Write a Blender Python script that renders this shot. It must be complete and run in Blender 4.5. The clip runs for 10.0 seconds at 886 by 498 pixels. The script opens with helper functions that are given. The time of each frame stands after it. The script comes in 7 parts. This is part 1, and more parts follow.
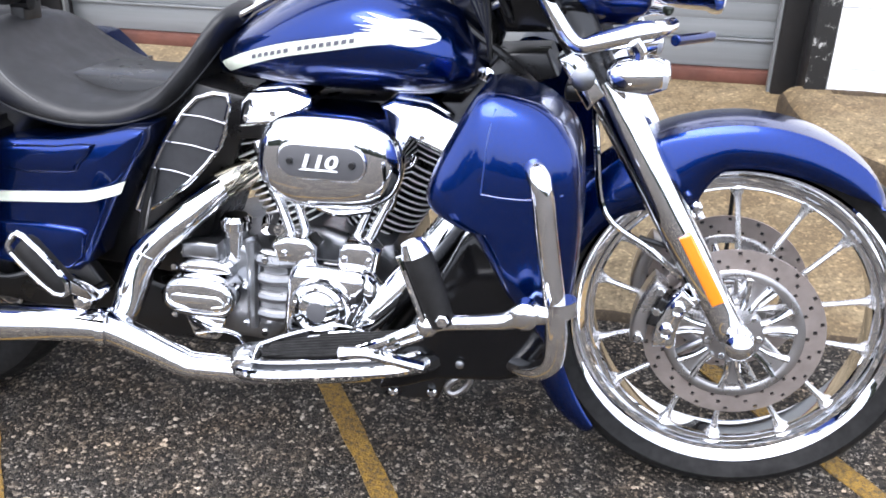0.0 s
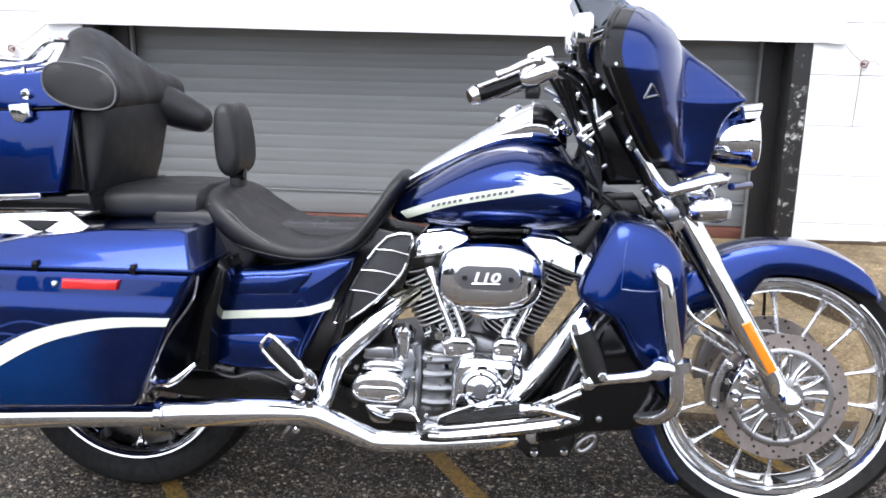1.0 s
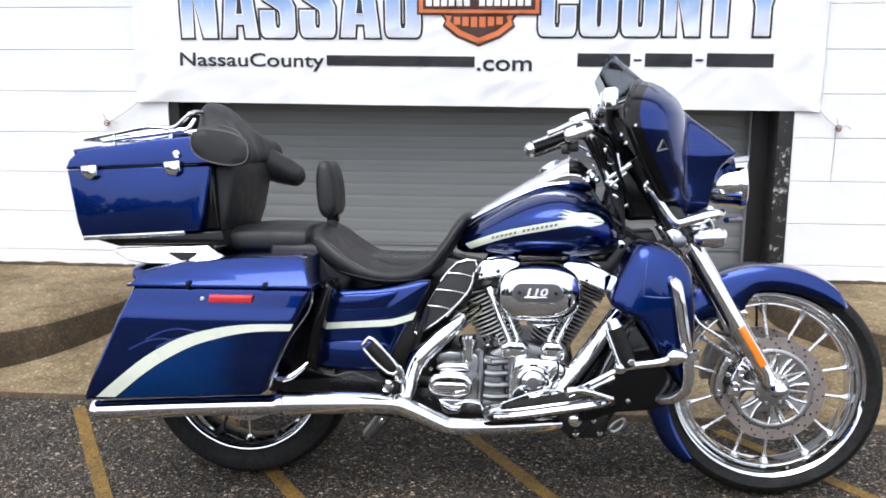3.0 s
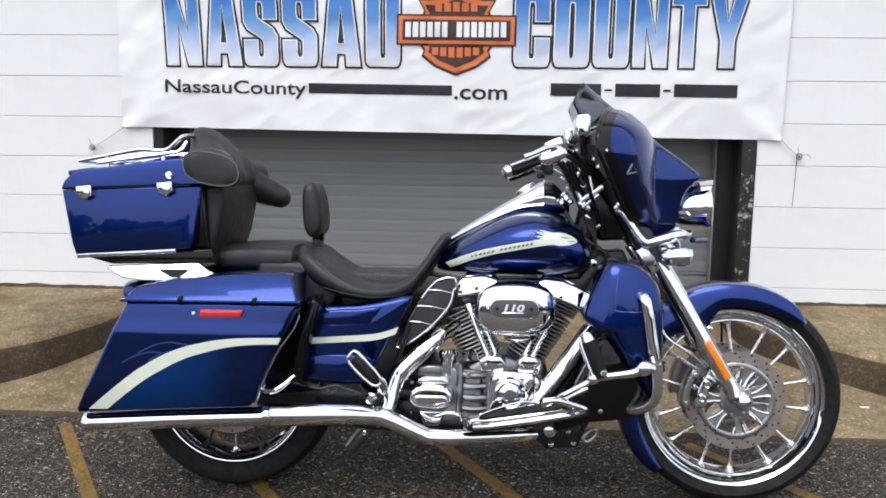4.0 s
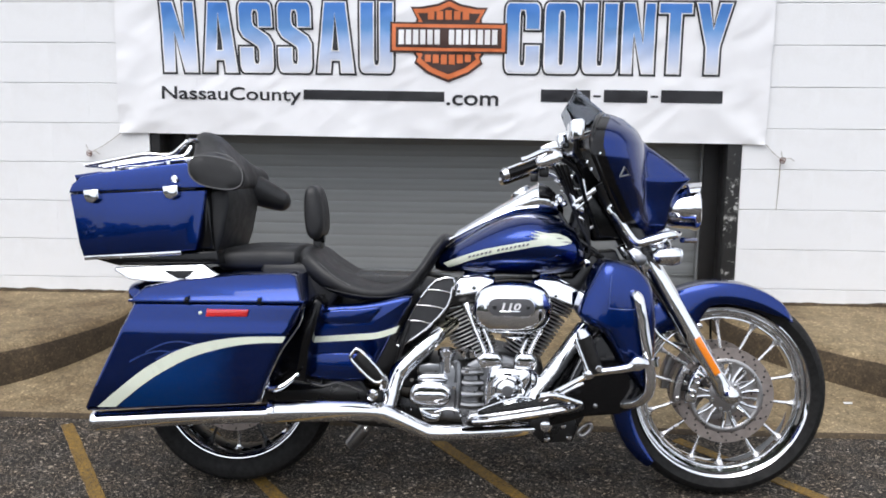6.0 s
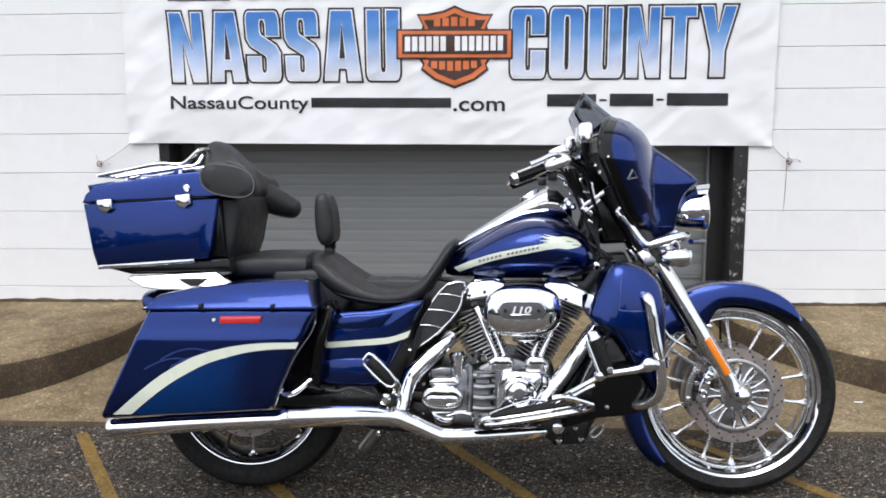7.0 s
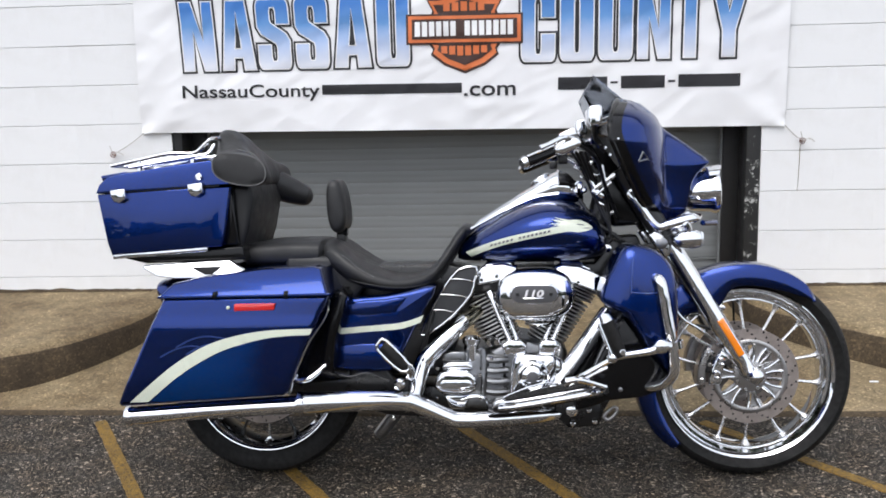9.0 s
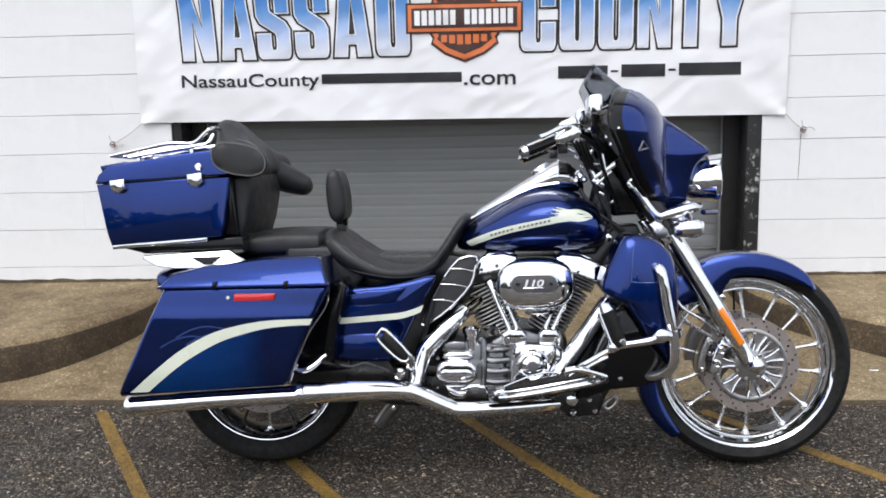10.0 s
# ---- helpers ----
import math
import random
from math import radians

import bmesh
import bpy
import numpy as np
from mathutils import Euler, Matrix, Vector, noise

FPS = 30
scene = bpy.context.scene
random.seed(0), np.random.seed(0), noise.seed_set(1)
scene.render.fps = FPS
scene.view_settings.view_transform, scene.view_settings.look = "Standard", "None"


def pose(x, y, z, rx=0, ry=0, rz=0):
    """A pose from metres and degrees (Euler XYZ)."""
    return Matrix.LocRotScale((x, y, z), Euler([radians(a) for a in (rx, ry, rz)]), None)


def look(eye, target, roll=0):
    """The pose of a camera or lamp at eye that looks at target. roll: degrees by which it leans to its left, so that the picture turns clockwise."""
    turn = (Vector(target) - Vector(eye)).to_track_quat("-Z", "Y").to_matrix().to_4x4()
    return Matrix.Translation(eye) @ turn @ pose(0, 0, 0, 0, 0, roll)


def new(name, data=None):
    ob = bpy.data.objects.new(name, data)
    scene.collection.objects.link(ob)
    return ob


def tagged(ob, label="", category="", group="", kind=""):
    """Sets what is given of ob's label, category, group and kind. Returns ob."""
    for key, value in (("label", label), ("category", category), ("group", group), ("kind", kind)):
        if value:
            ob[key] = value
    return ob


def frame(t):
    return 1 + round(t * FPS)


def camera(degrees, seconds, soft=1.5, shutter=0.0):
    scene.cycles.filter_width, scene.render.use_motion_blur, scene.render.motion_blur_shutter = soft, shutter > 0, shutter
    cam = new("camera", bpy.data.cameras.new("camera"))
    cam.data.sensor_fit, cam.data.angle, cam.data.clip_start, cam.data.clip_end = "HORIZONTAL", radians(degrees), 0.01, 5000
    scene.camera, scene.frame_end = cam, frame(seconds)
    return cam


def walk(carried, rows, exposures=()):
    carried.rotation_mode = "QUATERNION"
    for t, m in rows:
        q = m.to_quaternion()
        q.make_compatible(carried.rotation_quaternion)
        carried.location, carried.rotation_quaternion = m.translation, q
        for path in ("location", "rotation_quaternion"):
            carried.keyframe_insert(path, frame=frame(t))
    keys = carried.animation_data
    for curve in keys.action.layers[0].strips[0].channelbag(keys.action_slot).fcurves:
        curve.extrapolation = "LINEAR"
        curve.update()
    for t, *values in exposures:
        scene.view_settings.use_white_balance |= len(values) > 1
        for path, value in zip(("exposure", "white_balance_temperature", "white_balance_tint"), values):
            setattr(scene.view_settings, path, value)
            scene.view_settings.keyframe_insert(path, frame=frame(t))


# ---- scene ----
cam = camera(49.7, 10.0, 1.75)
PATH = [
    (0, (0.164, 0.231, 1.264), (-0.155, 1.970, 0.330), 0.7),
    (0.5, (-0.026, -0.105, 1.296), (-0.274, 1.745, 0.577), 0.7),
    (1, (-0.184, -0.446, 1.343), (-0.379, 1.460, 0.770), 0.5),
    (1.5, (-0.189, -0.655, 1.369), (-0.442, 1.256, 0.837), -0.4),
    (2, (-0.236, -0.823, 1.368), (-0.497, 1.097, 0.873), -0.5),
    (2.5, (-0.274, -0.967, 1.369), (-0.510, 0.965, 0.909), -0.3),
    (4, (-0.300, -1.219, 1.362), (-0.446, 0.743, 1.000), 0.4),
    (4.5, (-0.329, -1.265, 1.358), (-0.447, 0.700, 1.004), 0.7),
    (5, (-0.340, -1.288, 1.364), (-0.445, 0.677, 1.005), 0.7),
    (5.5, (-0.339, -1.303, 1.361), (-0.445, 0.663, 1.006), 0.6),
    (7, (-0.354, -1.341, 1.359), (-0.478, 0.627, 1.024), -0.5),
    (7.5, (-0.356, -1.353, 1.363), (-0.487, 0.615, 1.030), -0.9),
    (8, (-0.353, -1.357, 1.358), (-0.495, 0.609, 1.022), -1.2),
    (8.5, (-0.352, -1.354, 1.358), (-0.500, 0.610, 1.008), -1.4),
    (9, (-0.342, -1.349, 1.358), (-0.498, 0.612, 0.994), -1.5),
    (9.5, (-0.343, -1.348, 1.358), (-0.498, 0.610, 0.982), -1.6),
    (10, (-0.341, -1.345, 1.359), (-0.498, 0.611, 0.973), -1.6),
]
EXPOSURES = [(0.0, 1.69, 6150, 14), (0.5, 1.44, 6200, 13), (1.0, 1.31, 6250, 13), (1.5, 1.31, 6200, 13), (2.0, 1.33, 6250, 13), (2.5, 1.19, 6300, 12), (4.0, 0.67, 6400, 11), (10.0, 0.66, 6450, 11)]
walk(cam, [(t, look(eye, target, roll)) for t, eye, target, roll in PATH], EXPOSURES)

# ---- world and light ----
world = bpy.data.worlds.new("overcast")
scene.world = world
world.use_nodes = True
wn = world.node_tree.nodes
sky = wn.new("ShaderNodeTexSky")
sky.sky_type = 'NISHITA'
sky.sun_disc = False
sky.sun_elevation, sky.sun_rotation = radians(58), radians(200)
sky.air_density, sky.dust_density, sky.ozone_density = 1.0, 6.0, 1.0
grey = wn.new("ShaderNodeHueSaturation")
grey.inputs["Saturation"].default_value = 0.42
world.node_tree.links.new(sky.outputs[0], grey.inputs["Color"])
cloud = wn.new("ShaderNodeMix")
cloud.data_type = 'RGBA'
cloud.inputs[0].default_value = 0.72
cloud.inputs[7].default_value = (5.9, 6.35, 7.1, 1)
world.node_tree.links.new(grey.outputs[0], cloud.inputs[6])
world.node_tree.links.new(cloud.outputs[2], wn["Background"].inputs["Color"])
wn["Background"].inputs["Strength"].default_value = 0.15

sun_data = bpy.data.lights.new("sun", 'SUN')
sun_data.energy, sun_data.angle, sun_data.color = 0.9, radians(40), (1.0, 0.98, 0.95)
sun = new("sun", sun_data)
sun.matrix_world = look((-1.5, -4.0, 7.0), (0, 0, 0))


# ---- materials ----
class Nodes:
    """Short hand for building a node material."""

    def __init__(self, name):
        self.mat = bpy.data.materials.new(name)
        self.mat.use_nodes = True
        self.tree = self.mat.node_tree
        self.shader = self.tree.nodes["Principled BSDF"]
        self.coord = self.tree.nodes.new("ShaderNodeTexCoord")

    def put(self, kind, **sockets):
        n = self.tree.nodes.new(kind)
        for key, value in sockets.items():
            n.inputs[key.replace("_", " ")].default_value = value
        return n

    def link(self, a, b):
        self.tree.links.new(a, b)

    def noise(self, scale, detail=4.0, rough=0.55, space="Object"):
        n = self.put("ShaderNodeTexNoise", Scale=scale, Detail=detail, Roughness=rough)
        self.link(self.coord.outputs[space], n.inputs["Vector"])
        return n.outputs["Fac"]

    def cells(self, scale, feature='F1', space="Object"):
        n = self.put("ShaderNodeTexVoronoi", Scale=scale)
        n.feature = feature
        self.link(self.coord.outputs[space], n.inputs["Vector"])
        return n

    def speck(self, scale):
        """Even random value for each cell, and the distance to its middle."""
        n = self.cells(scale)
        split = self.tree.nodes.new("ShaderNodeSeparateColor")
        self.link(n.outputs["Color"], split.inputs[0])
        return split.outputs[0], n.outputs["Distance"]

    def ramp(self, fac, *stops):
        n = self.tree.nodes.new("ShaderNodeValToRGB")
        while len(n.color_ramp.elements) < len(stops):
            n.color_ramp.elements.new(0.5)
        for e, (p, c) in zip(n.color_ramp.elements, stops):
            e.position = p
            e.color = (c, c, c, 1) if isinstance(c, (int, float)) else (*c, 1)
        self.link(fac, n.inputs["Fac"])
        return n.outputs["Color"]

    def mix(self, fac, a, b, mode='MIX'):
        n = self.tree.nodes.new("ShaderNodeMix")
        n.data_type, n.blend_type = 'RGBA', mode
        for value, socket in ((fac, n.inputs[0]), (a, n.inputs[6]), (b, n.inputs[7])):
            if isinstance(value, (int, float)):
                socket.default_value = value
            elif isinstance(value, tuple):
                socket.default_value = (*value, 1)
            else:
                self.link(value, socket)
        return n.outputs[2]

    def set(self, **sockets):
        for key, value in sockets.items():
            s = self.shader.inputs[key.replace("_", " ")]
            if isinstance(value, (int, float)):
                s.default_value = value
            elif isinstance(value, tuple):
                s.default_value = (*value, 1)
            else:
                self.link(value, s)
        return self

    def bump(self, height, strength=0.3, distance=0.01):
        n = self.put("ShaderNodeBump", Strength=strength, Distance=distance)
        self.link(height, n.inputs["Height"])
        self.link(n.outputs["Normal"], self.shader.inputs["Normal"])
        return self


def make_asphalt():
    m = Nodes("asphalt")
    (stone, stone_d), (grain, grain_d) = m.speck(120.0), m.speck(260.0)
    tone = m.ramp(stone, (0.0, (0.006, 0.0055, 0.005)), (0.4, (0.022, 0.020, 0.017)), (0.7, (0.062, 0.055, 0.047)), (0.88, (0.17, 0.152, 0.13)), (1.0, (0.62, 0.57, 0.50)))
    small = m.ramp(grain, (0.0, (0.006, 0.0055, 0.005)), (0.5, (0.024, 0.022, 0.019)), (0.8, (0.085, 0.076, 0.065)), (1.0, (0.40, 0.37, 0.33)))
    pick = m.ramp(m.noise(38.0, 3), (0.46, 0.0), (0.54, 1.0))
    big = m.ramp(m.noise(2.2, 6), (0.3, 0.55), (0.7, 1.0))
    warm = m.ramp(m.noise(9.0, 3), (0.35, (1.0, 0.97, 0.93)), (0.7, (1.18, 1.0, 0.80)))
    both = m.mix(pick, small, tone)
    m.set(Base_Color=m.mix(1.0, m.mix(1.0, both, big, 'MULTIPLY'), warm, 'MULTIPLY'), Roughness=m.ramp(m.noise(5.0, 4), (0.35, 0.68), (0.65, 0.92)), Specular_IOR_Level=0.3)
    return m.bump(m.mix(0.4, m.ramp(stone_d, (0.0, 1.0), (0.9, 0.0)), m.ramp(grain_d, (0.0, 1.0), (0.9, 0.0))), 1.0, 0.008).mat


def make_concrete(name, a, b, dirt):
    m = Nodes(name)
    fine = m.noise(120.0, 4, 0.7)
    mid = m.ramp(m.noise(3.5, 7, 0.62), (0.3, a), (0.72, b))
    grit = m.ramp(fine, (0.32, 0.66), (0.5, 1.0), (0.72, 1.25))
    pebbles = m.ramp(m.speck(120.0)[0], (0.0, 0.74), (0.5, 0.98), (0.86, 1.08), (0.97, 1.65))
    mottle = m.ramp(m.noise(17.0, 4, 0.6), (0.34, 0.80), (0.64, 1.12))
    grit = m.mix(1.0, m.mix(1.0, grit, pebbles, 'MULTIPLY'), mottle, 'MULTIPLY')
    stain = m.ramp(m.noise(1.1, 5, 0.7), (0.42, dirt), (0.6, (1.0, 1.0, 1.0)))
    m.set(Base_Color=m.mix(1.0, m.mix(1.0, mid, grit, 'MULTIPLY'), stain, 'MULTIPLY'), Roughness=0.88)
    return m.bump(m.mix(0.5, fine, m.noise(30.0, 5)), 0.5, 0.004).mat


def make_painted_block():
    m = Nodes("white_painted_block")
    info = m.tree.nodes.new("ShaderNodeObjectInfo")
    base = m.ramp(info.outputs["Random"], (0.0, (0.775, 0.78, 0.785)), (1.0, (0.79, 0.795, 0.80)))
    grime = m.ramp(m.noise(2.3, 6, 0.65), (0.30, (0.93, 0.925, 0.91)), (0.5, (1.0, 1.0, 1.0)))
    chips = m.ramp(m.noise(19.0, 8, 0.8), (0.27, (0.55, 0.53, 0.50)), (0.33, (1.0, 1.0, 1.0)))
    m.set(Base_Color=m.mix(1.0, m.mix(1.0, base, grime, 'MULTIPLY'), chips, 'MULTIPLY'), Roughness=0.6)
    return m.bump(m.mix(0.5, m.noise(55.0, 5), m.noise(9.0, 3)), 0.4, 0.004).mat


def make_plain(name, colour, rough=0.5, metal=0.0, bump=0.0, scale=60.0, vary=0.12, **more):
    m = Nodes(name)
    tone = m.ramp(m.noise(scale * 0.12, 5), (0.3, 1.0 - vary), (0.7, 1.0 + vary))
    m.set(Base_Color=m.mix(1.0, colour, tone, 'MULTIPLY'), Metallic=metal, **more)
    m.set(Roughness=m.ramp(m.noise(scale * 0.3, 4), (0.3, max(rough * 0.8, 0.01)), (0.7, min(rough * 1.2, 1.0))))
    if bump:
        m.bump(m.noise(scale, 4), bump, 0.002)
    return m.mat


def make_paint(name, colour, flake=0.15, fade=None):
    """Metallic basecoat under clear lacquer; an airbrushed panel fades along its length."""
    m = Nodes(name)
    grain = m.cells(1500.0)
    tone = m.ramp(grain.outputs["Color"], (0.0, 1.0 - flake), (1.0, 1.0 + flake))
    if fade:
        split = m.tree.nodes.new("ShaderNodeSeparateXYZ")
        m.link(m.coord.outputs["Generated"], split.inputs[0])
        wave = m.tree.nodes.new("ShaderNodeMath")
        wave.operation = 'MULTIPLY_ADD'
        m.link(m.noise(7.0, 3), wave.inputs[0])
        wave.inputs[1].default_value = 0.4
        m.link(split.outputs["X"], wave.inputs[2])
        colour = m.ramp(wave.outputs[0], (0.35, colour), (0.80, tuple((a + b) / 2 for a, b in zip(colour, fade))), (1.2, fade))
    m.set(Base_Color=m.mix(1.0, colour, tone, 'MULTIPLY'), Metallic=0.95, Roughness=0.23, Coat_Weight=0.7, Coat_Roughness=0.02)
    return m.mat


def make_leather():
    m = Nodes("black_leather")
    grain = m.cells(420.0)
    tone = m.ramp(m.noise(12.0, 5), (0.3, (0.007, 0.007, 0.0075)), (0.7, (0.014, 0.014, 0.015)))
    m.set(Base_Color=tone, Roughness=m.ramp(m.noise(25.0, 4), (0.3, 0.42), (0.7, 0.58)), Specular_IOR_Level=0.5)
    return m.bump(m.mix(0.6, grain.outputs["Distance"], m.noise(14.0, 3)), 0.25, 0.003).mat


def make_worn_yellow():
    m = Nodes("worn_yellow_paint")
    wear = m.ramp(m.noise(110.0, 5, 0.7), (0.30, (0.04, 0.035, 0.028)), (0.44, (0.15, 0.09, 0.02)), (0.62, (0.30, 0.17, 0.02)))
    m.set(Base_Color=m.mix(1.0, wear, m.ramp(m.noise(6.0, 4), (0.3, 0.7), (0.7, 1.1)), 'MULTIPLY'), Roughness=0.75)
    return m.bump(m.cells(190.0).outputs["Distance"], 0.7, 0.005).mat


def make_peeling_black():
    m = Nodes("peeling_black_paint")
    chips = m.ramp(m.noise(17.0, 8, 0.8), (0.56, (0.012, 0.012, 0.012)), (0.62, (0.5, 0.5, 0.48)))
    m.set(Base_Color=chips, Roughness=0.6)
    return m.bump(m.noise(26.0, 7, 0.75), 0.5, 0.004).mat


def make_door():
    m = Nodes("grey_door_paint")
    info = m.tree.nodes.new("ShaderNodeObjectInfo")
    base = m.ramp(info.outputs["Random"], (0.0, (0.195, 0.205, 0.209)), (1.0, (0.208, 0.218, 0.222)))
    streak = m.put("ShaderNodeTexNoise", Scale=3.0, Detail=6.0)
    mapping = m.put("ShaderNodeMapping", Scale=(0.5, 1.0, 14.0))
    m.link(m.coord.outputs["Object"], mapping.inputs["Vector"])
    m.link(mapping.outputs["Vector"], streak.inputs["Vector"])
    m.set(Base_Color=m.mix(1.0, base, m.ramp(streak.outputs["Fac"], (0.3, 0.86), (0.7, 1.08)), 'MULTIPLY'), Roughness=0.45)
    return m.mat


def make_gradient_print():
    """Printed letters: sky blue above, fading to pale lavender below."""
    m = Nodes("blue_gradient_print")
    split = m.tree.nodes.new("ShaderNodeSeparateXYZ")
    m.link(m.coord.outputs["Generated"], split.inputs[0])
    wave = m.noise(14.0, 3)
    add = m.tree.nodes.new("ShaderNodeMath")
    add.operation = 'MULTIPLY_ADD'
    m.link(wave, add.inputs[0])
    add.inputs[1].default_value = 0.16
    m.link(split.outputs["Z"], add.inputs[2])
    m.set(Base_Color=m.ramp(add.outputs[0], (0.12, (0.68, 0.70, 0.77)), (0.45, (0.38, 0.49, 0.72)), (0.72, (0.12, 0.29, 0.60)), (1.0, (0.05, 0.19, 0.54))), Roughness=0.5)
    return m.mat


def make_smoke():
    m = Nodes("smoked_screen")
    m.set(Base_Color=(0.42, 0.44, 0.47), Roughness=0.02, Transmission_Weight=1.0, IOR=1.1)
    return m.mat


ASPHALT = make_asphalt()
KERB = make_concrete("tan_concrete", (0.160, 0.116, 0.060), (0.298, 0.228, 0.130), (0.55, 0.50, 0.44))
# Dirt colour, darkened further for the shade on the kerb's upright face.
KERB_FACE = make_concrete("dirty_shaded_concrete", (0.046, 0.032, 0.017), (0.098, 0.070, 0.039), (0.7, 0.66, 0.6))
APRON = make_concrete("driveway_concrete", (0.178, 0.134, 0.074), (0.325, 0.254, 0.152), (0.62, 0.57, 0.5))
BLOCK = make_painted_block()
YELLOW = make_worn_yellow()
PEELED = make_peeling_black()
DOOR = make_door()
STEEL_BLACK = make_plain("black_steel", (0.012, 0.012, 0.013), 0.5, bump=0.15)
RUST = make_plain("rusty_red_sill", (0.12, 0.045, 0.03), 0.75, bump=0.3, vary=0.4)
VINYL = make_plain("banner_vinyl", (0.80, 0.80, 0.81), 0.42, bump=0.06, scale=30.0, vary=0.02)
INK = make_plain("black_ink", (0.015, 0.015, 0.018), 0.5)
INK_GREY = make_plain("grey_ink", (0.10, 0.10, 0.12), 0.5)
INK_ORANGE = make_plain("orange_ink", (0.64, 0.165, 0.05), 0.5)
INK_BROWN = make_plain("dark_brown_ink", (0.05, 0.022, 0.016), 0.5)
INK_WHITE = make_plain("white_ink", (0.8, 0.8, 0.8), 0.5, vary=0.02)
INK_BLUE = make_gradient_print()
BLUE = make_paint("deep_blue_metallic", (0.0011, 0.0210, 0.150))
BLUE_LIGHT = make_paint("bright_blue_metallic", (0.0010, 0.115, 0.56), fade=(0.0012, 0.018, 0.13))
CREAM = make_plain("cream_stripe_paint", (0.66, 0.70, 0.58), 0.3, vary=0.04, Coat_Weight=1.0)
PIN = make_plain("pale_blue_pinstripe", (0.16, 0.24, 0.55), 0.35, vary=0.05, Coat_Weight=1.0)
FAINT = make_plain("faint_blue_pinstripe", (0.02, 0.05, 0.20), 0.35, 0.4, vary=0.05, Coat_Weight=1.0)
CHROME = make_plain("chrome", (0.80, 0.81, 0.83), 0.022, 1.0, vary=0.03, scale=20.0)
CHROME_HOT = make_plain("heat_tinted_chrome", (0.74, 0.70, 0.56), 0.1, 1.0, vary=0.25, scale=90.0)
ALLOY = make_plain("cast_aluminium", (0.27, 0.275, 0.285), 0.33, 1.0, bump=0.12, scale=240.0)
ROTOR = make_plain("brushed_brake_steel", (0.315, 0.272, 0.25), 0.42, 0.7, bump=0.05, scale=300.0)
LEAF = make_plain("dark_foliage", (0.04, 0.05, 0.03), 0.7, vary=0.5)
# Pale non-metal: the bright reflection of chrome digits is put into the colour.
NUMBER = make_plain("pale_number_shine", (0.72, 0.72, 0.74), 0.25, vary=0.03)
SPOKE = make_plain("machined_alloy", (0.80, 0.80, 0.81), 0.26, 0.85)
CARRIER = make_plain("satin_alloy_carrier", (0.36, 0.35, 0.345), 0.30, 0.9)
FIN_EDGE = make_plain("machined_fin_edge", (0.82, 0.82, 0.83), 0.42, 0.35)
BLACK = make_plain("satin_black_metal", (0.009, 0.009, 0.0095), 0.3, bump=0.05)
PLASTIC = make_plain("black_plastic", (0.004, 0.004, 0.0045), 0.14, bump=0.04, Specular_IOR_Level=0.3)
MESH_GREY = make_plain("dark_grey_insert", (0.028, 0.029, 0.032), 0.5, bump=0.2, scale=300.0)
BADGE = make_plain("grey_badge_enamel", (0.07, 0.07, 0.075), 0.5, 0.0)
LEATHER = make_leather()
CORD = make_plain("weathered_cord", (0.42, 0.40, 0.37), 0.85, vary=0.3)
THREAD = make_plain("grey_thread", (0.12, 0.12, 0.12), 0.8)
RUBBER = make_plain("tyre_rubber", (0.006, 0.0057, 0.0055), 0.7, bump=0.2, scale=180.0, vary=0.3, Specular_IOR_Level=0.3)
AMBER = make_plain("amber_lens", (0.85, 0.23, 0.01), 0.2, vary=0.1, Coat_Weight=1.0)
RED = make_plain("red_lens", (0.55, 0.02, 0.02), 0.2, vary=0.1, Coat_Weight=1.0)
SMOKE = make_smoke()
LENS = make_plain("clear_headlamp_lens", (0.7, 0.72, 0.75), 0.05, 0.6, vary=0.03)


# ---- mesh helpers ----
def finish(bm, sharp=0.62):
    bmesh.ops.recalc_face_normals(bm, faces=bm.faces)
    for f in bm.faces:
        f.smooth = True
    for e in bm.edges:
        if len(e.link_faces) == 2 and e.calc_face_angle(0.0) > sharp:
            e.smooth = False


def mesh_from(name, bm, *materials, sharp=0.62):
    finish(bm, sharp)
    data = bpy.data.meshes.new(name)
    bm.to_mesh(data)
    bm.free()
    for m in materials:
        data.materials.append(m)
    return data


def thing(name, bm, material, label, category, group="", kind="", at=None):
    ob = new(name, mesh_from(name, bm, *(material if isinstance(material, tuple) else (material,))))
    if at is not None:
        ob.matrix_world = at
    return tagged(ob, label, category, group, kind)


def part(name, bm, material, parent, label=""):
    ob = new(name, mesh_from(name, bm, *(material if isinstance(material, tuple) else (material,))))
    ob.parent = parent
    return tagged(ob, label)


def empty(name, at, label, category, group=""):
    ob = new(name)
    ob.empty_display_size = 0.1
    ob.matrix_world = at
    return tagged(ob, label, category, group)


def smooth_line(pts, n=6, closed=False):
    """Catmull-Rom through the points."""
    pts = [Vector(p) for p in pts]
    out, count = [], len(pts)
    for i in range(count if closed else count - 1):
        if closed:
            a, b, c, d = (pts[(i + k) % count] for k in (-1, 0, 1, 2))
        else:
            a, b, c, d = pts[max(i - 1, 0)], pts[i], pts[i + 1], pts[min(i + 2, count - 1)]
        for k in range(n):
            t = k / n
            out.append(0.5 * ((2 * b) + (c - a) * t + (2 * a - 5 * b + 4 * c - d) * t * t + (3 * b - a - 3 * c + d) * t ** 3))
    if not closed:
        out.append(pts[-1])
    return out


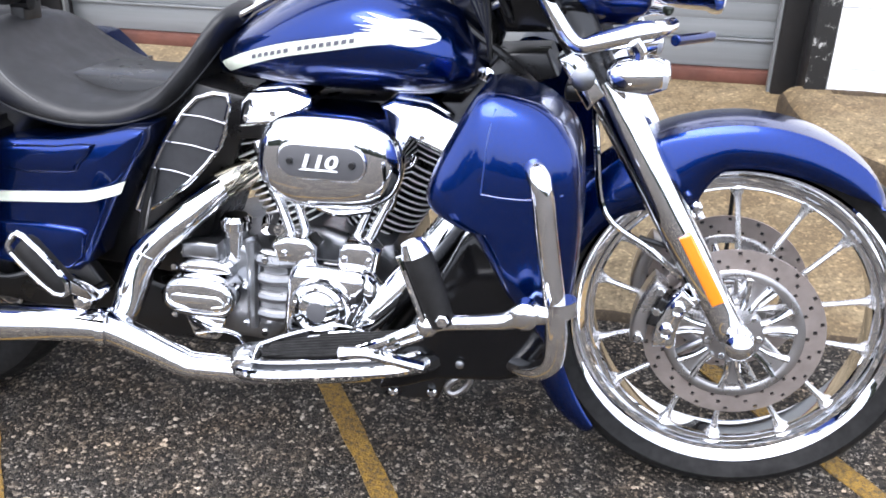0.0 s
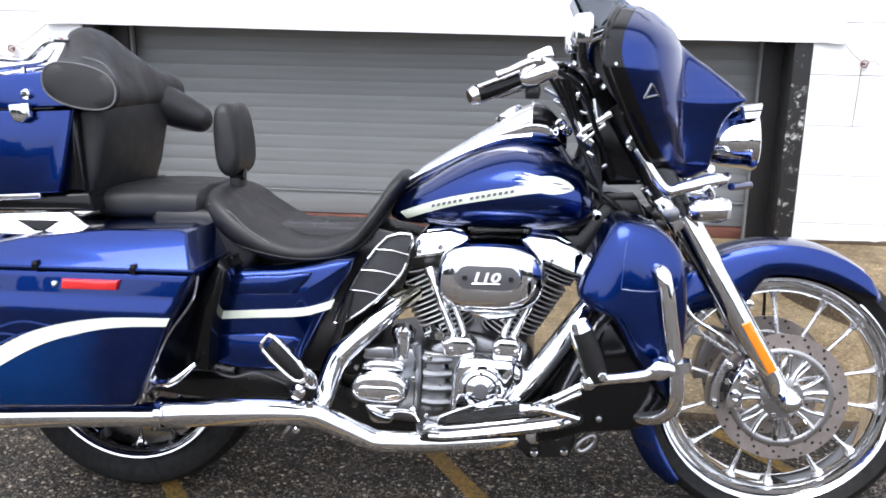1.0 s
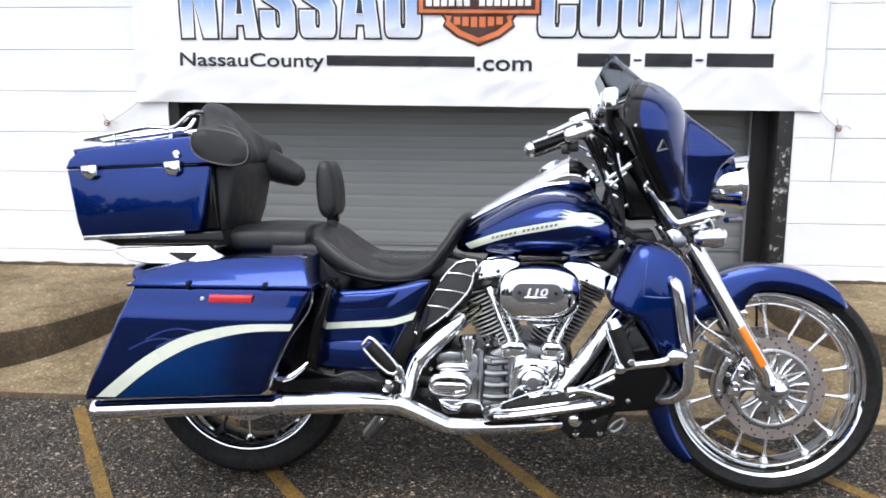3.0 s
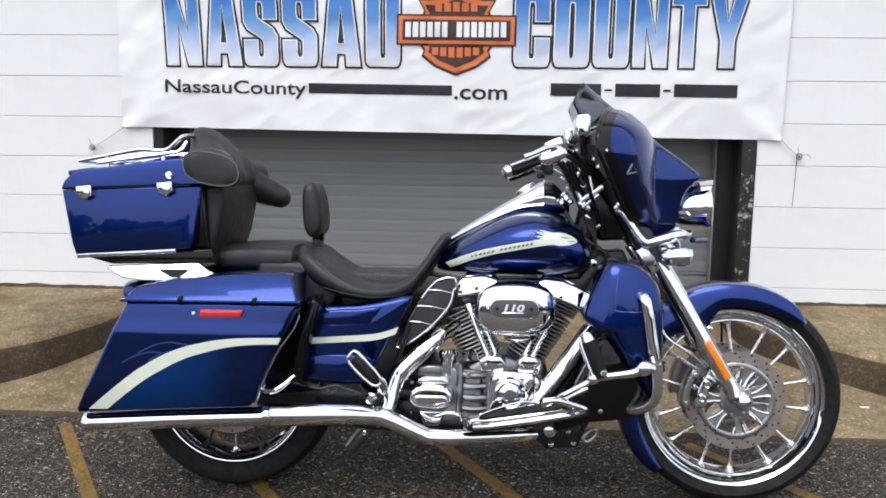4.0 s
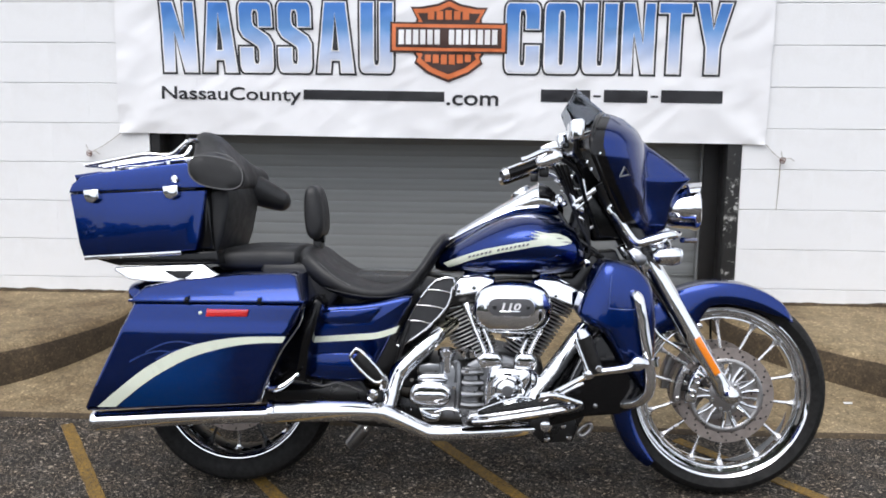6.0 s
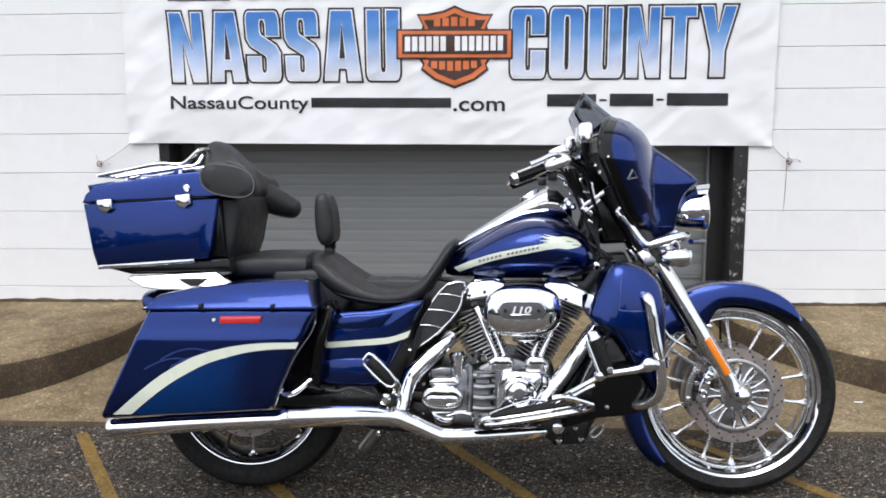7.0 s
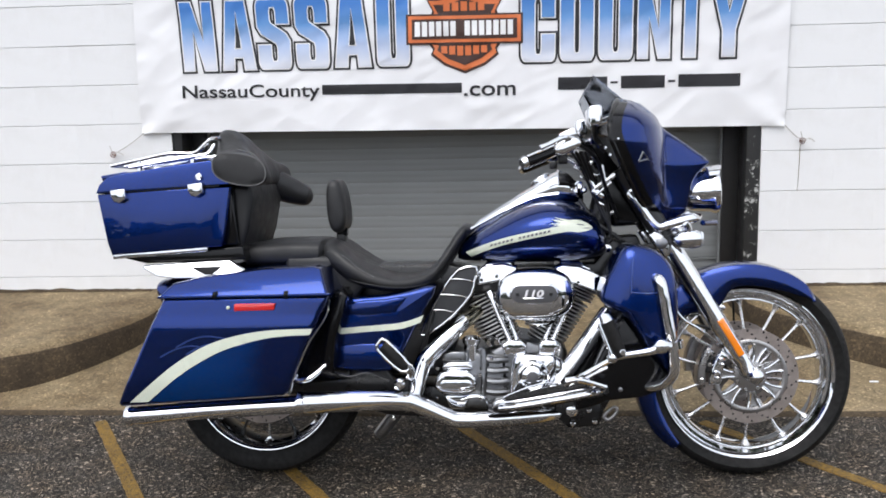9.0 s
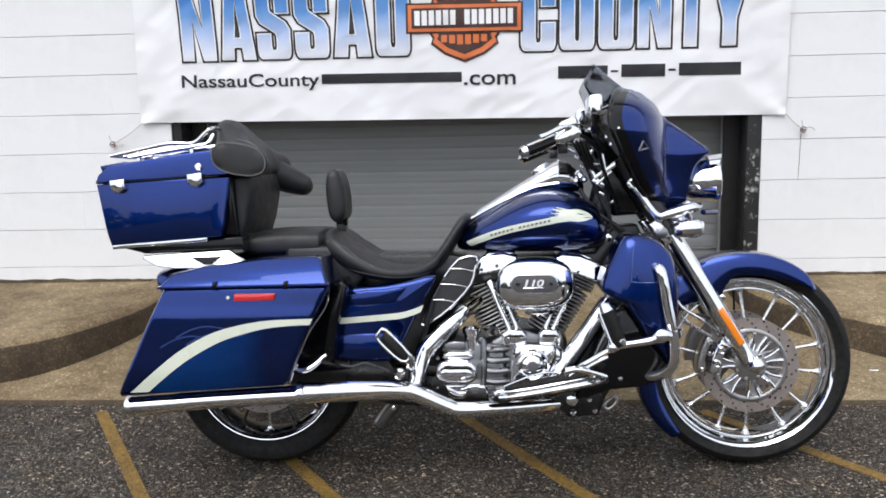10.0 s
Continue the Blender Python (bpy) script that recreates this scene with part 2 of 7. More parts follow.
def loft(rings, bm=None, cap=True, closed=True):
    bm = bm or bmesh.new()
    rows = [[bm.verts.new(p) for p in ring] for ring in rings]
    n = len(rows[0])
    for a, b in zip(rows, rows[1:]):
        for i in range(n if closed else n - 1):
            j = (i + 1) % n
            bm.faces.new((a[i], a[j], b[j], b[i]))
    if cap:
        bm.faces.new(rows[0])
        bm.faces.new(rows[-1])
    return bm


def tube(pts, r, n=12, bm=None, smooth=5, closed=False, flat=1.0):
    """A round bar along the points; r is one radius or one for each point."""
    radii = r if isinstance(r, (list, tuple)) else [r] * len(pts)
    both = [(*p, q) for p, q in zip(pts, radii)]
    line = smooth_line([Vector(b) for b in both], smooth, closed) if smooth else [Vector(b) for b in both]
    spots, sizes = [Vector(p[:3]) for p in line], [p[3] for p in line]
    rings, side = [], None
    for i, p in enumerate(spots):
        if closed:
            ahead = (spots[(i + 1) % len(spots)] - spots[i - 1]).normalized()
        else:
            ahead = (spots[min(i + 1, len(spots) - 1)] - spots[max(i - 1, 0)]).normalized()
        if side is None:
            side = ahead.cross(Vector((0, 0, 1)) if abs(ahead.z) < 0.9 else Vector((1, 0, 0))).normalized()
        side = (side - ahead * side.dot(ahead)).normalized()
        up = ahead.cross(side)
        rings.append([p + sizes[i] * (math.cos(a) * side + flat * math.sin(a) * up) for a in (2 * math.pi * k / n for k in range(n))])
    if closed:
        rings.append(rings[0])
        bm = loft(rings, bm, cap=False)
        bmesh.ops.remove_doubles(bm, verts=bm.verts, dist=1e-5)
        return bm
    return loft(rings, bm)


def rod(a, b, r, r2=None, n=14, bm=None):
    """A straight bar with chamfered ends."""
    a, b = Vector(a), Vector(b)
    r2 = r if r2 is None else r2
    d = (b - a).normalized()
    e = min(r, r2) * 0.18
    return tube([a, a + d * e, b - d * e, b], [r - e, r, r2, r2 - e], n, bm, smooth=0)


def lathe(profile, centre, n=64, axis=(0, -1, 0), bm=None, closed=False):
    """Turns (radius, height) pairs about an axis through the centre."""
    turn = Vector((0, 0, 1)).rotation_difference(Vector(axis)).to_matrix()
    rings = []
    for r, h in profile:
        rings.append([Vector(centre) + turn @ Vector((r * math.cos(2 * math.pi * k / n), r * math.sin(2 * math.pi * k / n), h)) for k in range(n)])
    if closed:
        rings.append(rings[0])
        bm = loft(rings, bm, cap=False)
        bmesh.ops.remove_doubles(bm, verts=bm.verts, dist=1e-6)
        return bm
    return loft(rings, bm)


def inset_loop(pts, d):
    """Moves a closed loop of (x, z) pairs inwards by d."""
    area = sum(a[0] * b[1] - b[0] * a[1] for a, b in zip(pts, pts[1:] + pts[:1]))
    s = 1 if area > 0 else -1
    out = []
    for i, p in enumerate(pts):
        a, b = pts[i - 1], pts[(i + 1) % len(pts)]
        e, f = Vector((p[0] - a[0], p[1] - a[1])), Vector((b[0] - p[0], b[1] - p[1]))
        e = e.normalized() if e.length > 1e-9 else f.normalized()
        f = f.normalized() if f.length > 1e-9 else e
        m = Vector((-(e.y + f.y), e.x + f.x))
        m = m.normalized() if m.length > 1e-6 else Vector((-e.y, e.x))
        k = min(1.0 / max(m.dot(Vector((-e.y, e.x))), 0.5), 1.6)
        out.append((p[0] + s * m.x * d * k, p[1] + s * m.y * d * k))
    return out


def slab(profile, y0, y1, r=0.01, seg=4, smooth=0, bm=None, bulge=0.0):
    """A closed (x, z) outline made solid from y0 (towards the walk) to y1, with rounded edges."""
    pts = [tuple(p) for p in profile]
    if smooth:
        pts = [(v.x, v.y) for v in smooth_line([Vector((x, z, 0)) for x, z in pts], smooth, True)]
    rings = []
    if bulge:
        for k, out in ((0.45, 1.0), (0.75, 0.62)):
            deep = inset_loop(pts, r)
            cx, cz = sum(p[0] for p in deep) / len(deep), sum(p[1] for p in deep) / len(deep)
            rings.append([Vector((cx + (x - cx) * k, y0 - bulge * out, cz + (z - cz) * k)) for x, z in deep])
    for k in range(seg + 1):
        a = math.pi / 2 * k / seg
        rings.append([Vector((x, y0 + r * (1 - math.cos(a)), z)) for x, z in inset_loop(pts, r * (1 - math.sin(a)))])
    for k in range(seg + 1):
        a = math.pi / 2 * k / seg
        rings.append([Vector((x, y1 - r * (1 - math.sin(a)), z)) for x, z in inset_loop(pts, r * (1 - math.cos(a)))])
    return loft(rings, bm)


def cushion(profile, y0, y1, r, smooth=4, seg=7, dome=0.012):
    """A soft padded (x, z) outline between y0 and y1, drawn in towards its middle."""
    pts = [(v.x, v.y) for v in smooth_line([Vector((x, z, 0)) for x, z in profile], smooth, True)]
    cx, cz = sum(p[0] for p in pts) / len(pts), sum(p[1] for p in pts) / len(pts)
    size = sum(math.hypot(x - cx, z - cz) for x, z in pts) / len(pts)
    k = min(r / size, 0.8)
    steps = [(y0 - dome * (1 - q * q), q * (1 - k)) for q in (0.05, 0.35, 0.65, 0.88)]
    steps += [(y0 + r * (1 - math.cos(a)), 1 - k * (1 - math.sin(a))) for a in (math.pi / 2 * i / seg for i in range(seg + 1))]
    steps += [(y1 - r * (1 - math.sin(a)), 1 - k * (1 - math.cos(a))) for a in (math.pi / 2 * i / seg for i in range(seg + 1))]
    steps += [(y1 + dome * (1 - q * q), q * (1 - k)) for q in (0.88, 0.65, 0.35, 0.05)]
    return loft([[Vector((cx + (x - cx) * f, y, cz + (z - cz) * f)) for x, z in pts] for y, f in steps])


def dome(profile, y0, y1, depth, power=2.6, smooth=4):
    """A bulged cover over an (x, z) outline: full rounding from the rim to the middle."""
    pts = [(v.x, v.y) for v in smooth_line([Vector((x, z, 0)) for x, z in profile], smooth, True)]
    cx, cz = (min(p[0] for p in pts) + max(p[0] for p in pts)) / 2, (min(p[1] for p in pts) + max(p[1] for p in pts)) / 2
    steps = [(q, y0 + depth * (1 - (1 - q ** power) ** (1 / power))) for q in (0.04, 0.2, 0.35, 0.5, 0.62, 0.73, 0.82, 0.89, 0.94, 0.975, 0.993, 1.0)] + [(1.0, y1)]
    return loft([[Vector((cx + (x - cx) * f, y, cz + (z - cz) * f)) for x, z in pts] for f, y in steps])


def sheared(bm, z0, slope, limit=0.05):
    """Leans both flanks inwards with the height above z0."""
    for v in bm.verts:
        if abs(v.co.y) > limit:
            v.co.y -= math.copysign(slope, v.co.y) * (v.co.z - z0)
    return bm


def block(size, at, bevel=0.004, bm=None, turn=None):
    """A box of that size about a point, with bevelled edges."""
    one = bmesh.new()
    bmesh.ops.create_cube(one, size=1.0)
    bmesh.ops.scale(one, vec=size, verts=one.verts)
    if bevel:
        bmesh.ops.bevel(one, geom=list(one.edges), offset=bevel, segments=2, affect='EDGES', profile=0.5)
    if turn is not None:
        bmesh.ops.transform(one, matrix=turn, verts=one.verts)
    bmesh.ops.translate(one, vec=at, verts=one.verts)
    return join(bm, one)


def join(bm, one):
    if bm is None:
        return one
    temp = bpy.data.meshes.new("temp")
    one.to_mesh(temp)
    one.free()
    bm.from_mesh(temp)
    bpy.data.meshes.remove(temp)
    return bm


def ball(at, r, n=16, bm=None, squash=(1, 1, 1)):
    one = bmesh.new()
    bmesh.ops.create_uvsphere(one, u_segments=n, v_segments=n // 2 + 2, radius=r)
    bmesh.ops.scale(one, vec=squash, verts=one.verts)
    bmesh.ops.translate(one, vec=at, verts=one.verts)
    return join(bm, one)


def bolt_head(at, r, bm=None, axis=(0, -1, 0)):
    return lathe([(r, -0.004), (r, r * 0.5), (r * 0.8, r * 0.7)], at, 6 if r > 0.006 else 10, axis, bm)


class Body:
    """A rounded body lofted along x from stations (x, top, bottom, half width, squareness)."""

    def __init__(self, stations, fine=5):
        self.rows = [tuple(v) for v in smooth_line5(stations, fine)]

    def at(self, x):
        rows = self.rows
        for a, b in zip(rows, rows[1:]):
            if a[0] <= x <= b[0]:
                t = (x - a[0]) / max(b[0] - a[0], 1e-9)
                return [p + (q - p) * t for p, q in zip(a, b)]
        return rows[0] if x < rows[0][0] else rows[-1]

    def side(self, x, z, lift=0.0):
        """The y of the near flank at (x, z)."""
        _, top, bottom, w, e = self.at(x)
        h, mid = (top - bottom) / 2, (top + bottom) / 2
        t = min(abs((z - mid) / h), 0.999)
        return -w * (1 - t ** e) ** (1 / e) - lift

    def mesh(self, n=36, shift=0.0):
        rings = []
        for x, top, bottom, w, e in self.rows:
            h, mid = (top - bottom) / 2, (top + bottom) / 2
            ring = []
            for k in range(n):
                a = 2 * math.pi * k / n
                c, s = math.cos(a), math.sin(a)
                ring.append(Vector((x, shift + w * math.copysign(abs(c) ** (2 / e), c), mid + h * math.copysign(abs(s) ** (2 / e), s))))
            rings.append(ring)
        return loft(rings)


def smooth_line5(rows, n):
    out, count = [], len(rows)
    rows = [np.array(r, float) for r in rows]
    for i in range(count - 1):
        a, b, c, d = rows[max(i - 1, 0)], rows[i], rows[i + 1], rows[min(i + 2, count - 1)]
        for k in range(n):
            t = k / n
            v = 0.5 * ((2 * b) + (c - a) * t + (2 * a - 5 * b + 4 * c - d) * t * t + (3 * b - a - 3 * c + d) * t ** 3)
            v[0] = b[0] + (c[0] - b[0]) * t
            out.append(v)
    out.append(rows[-1])
    return out


def fit_in(ob, k, shift):
    """Scales a part and all its pieces by k and moves them by the shift."""
    m = Matrix.Translation(shift) @ Matrix.Scale(k, 4)
    for one in [ob] + list(ob.children_recursive):
        one.data.transform(m)


def ribbon(top, bottom, y_of, n=8, thick=0.0012, bm=None):
    """A thin painted strip between two (x, z) lines, lying on the flank y_of(x, z)."""
    a = smooth_line([Vector((x, 0, z)) for x, z in top], n)
    b = smooth_line([Vector((x, 0, z)) for x, z in bottom], n)
    rings = []
    for p, q in zip(a, b):
        ring = []
        for k in range(5):
            v = p.lerp(q, k / 4)
            ring.append(Vector((v.x, y_of(v.x, v.z) - thick, v.z)))
        for k in range(4, -1, -1):
            v = p.lerp(q, k / 4)
            ring.append(Vector((v.x, y_of(v.x, v.z) + thick, v.z)))
        rings.append(ring)
    return loft(rings, bm)


def glyphs(text, box, deep, fat=0.0, name="lettering"):
    """Built-in font letters as a mesh, fitted into (x0, z0, x1, z1), facing -y."""
    curve = bpy.data.curves.new(name, 'FONT')
    curve.body, curve.extrude, curve.offset, curve.resolution_u = text, 0.02, fat, 6
    ob = new("temp_text", curve)
    bpy.context.view_layer.update()
    data = bpy.data.meshes.new_from_object(ob.evaluated_get(bpy.context.evaluated_depsgraph_get()))
    bpy.data.objects.remove(ob)
    bpy.data.curves.remove(curve)
    co = np.array([v.co[:] for v in data.vertices])
    lo, hi = co.min(0), co.max(0)
    for v in data.vertices:
        s, t, u = ((v.co[k] - lo[k]) / (hi[k] - lo[k]) for k in range(3))
        v.co = (box[0] + s * (box[2] - box[0]), -deep * u, box[1] + t * (box[3] - box[1]))
    bm = bmesh.new()
    bm.from_mesh(data)
    bpy.data.meshes.remove(data)
    return bm


# ---- ground ----
def sheet(name, x0, x1, y0, y1, z_of, material, label, nx=1, ny=1):
    bm = bmesh.new()
    grid = [[bm.verts.new((x0 + (x1 - x0) * i / nx, y0 + (y1 - y0) * j / ny, z_of(x0 + (x1 - x0) * i / nx, y0 + (y1 - y0) * j / ny))) for i in range(nx + 1)] for j in range(ny + 1)]
    for j in range(ny):
        for i in range(nx):
            bm.faces.new((grid[j][i], grid[j][i + 1], grid[j + 1][i + 1], grid[j + 1][i]))
    return thing(name, bm, material, label, name, kind="structure")


WALL_Y, EDGE_Y, SLOPE = 3.444, 2.30, 0.146
ground = sheet("ground", -900, 900, -900, 900, lambda x, y: 0.0, ASPHALT, "dark speckled asphalt of the parking lot")


def ramp_z(y):
    return 0.004 + SLOPE * max(y - EDGE_Y, 0.0)


def make_apron():
    bm = bmesh.new()
    rings = []
    for i in range(61):
        x = -5.0 + 10.0 * i / 60
        wob = 0.008 * noise.noise(Vector((x * 3, 0, 0)))
        rings.append([Vector((x, EDGE_Y + wob, -0.05)), Vector((x, EDGE_Y + wob, 0.004)), Vector((x, EDGE_Y + wob + 0.012, 0.014)), Vector((x, 2.7, ramp_z(2.7) + 0.008)), Vector((x, 3.1, ramp_z(3.1))), Vector((x, 3.78, ramp_z(3.78))), Vector((x, 3.78, -0.05))])
    loft(rings, bm)
    return thing("pavement_apron", bm, APRON, "tan concrete driveway apron sloping up to the door", "pavement", kind="structure")


apron = make_apron()
rings = []
for i in range(181):
    x = -4.5 + 9.0 * i / 180
    wob = 0.008 * noise.noise(Vector((x * 3, 0, 0)))
    near = 0.010 + 0.010 * abs(noise.noise(Vector((x * 11, 2, 0)))) + 0.006 * noise.noise(Vector((x * 37, 5, 0)))
    far = 0.012 + 0.008 * noise.noise(Vector((x * 23, 8, 0)))
    rings.append([Vector((x, EDGE_Y + wob - near, -0.002)), Vector((x, EDGE_Y + wob - near * 0.4, 0.007)), Vector((x, EDGE_Y + wob + 0.004, 0.014)), Vector((x, EDGE_Y + wob + far, 0.0165)), Vector((x, EDGE_Y + wob + far, -0.002))])
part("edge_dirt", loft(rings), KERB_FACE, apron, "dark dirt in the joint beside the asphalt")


def make_sidewalk(line, name):
    """Raised walk between a curved kerb line and the wall."""
    pts = smooth_line([Vector((x, y, 0)) for x, y in line], 6)
    rings = []
    for i, p in enumerate(pts):
        a, b = pts[max(i - 1, 0)], pts[min(i + 1, len(pts) - 1)]
        ahead = (b - a).normalized()
        back = Vector((-ahead.y, ahead.x, 0))
        if back.y < 0:
            back = -back
        top = 0.268 - (WALL_Y - p.y) * 0.058
        chip = 0.004 * noise.noise(p * 9)
        far = min(0.15, max(WALL_Y + 0.02 - p.y, 0.06) / max(back.y, 0.25))
        rings.append([p + Vector((0, 0, -0.05)), p + Vector((0, 0, top - 0.045 + chip)), p + back * 0.010 + Vector((0, 0, top - 0.022 + chip)), p + back * 0.028 + Vector((0, 0, top - 0.007)), p + back * 0.055 + Vector((0, 0, top)), p + back * far + Vector((0, 0, top + 0.004)), Vector((p.x + back.x * far * 0.5, WALL_Y + 0.03, 0.262)), Vector((p.x + back.x * far * 0.5, WALL_Y + 0.03, -0.05))])
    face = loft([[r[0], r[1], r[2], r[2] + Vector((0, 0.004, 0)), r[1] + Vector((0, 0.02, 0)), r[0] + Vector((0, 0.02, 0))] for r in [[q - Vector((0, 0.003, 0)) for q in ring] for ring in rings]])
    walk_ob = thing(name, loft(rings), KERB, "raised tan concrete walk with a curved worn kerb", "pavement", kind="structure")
    # The face's dark colour holds both its dirt and its shade.
    part("kerb_face", face, KERB_FACE, walk_ob, "kerb face, dark from dirt and painted shade")
    return walk_ob


make_sidewalk([(-9, 2.31), (-3.6, 2.31), (-3.1, 2.33), (-2.8, 2.395), (-2.594, 2.47), (-2.49, 2.523), (-2.395, 2.60), (-2.308, 2.70), (-2.229, 2.828), (-2.157, 2.985), (-2.12, 3.15), (-2.105, 3.46)], "pavement_kerb")
make_sidewalk([(0.71, 3.46), (0.735, 3.27), (0.79, 3.105), (0.974, 2.895), (1.10, 2.78), (1.216, 2.686), (1.31, 2.618), (1.6, 2.46), (2.0, 2.36), (2.6, 2.32), (9, 2.31)], "pavement_kerb")


def make_line(a, b, width):
    """A worn painted line on the asphalt, with ragged sides."""
    a, b = Vector((*a, 0)), Vector((*b, 0))
    d = (b - a).normalized()
    s = Vector((-d.y, d.x, 0))
    n = int((b - a).length / 0.04)
    rings = []
    for i in range(n + 1):
        p = a.lerp(b, i / n)
        w = width / 2 * (1 + 0.18 * noise.noise(p * 14))
        w2 = width / 2 * (1 + 0.18 * noise.noise(p * 14 + Vector((7, 3, 1))))
        rings.append([p + s * w + Vector((0, 0, -0.004)), p + s * w + Vector((0, 0, 0.0035)), p - s * w2 + Vector((0, 0, 0.0035)), p - s * w2 + Vector((0, 0, -0.004))])
    return thing("parking_line", loft(rings), YELLOW, "worn yellow painted line on the asphalt", "road marking", "parking lines")


for a, b in (((-2.037, 2.22), (-0.89, 0.35)), ((-1.46, 2.2), (-0.30, 0.55)), ((-0.60, 2.22), (0.52, 0.45)), ((0.36, 2.23), (1.75, 0.45))):
    make_line(a, b, 0.047)


# ---- building front ----
def wall_slab(name, x0, x1, z0, z1, y0=WALL_Y + 0.008, y1=WALL_Y + 0.30):
    return thing(name, block((x1 - x0, y1 - y0, z1 - z0), ((x0 + x1) / 2, (y0 + y1) / 2, (z0 + z1) / 2), 0), BLOCK, "white painted concrete block wall", "wall", kind="structure")


LEFT, RIGHT = -2.10, 0.85
wall_left = wall_slab("wall_west", -9.0, LEFT, 0.0, 4.2)
wall_right = wall_slab("wall_east", RIGHT, 9.0, 0.0, 4.2)
wall_slab("wall_lintel", LEFT, RIGHT, 2.35, 4.2)
thing("wall_back", block((18.0, 0.25, 4.2), (0, 8.0, 2.1), 0), BLOCK, "plain rear wall closing the building", "wall", kind="structure")
thing("roof", block((18.2, 5.2, 0.2), (0, 5.75, 4.3), 0), KERB, "flat concrete roof of the low building", "roof", kind="structure")

# Door: slats between black guides, with a rusty sill rail.
DOOR_Y = 3.70
door = empty("door_1", pose(-0.64, DOOR_Y, 0.20), "grey roll-up door with narrow horizontal slats, closed", "door")
tagged(door, kind="structure")


def slat_mesh():
    prof = [(-0.0302, 0.0009), (-0.028, 0.0001), (-0.012, -0.0012), (0.008, -0.0012), (0.027, -0.0003), (0.0302, 0.0003), (0.0302, 0.012), (-0.0302, 0.012)]
    rings = [[Vector((x, y, z)) for z, y in prof] for x in (-1.42, 1.42)]
    return mesh_from("slat", loft(rings), DOOR, sharp=0.9)


slat_data = slat_mesh()
for i in range(35):
    ob = new("slat", slat_data)
    ob.parent = door
    ob.location = (0, 0, 0.190 + 0.0605 * i)
part("sill_rail", block((2.84, 0.05, 0.046), (0, -0.012, 0.025), 0.006), RUST, door, "rusty red-brown bottom rail")
part("bottom_bar", block((2.84, 0.02, 0.106), (0, 0.004, 0.104), 0.003), DOOR, door, "smooth grey bottom bar")
part("bar_lip", block((2.84, 0.014, 0.008), (0, -0.008, 0.155), 0.002), DOOR, door)
for x in (LEFT + 0.075, RIGHT - 0.095):
    thing("door_guide", block((0.11, 0.09, 2.36), (x, 3.645, 1.25), 0.006), STEEL_BLACK, "black steel guide channel of the roll-up door", "door guide", "door guides", "structure")
    thing("door_guide_lip", block((0.012, 0.03, 2.3), (x + (0.06 if x < 0 else -0.06), 3.63, 1.28), 0.003), DOOR, "thin grey edge strip of the door guide", "door guide", "door guide lips", "structure")
thing("door_jamb", block((0.07, 0.24, 2.3), (RIGHT - 0.037, 3.57, 1.21), 0.006), STEEL_BLACK, "black painted door jamb", "door jamb", "door jambs", "structure")
thing("door_jamb", block((0.05, 0.24, 2.2), (LEFT + 0.027, 3.57, 1.26), 0.006), STEEL_BLACK, "black painted door jamb", "door jamb", "door jambs", "structure")
thing("trim_jamb_face", block((0.068, 0.02, 1.5), (RIGHT - 0.036, 3.4515, 0.81), 0.004), PEELED, "black edge strip with peeling paint beside the door", "trim", kind="structure")


# ---- banner ----
TILT_B = 0.55
banner_at = Matrix.Translation((-0.645, WALL_Y - 0.02, 1.075)) @ Matrix.Rotation(radians(TILT_B), 4, 'Y')


def ripple(x, z):
    """How far the vinyl stands off its plane."""
    v = 0.010 * noise.noise(Vector((x * 1.3, z * 2.2, 3.0))) + 0.005 * noise.noise(Vector((x * 3.5 + z * 3, z * 3, 8.0)))
    v += 0.0036 * noise.noise(Vector((x * 9 - z * 6, z * 9, 2.0)))
    v += 0.007 * abs(noise.noise(Vector((x * 3.2 + z * 1.5, z * 4.5, 12.0)))) + 0.007 * abs(noise.noise(Vector((x * 8 - z * 9, z * 6 + x * 3, 15.0))))
    low = max(0.0, 0.18 - z) / 0.18
    v += 0.007 * low * math.sin(x * 5.0 + 1.0)
    for cx, sgn in ((-1.6, 1), (1.6, -1)):
        d = math.hypot(x - cx, z)
        v += 0.006 * math.exp(-d * 3.2) * math.sin((math.atan2(z + 0.06, sgn * (x - cx) + 0.06)) * 8)
    return v


def make_banner():
    nx, nz, w, h = 230, 84, 3.2, 1.15
    bm = bmesh.new()
    rows = []
    for back in (0.0, 0.0015):
        rows.append([[bm.verts.new((-w / 2 + w * i / nx, back + ripple(-w / 2 + w * i / nx, h * j / nz), h * j / nz)) for i in range(nx + 1)] for j in range(nz + 1)])
    for g in rows:
        for j in range(nz):
            for i in range(nx):
                bm.faces.new((g[j][i], g[j][i + 1], g[j + 1][i + 1], g[j + 1][i]))
    return thing("banner", bm, VINYL, "white vinyl banner with blue lettering hung over the door", "banner", at=banner_at)


banner = make_banner()


def printed(name, bm, material, layer, label=""):
    """Lays flat print, drawn about y = 0, on the rippled vinyl."""
    bm.normal_update()
    bmesh.ops.triangulate(bm, faces=bm.faces)
    for _ in range(5):
        long = [e for e in bm.edges if e.calc_length() > 0.03]
        if not long:
            break
        bmesh.ops.subdivide_edges(bm, edges=long, cuts=1)
        bmesh.ops.triangulate(bm, faces=[f for f in bm.faces if len(f.verts) > 3])
    for v in bm.verts:
        v.co.y += ripple(v.co.x, v.co.z) - 0.0022 - 0.0014 * layer
    return part(name, bm, material, banner, label)


def to_banner(x, z):
    return x + 0.645, z - 1.075 + math.tan(radians(TILT_B)) * (x + 0.645)


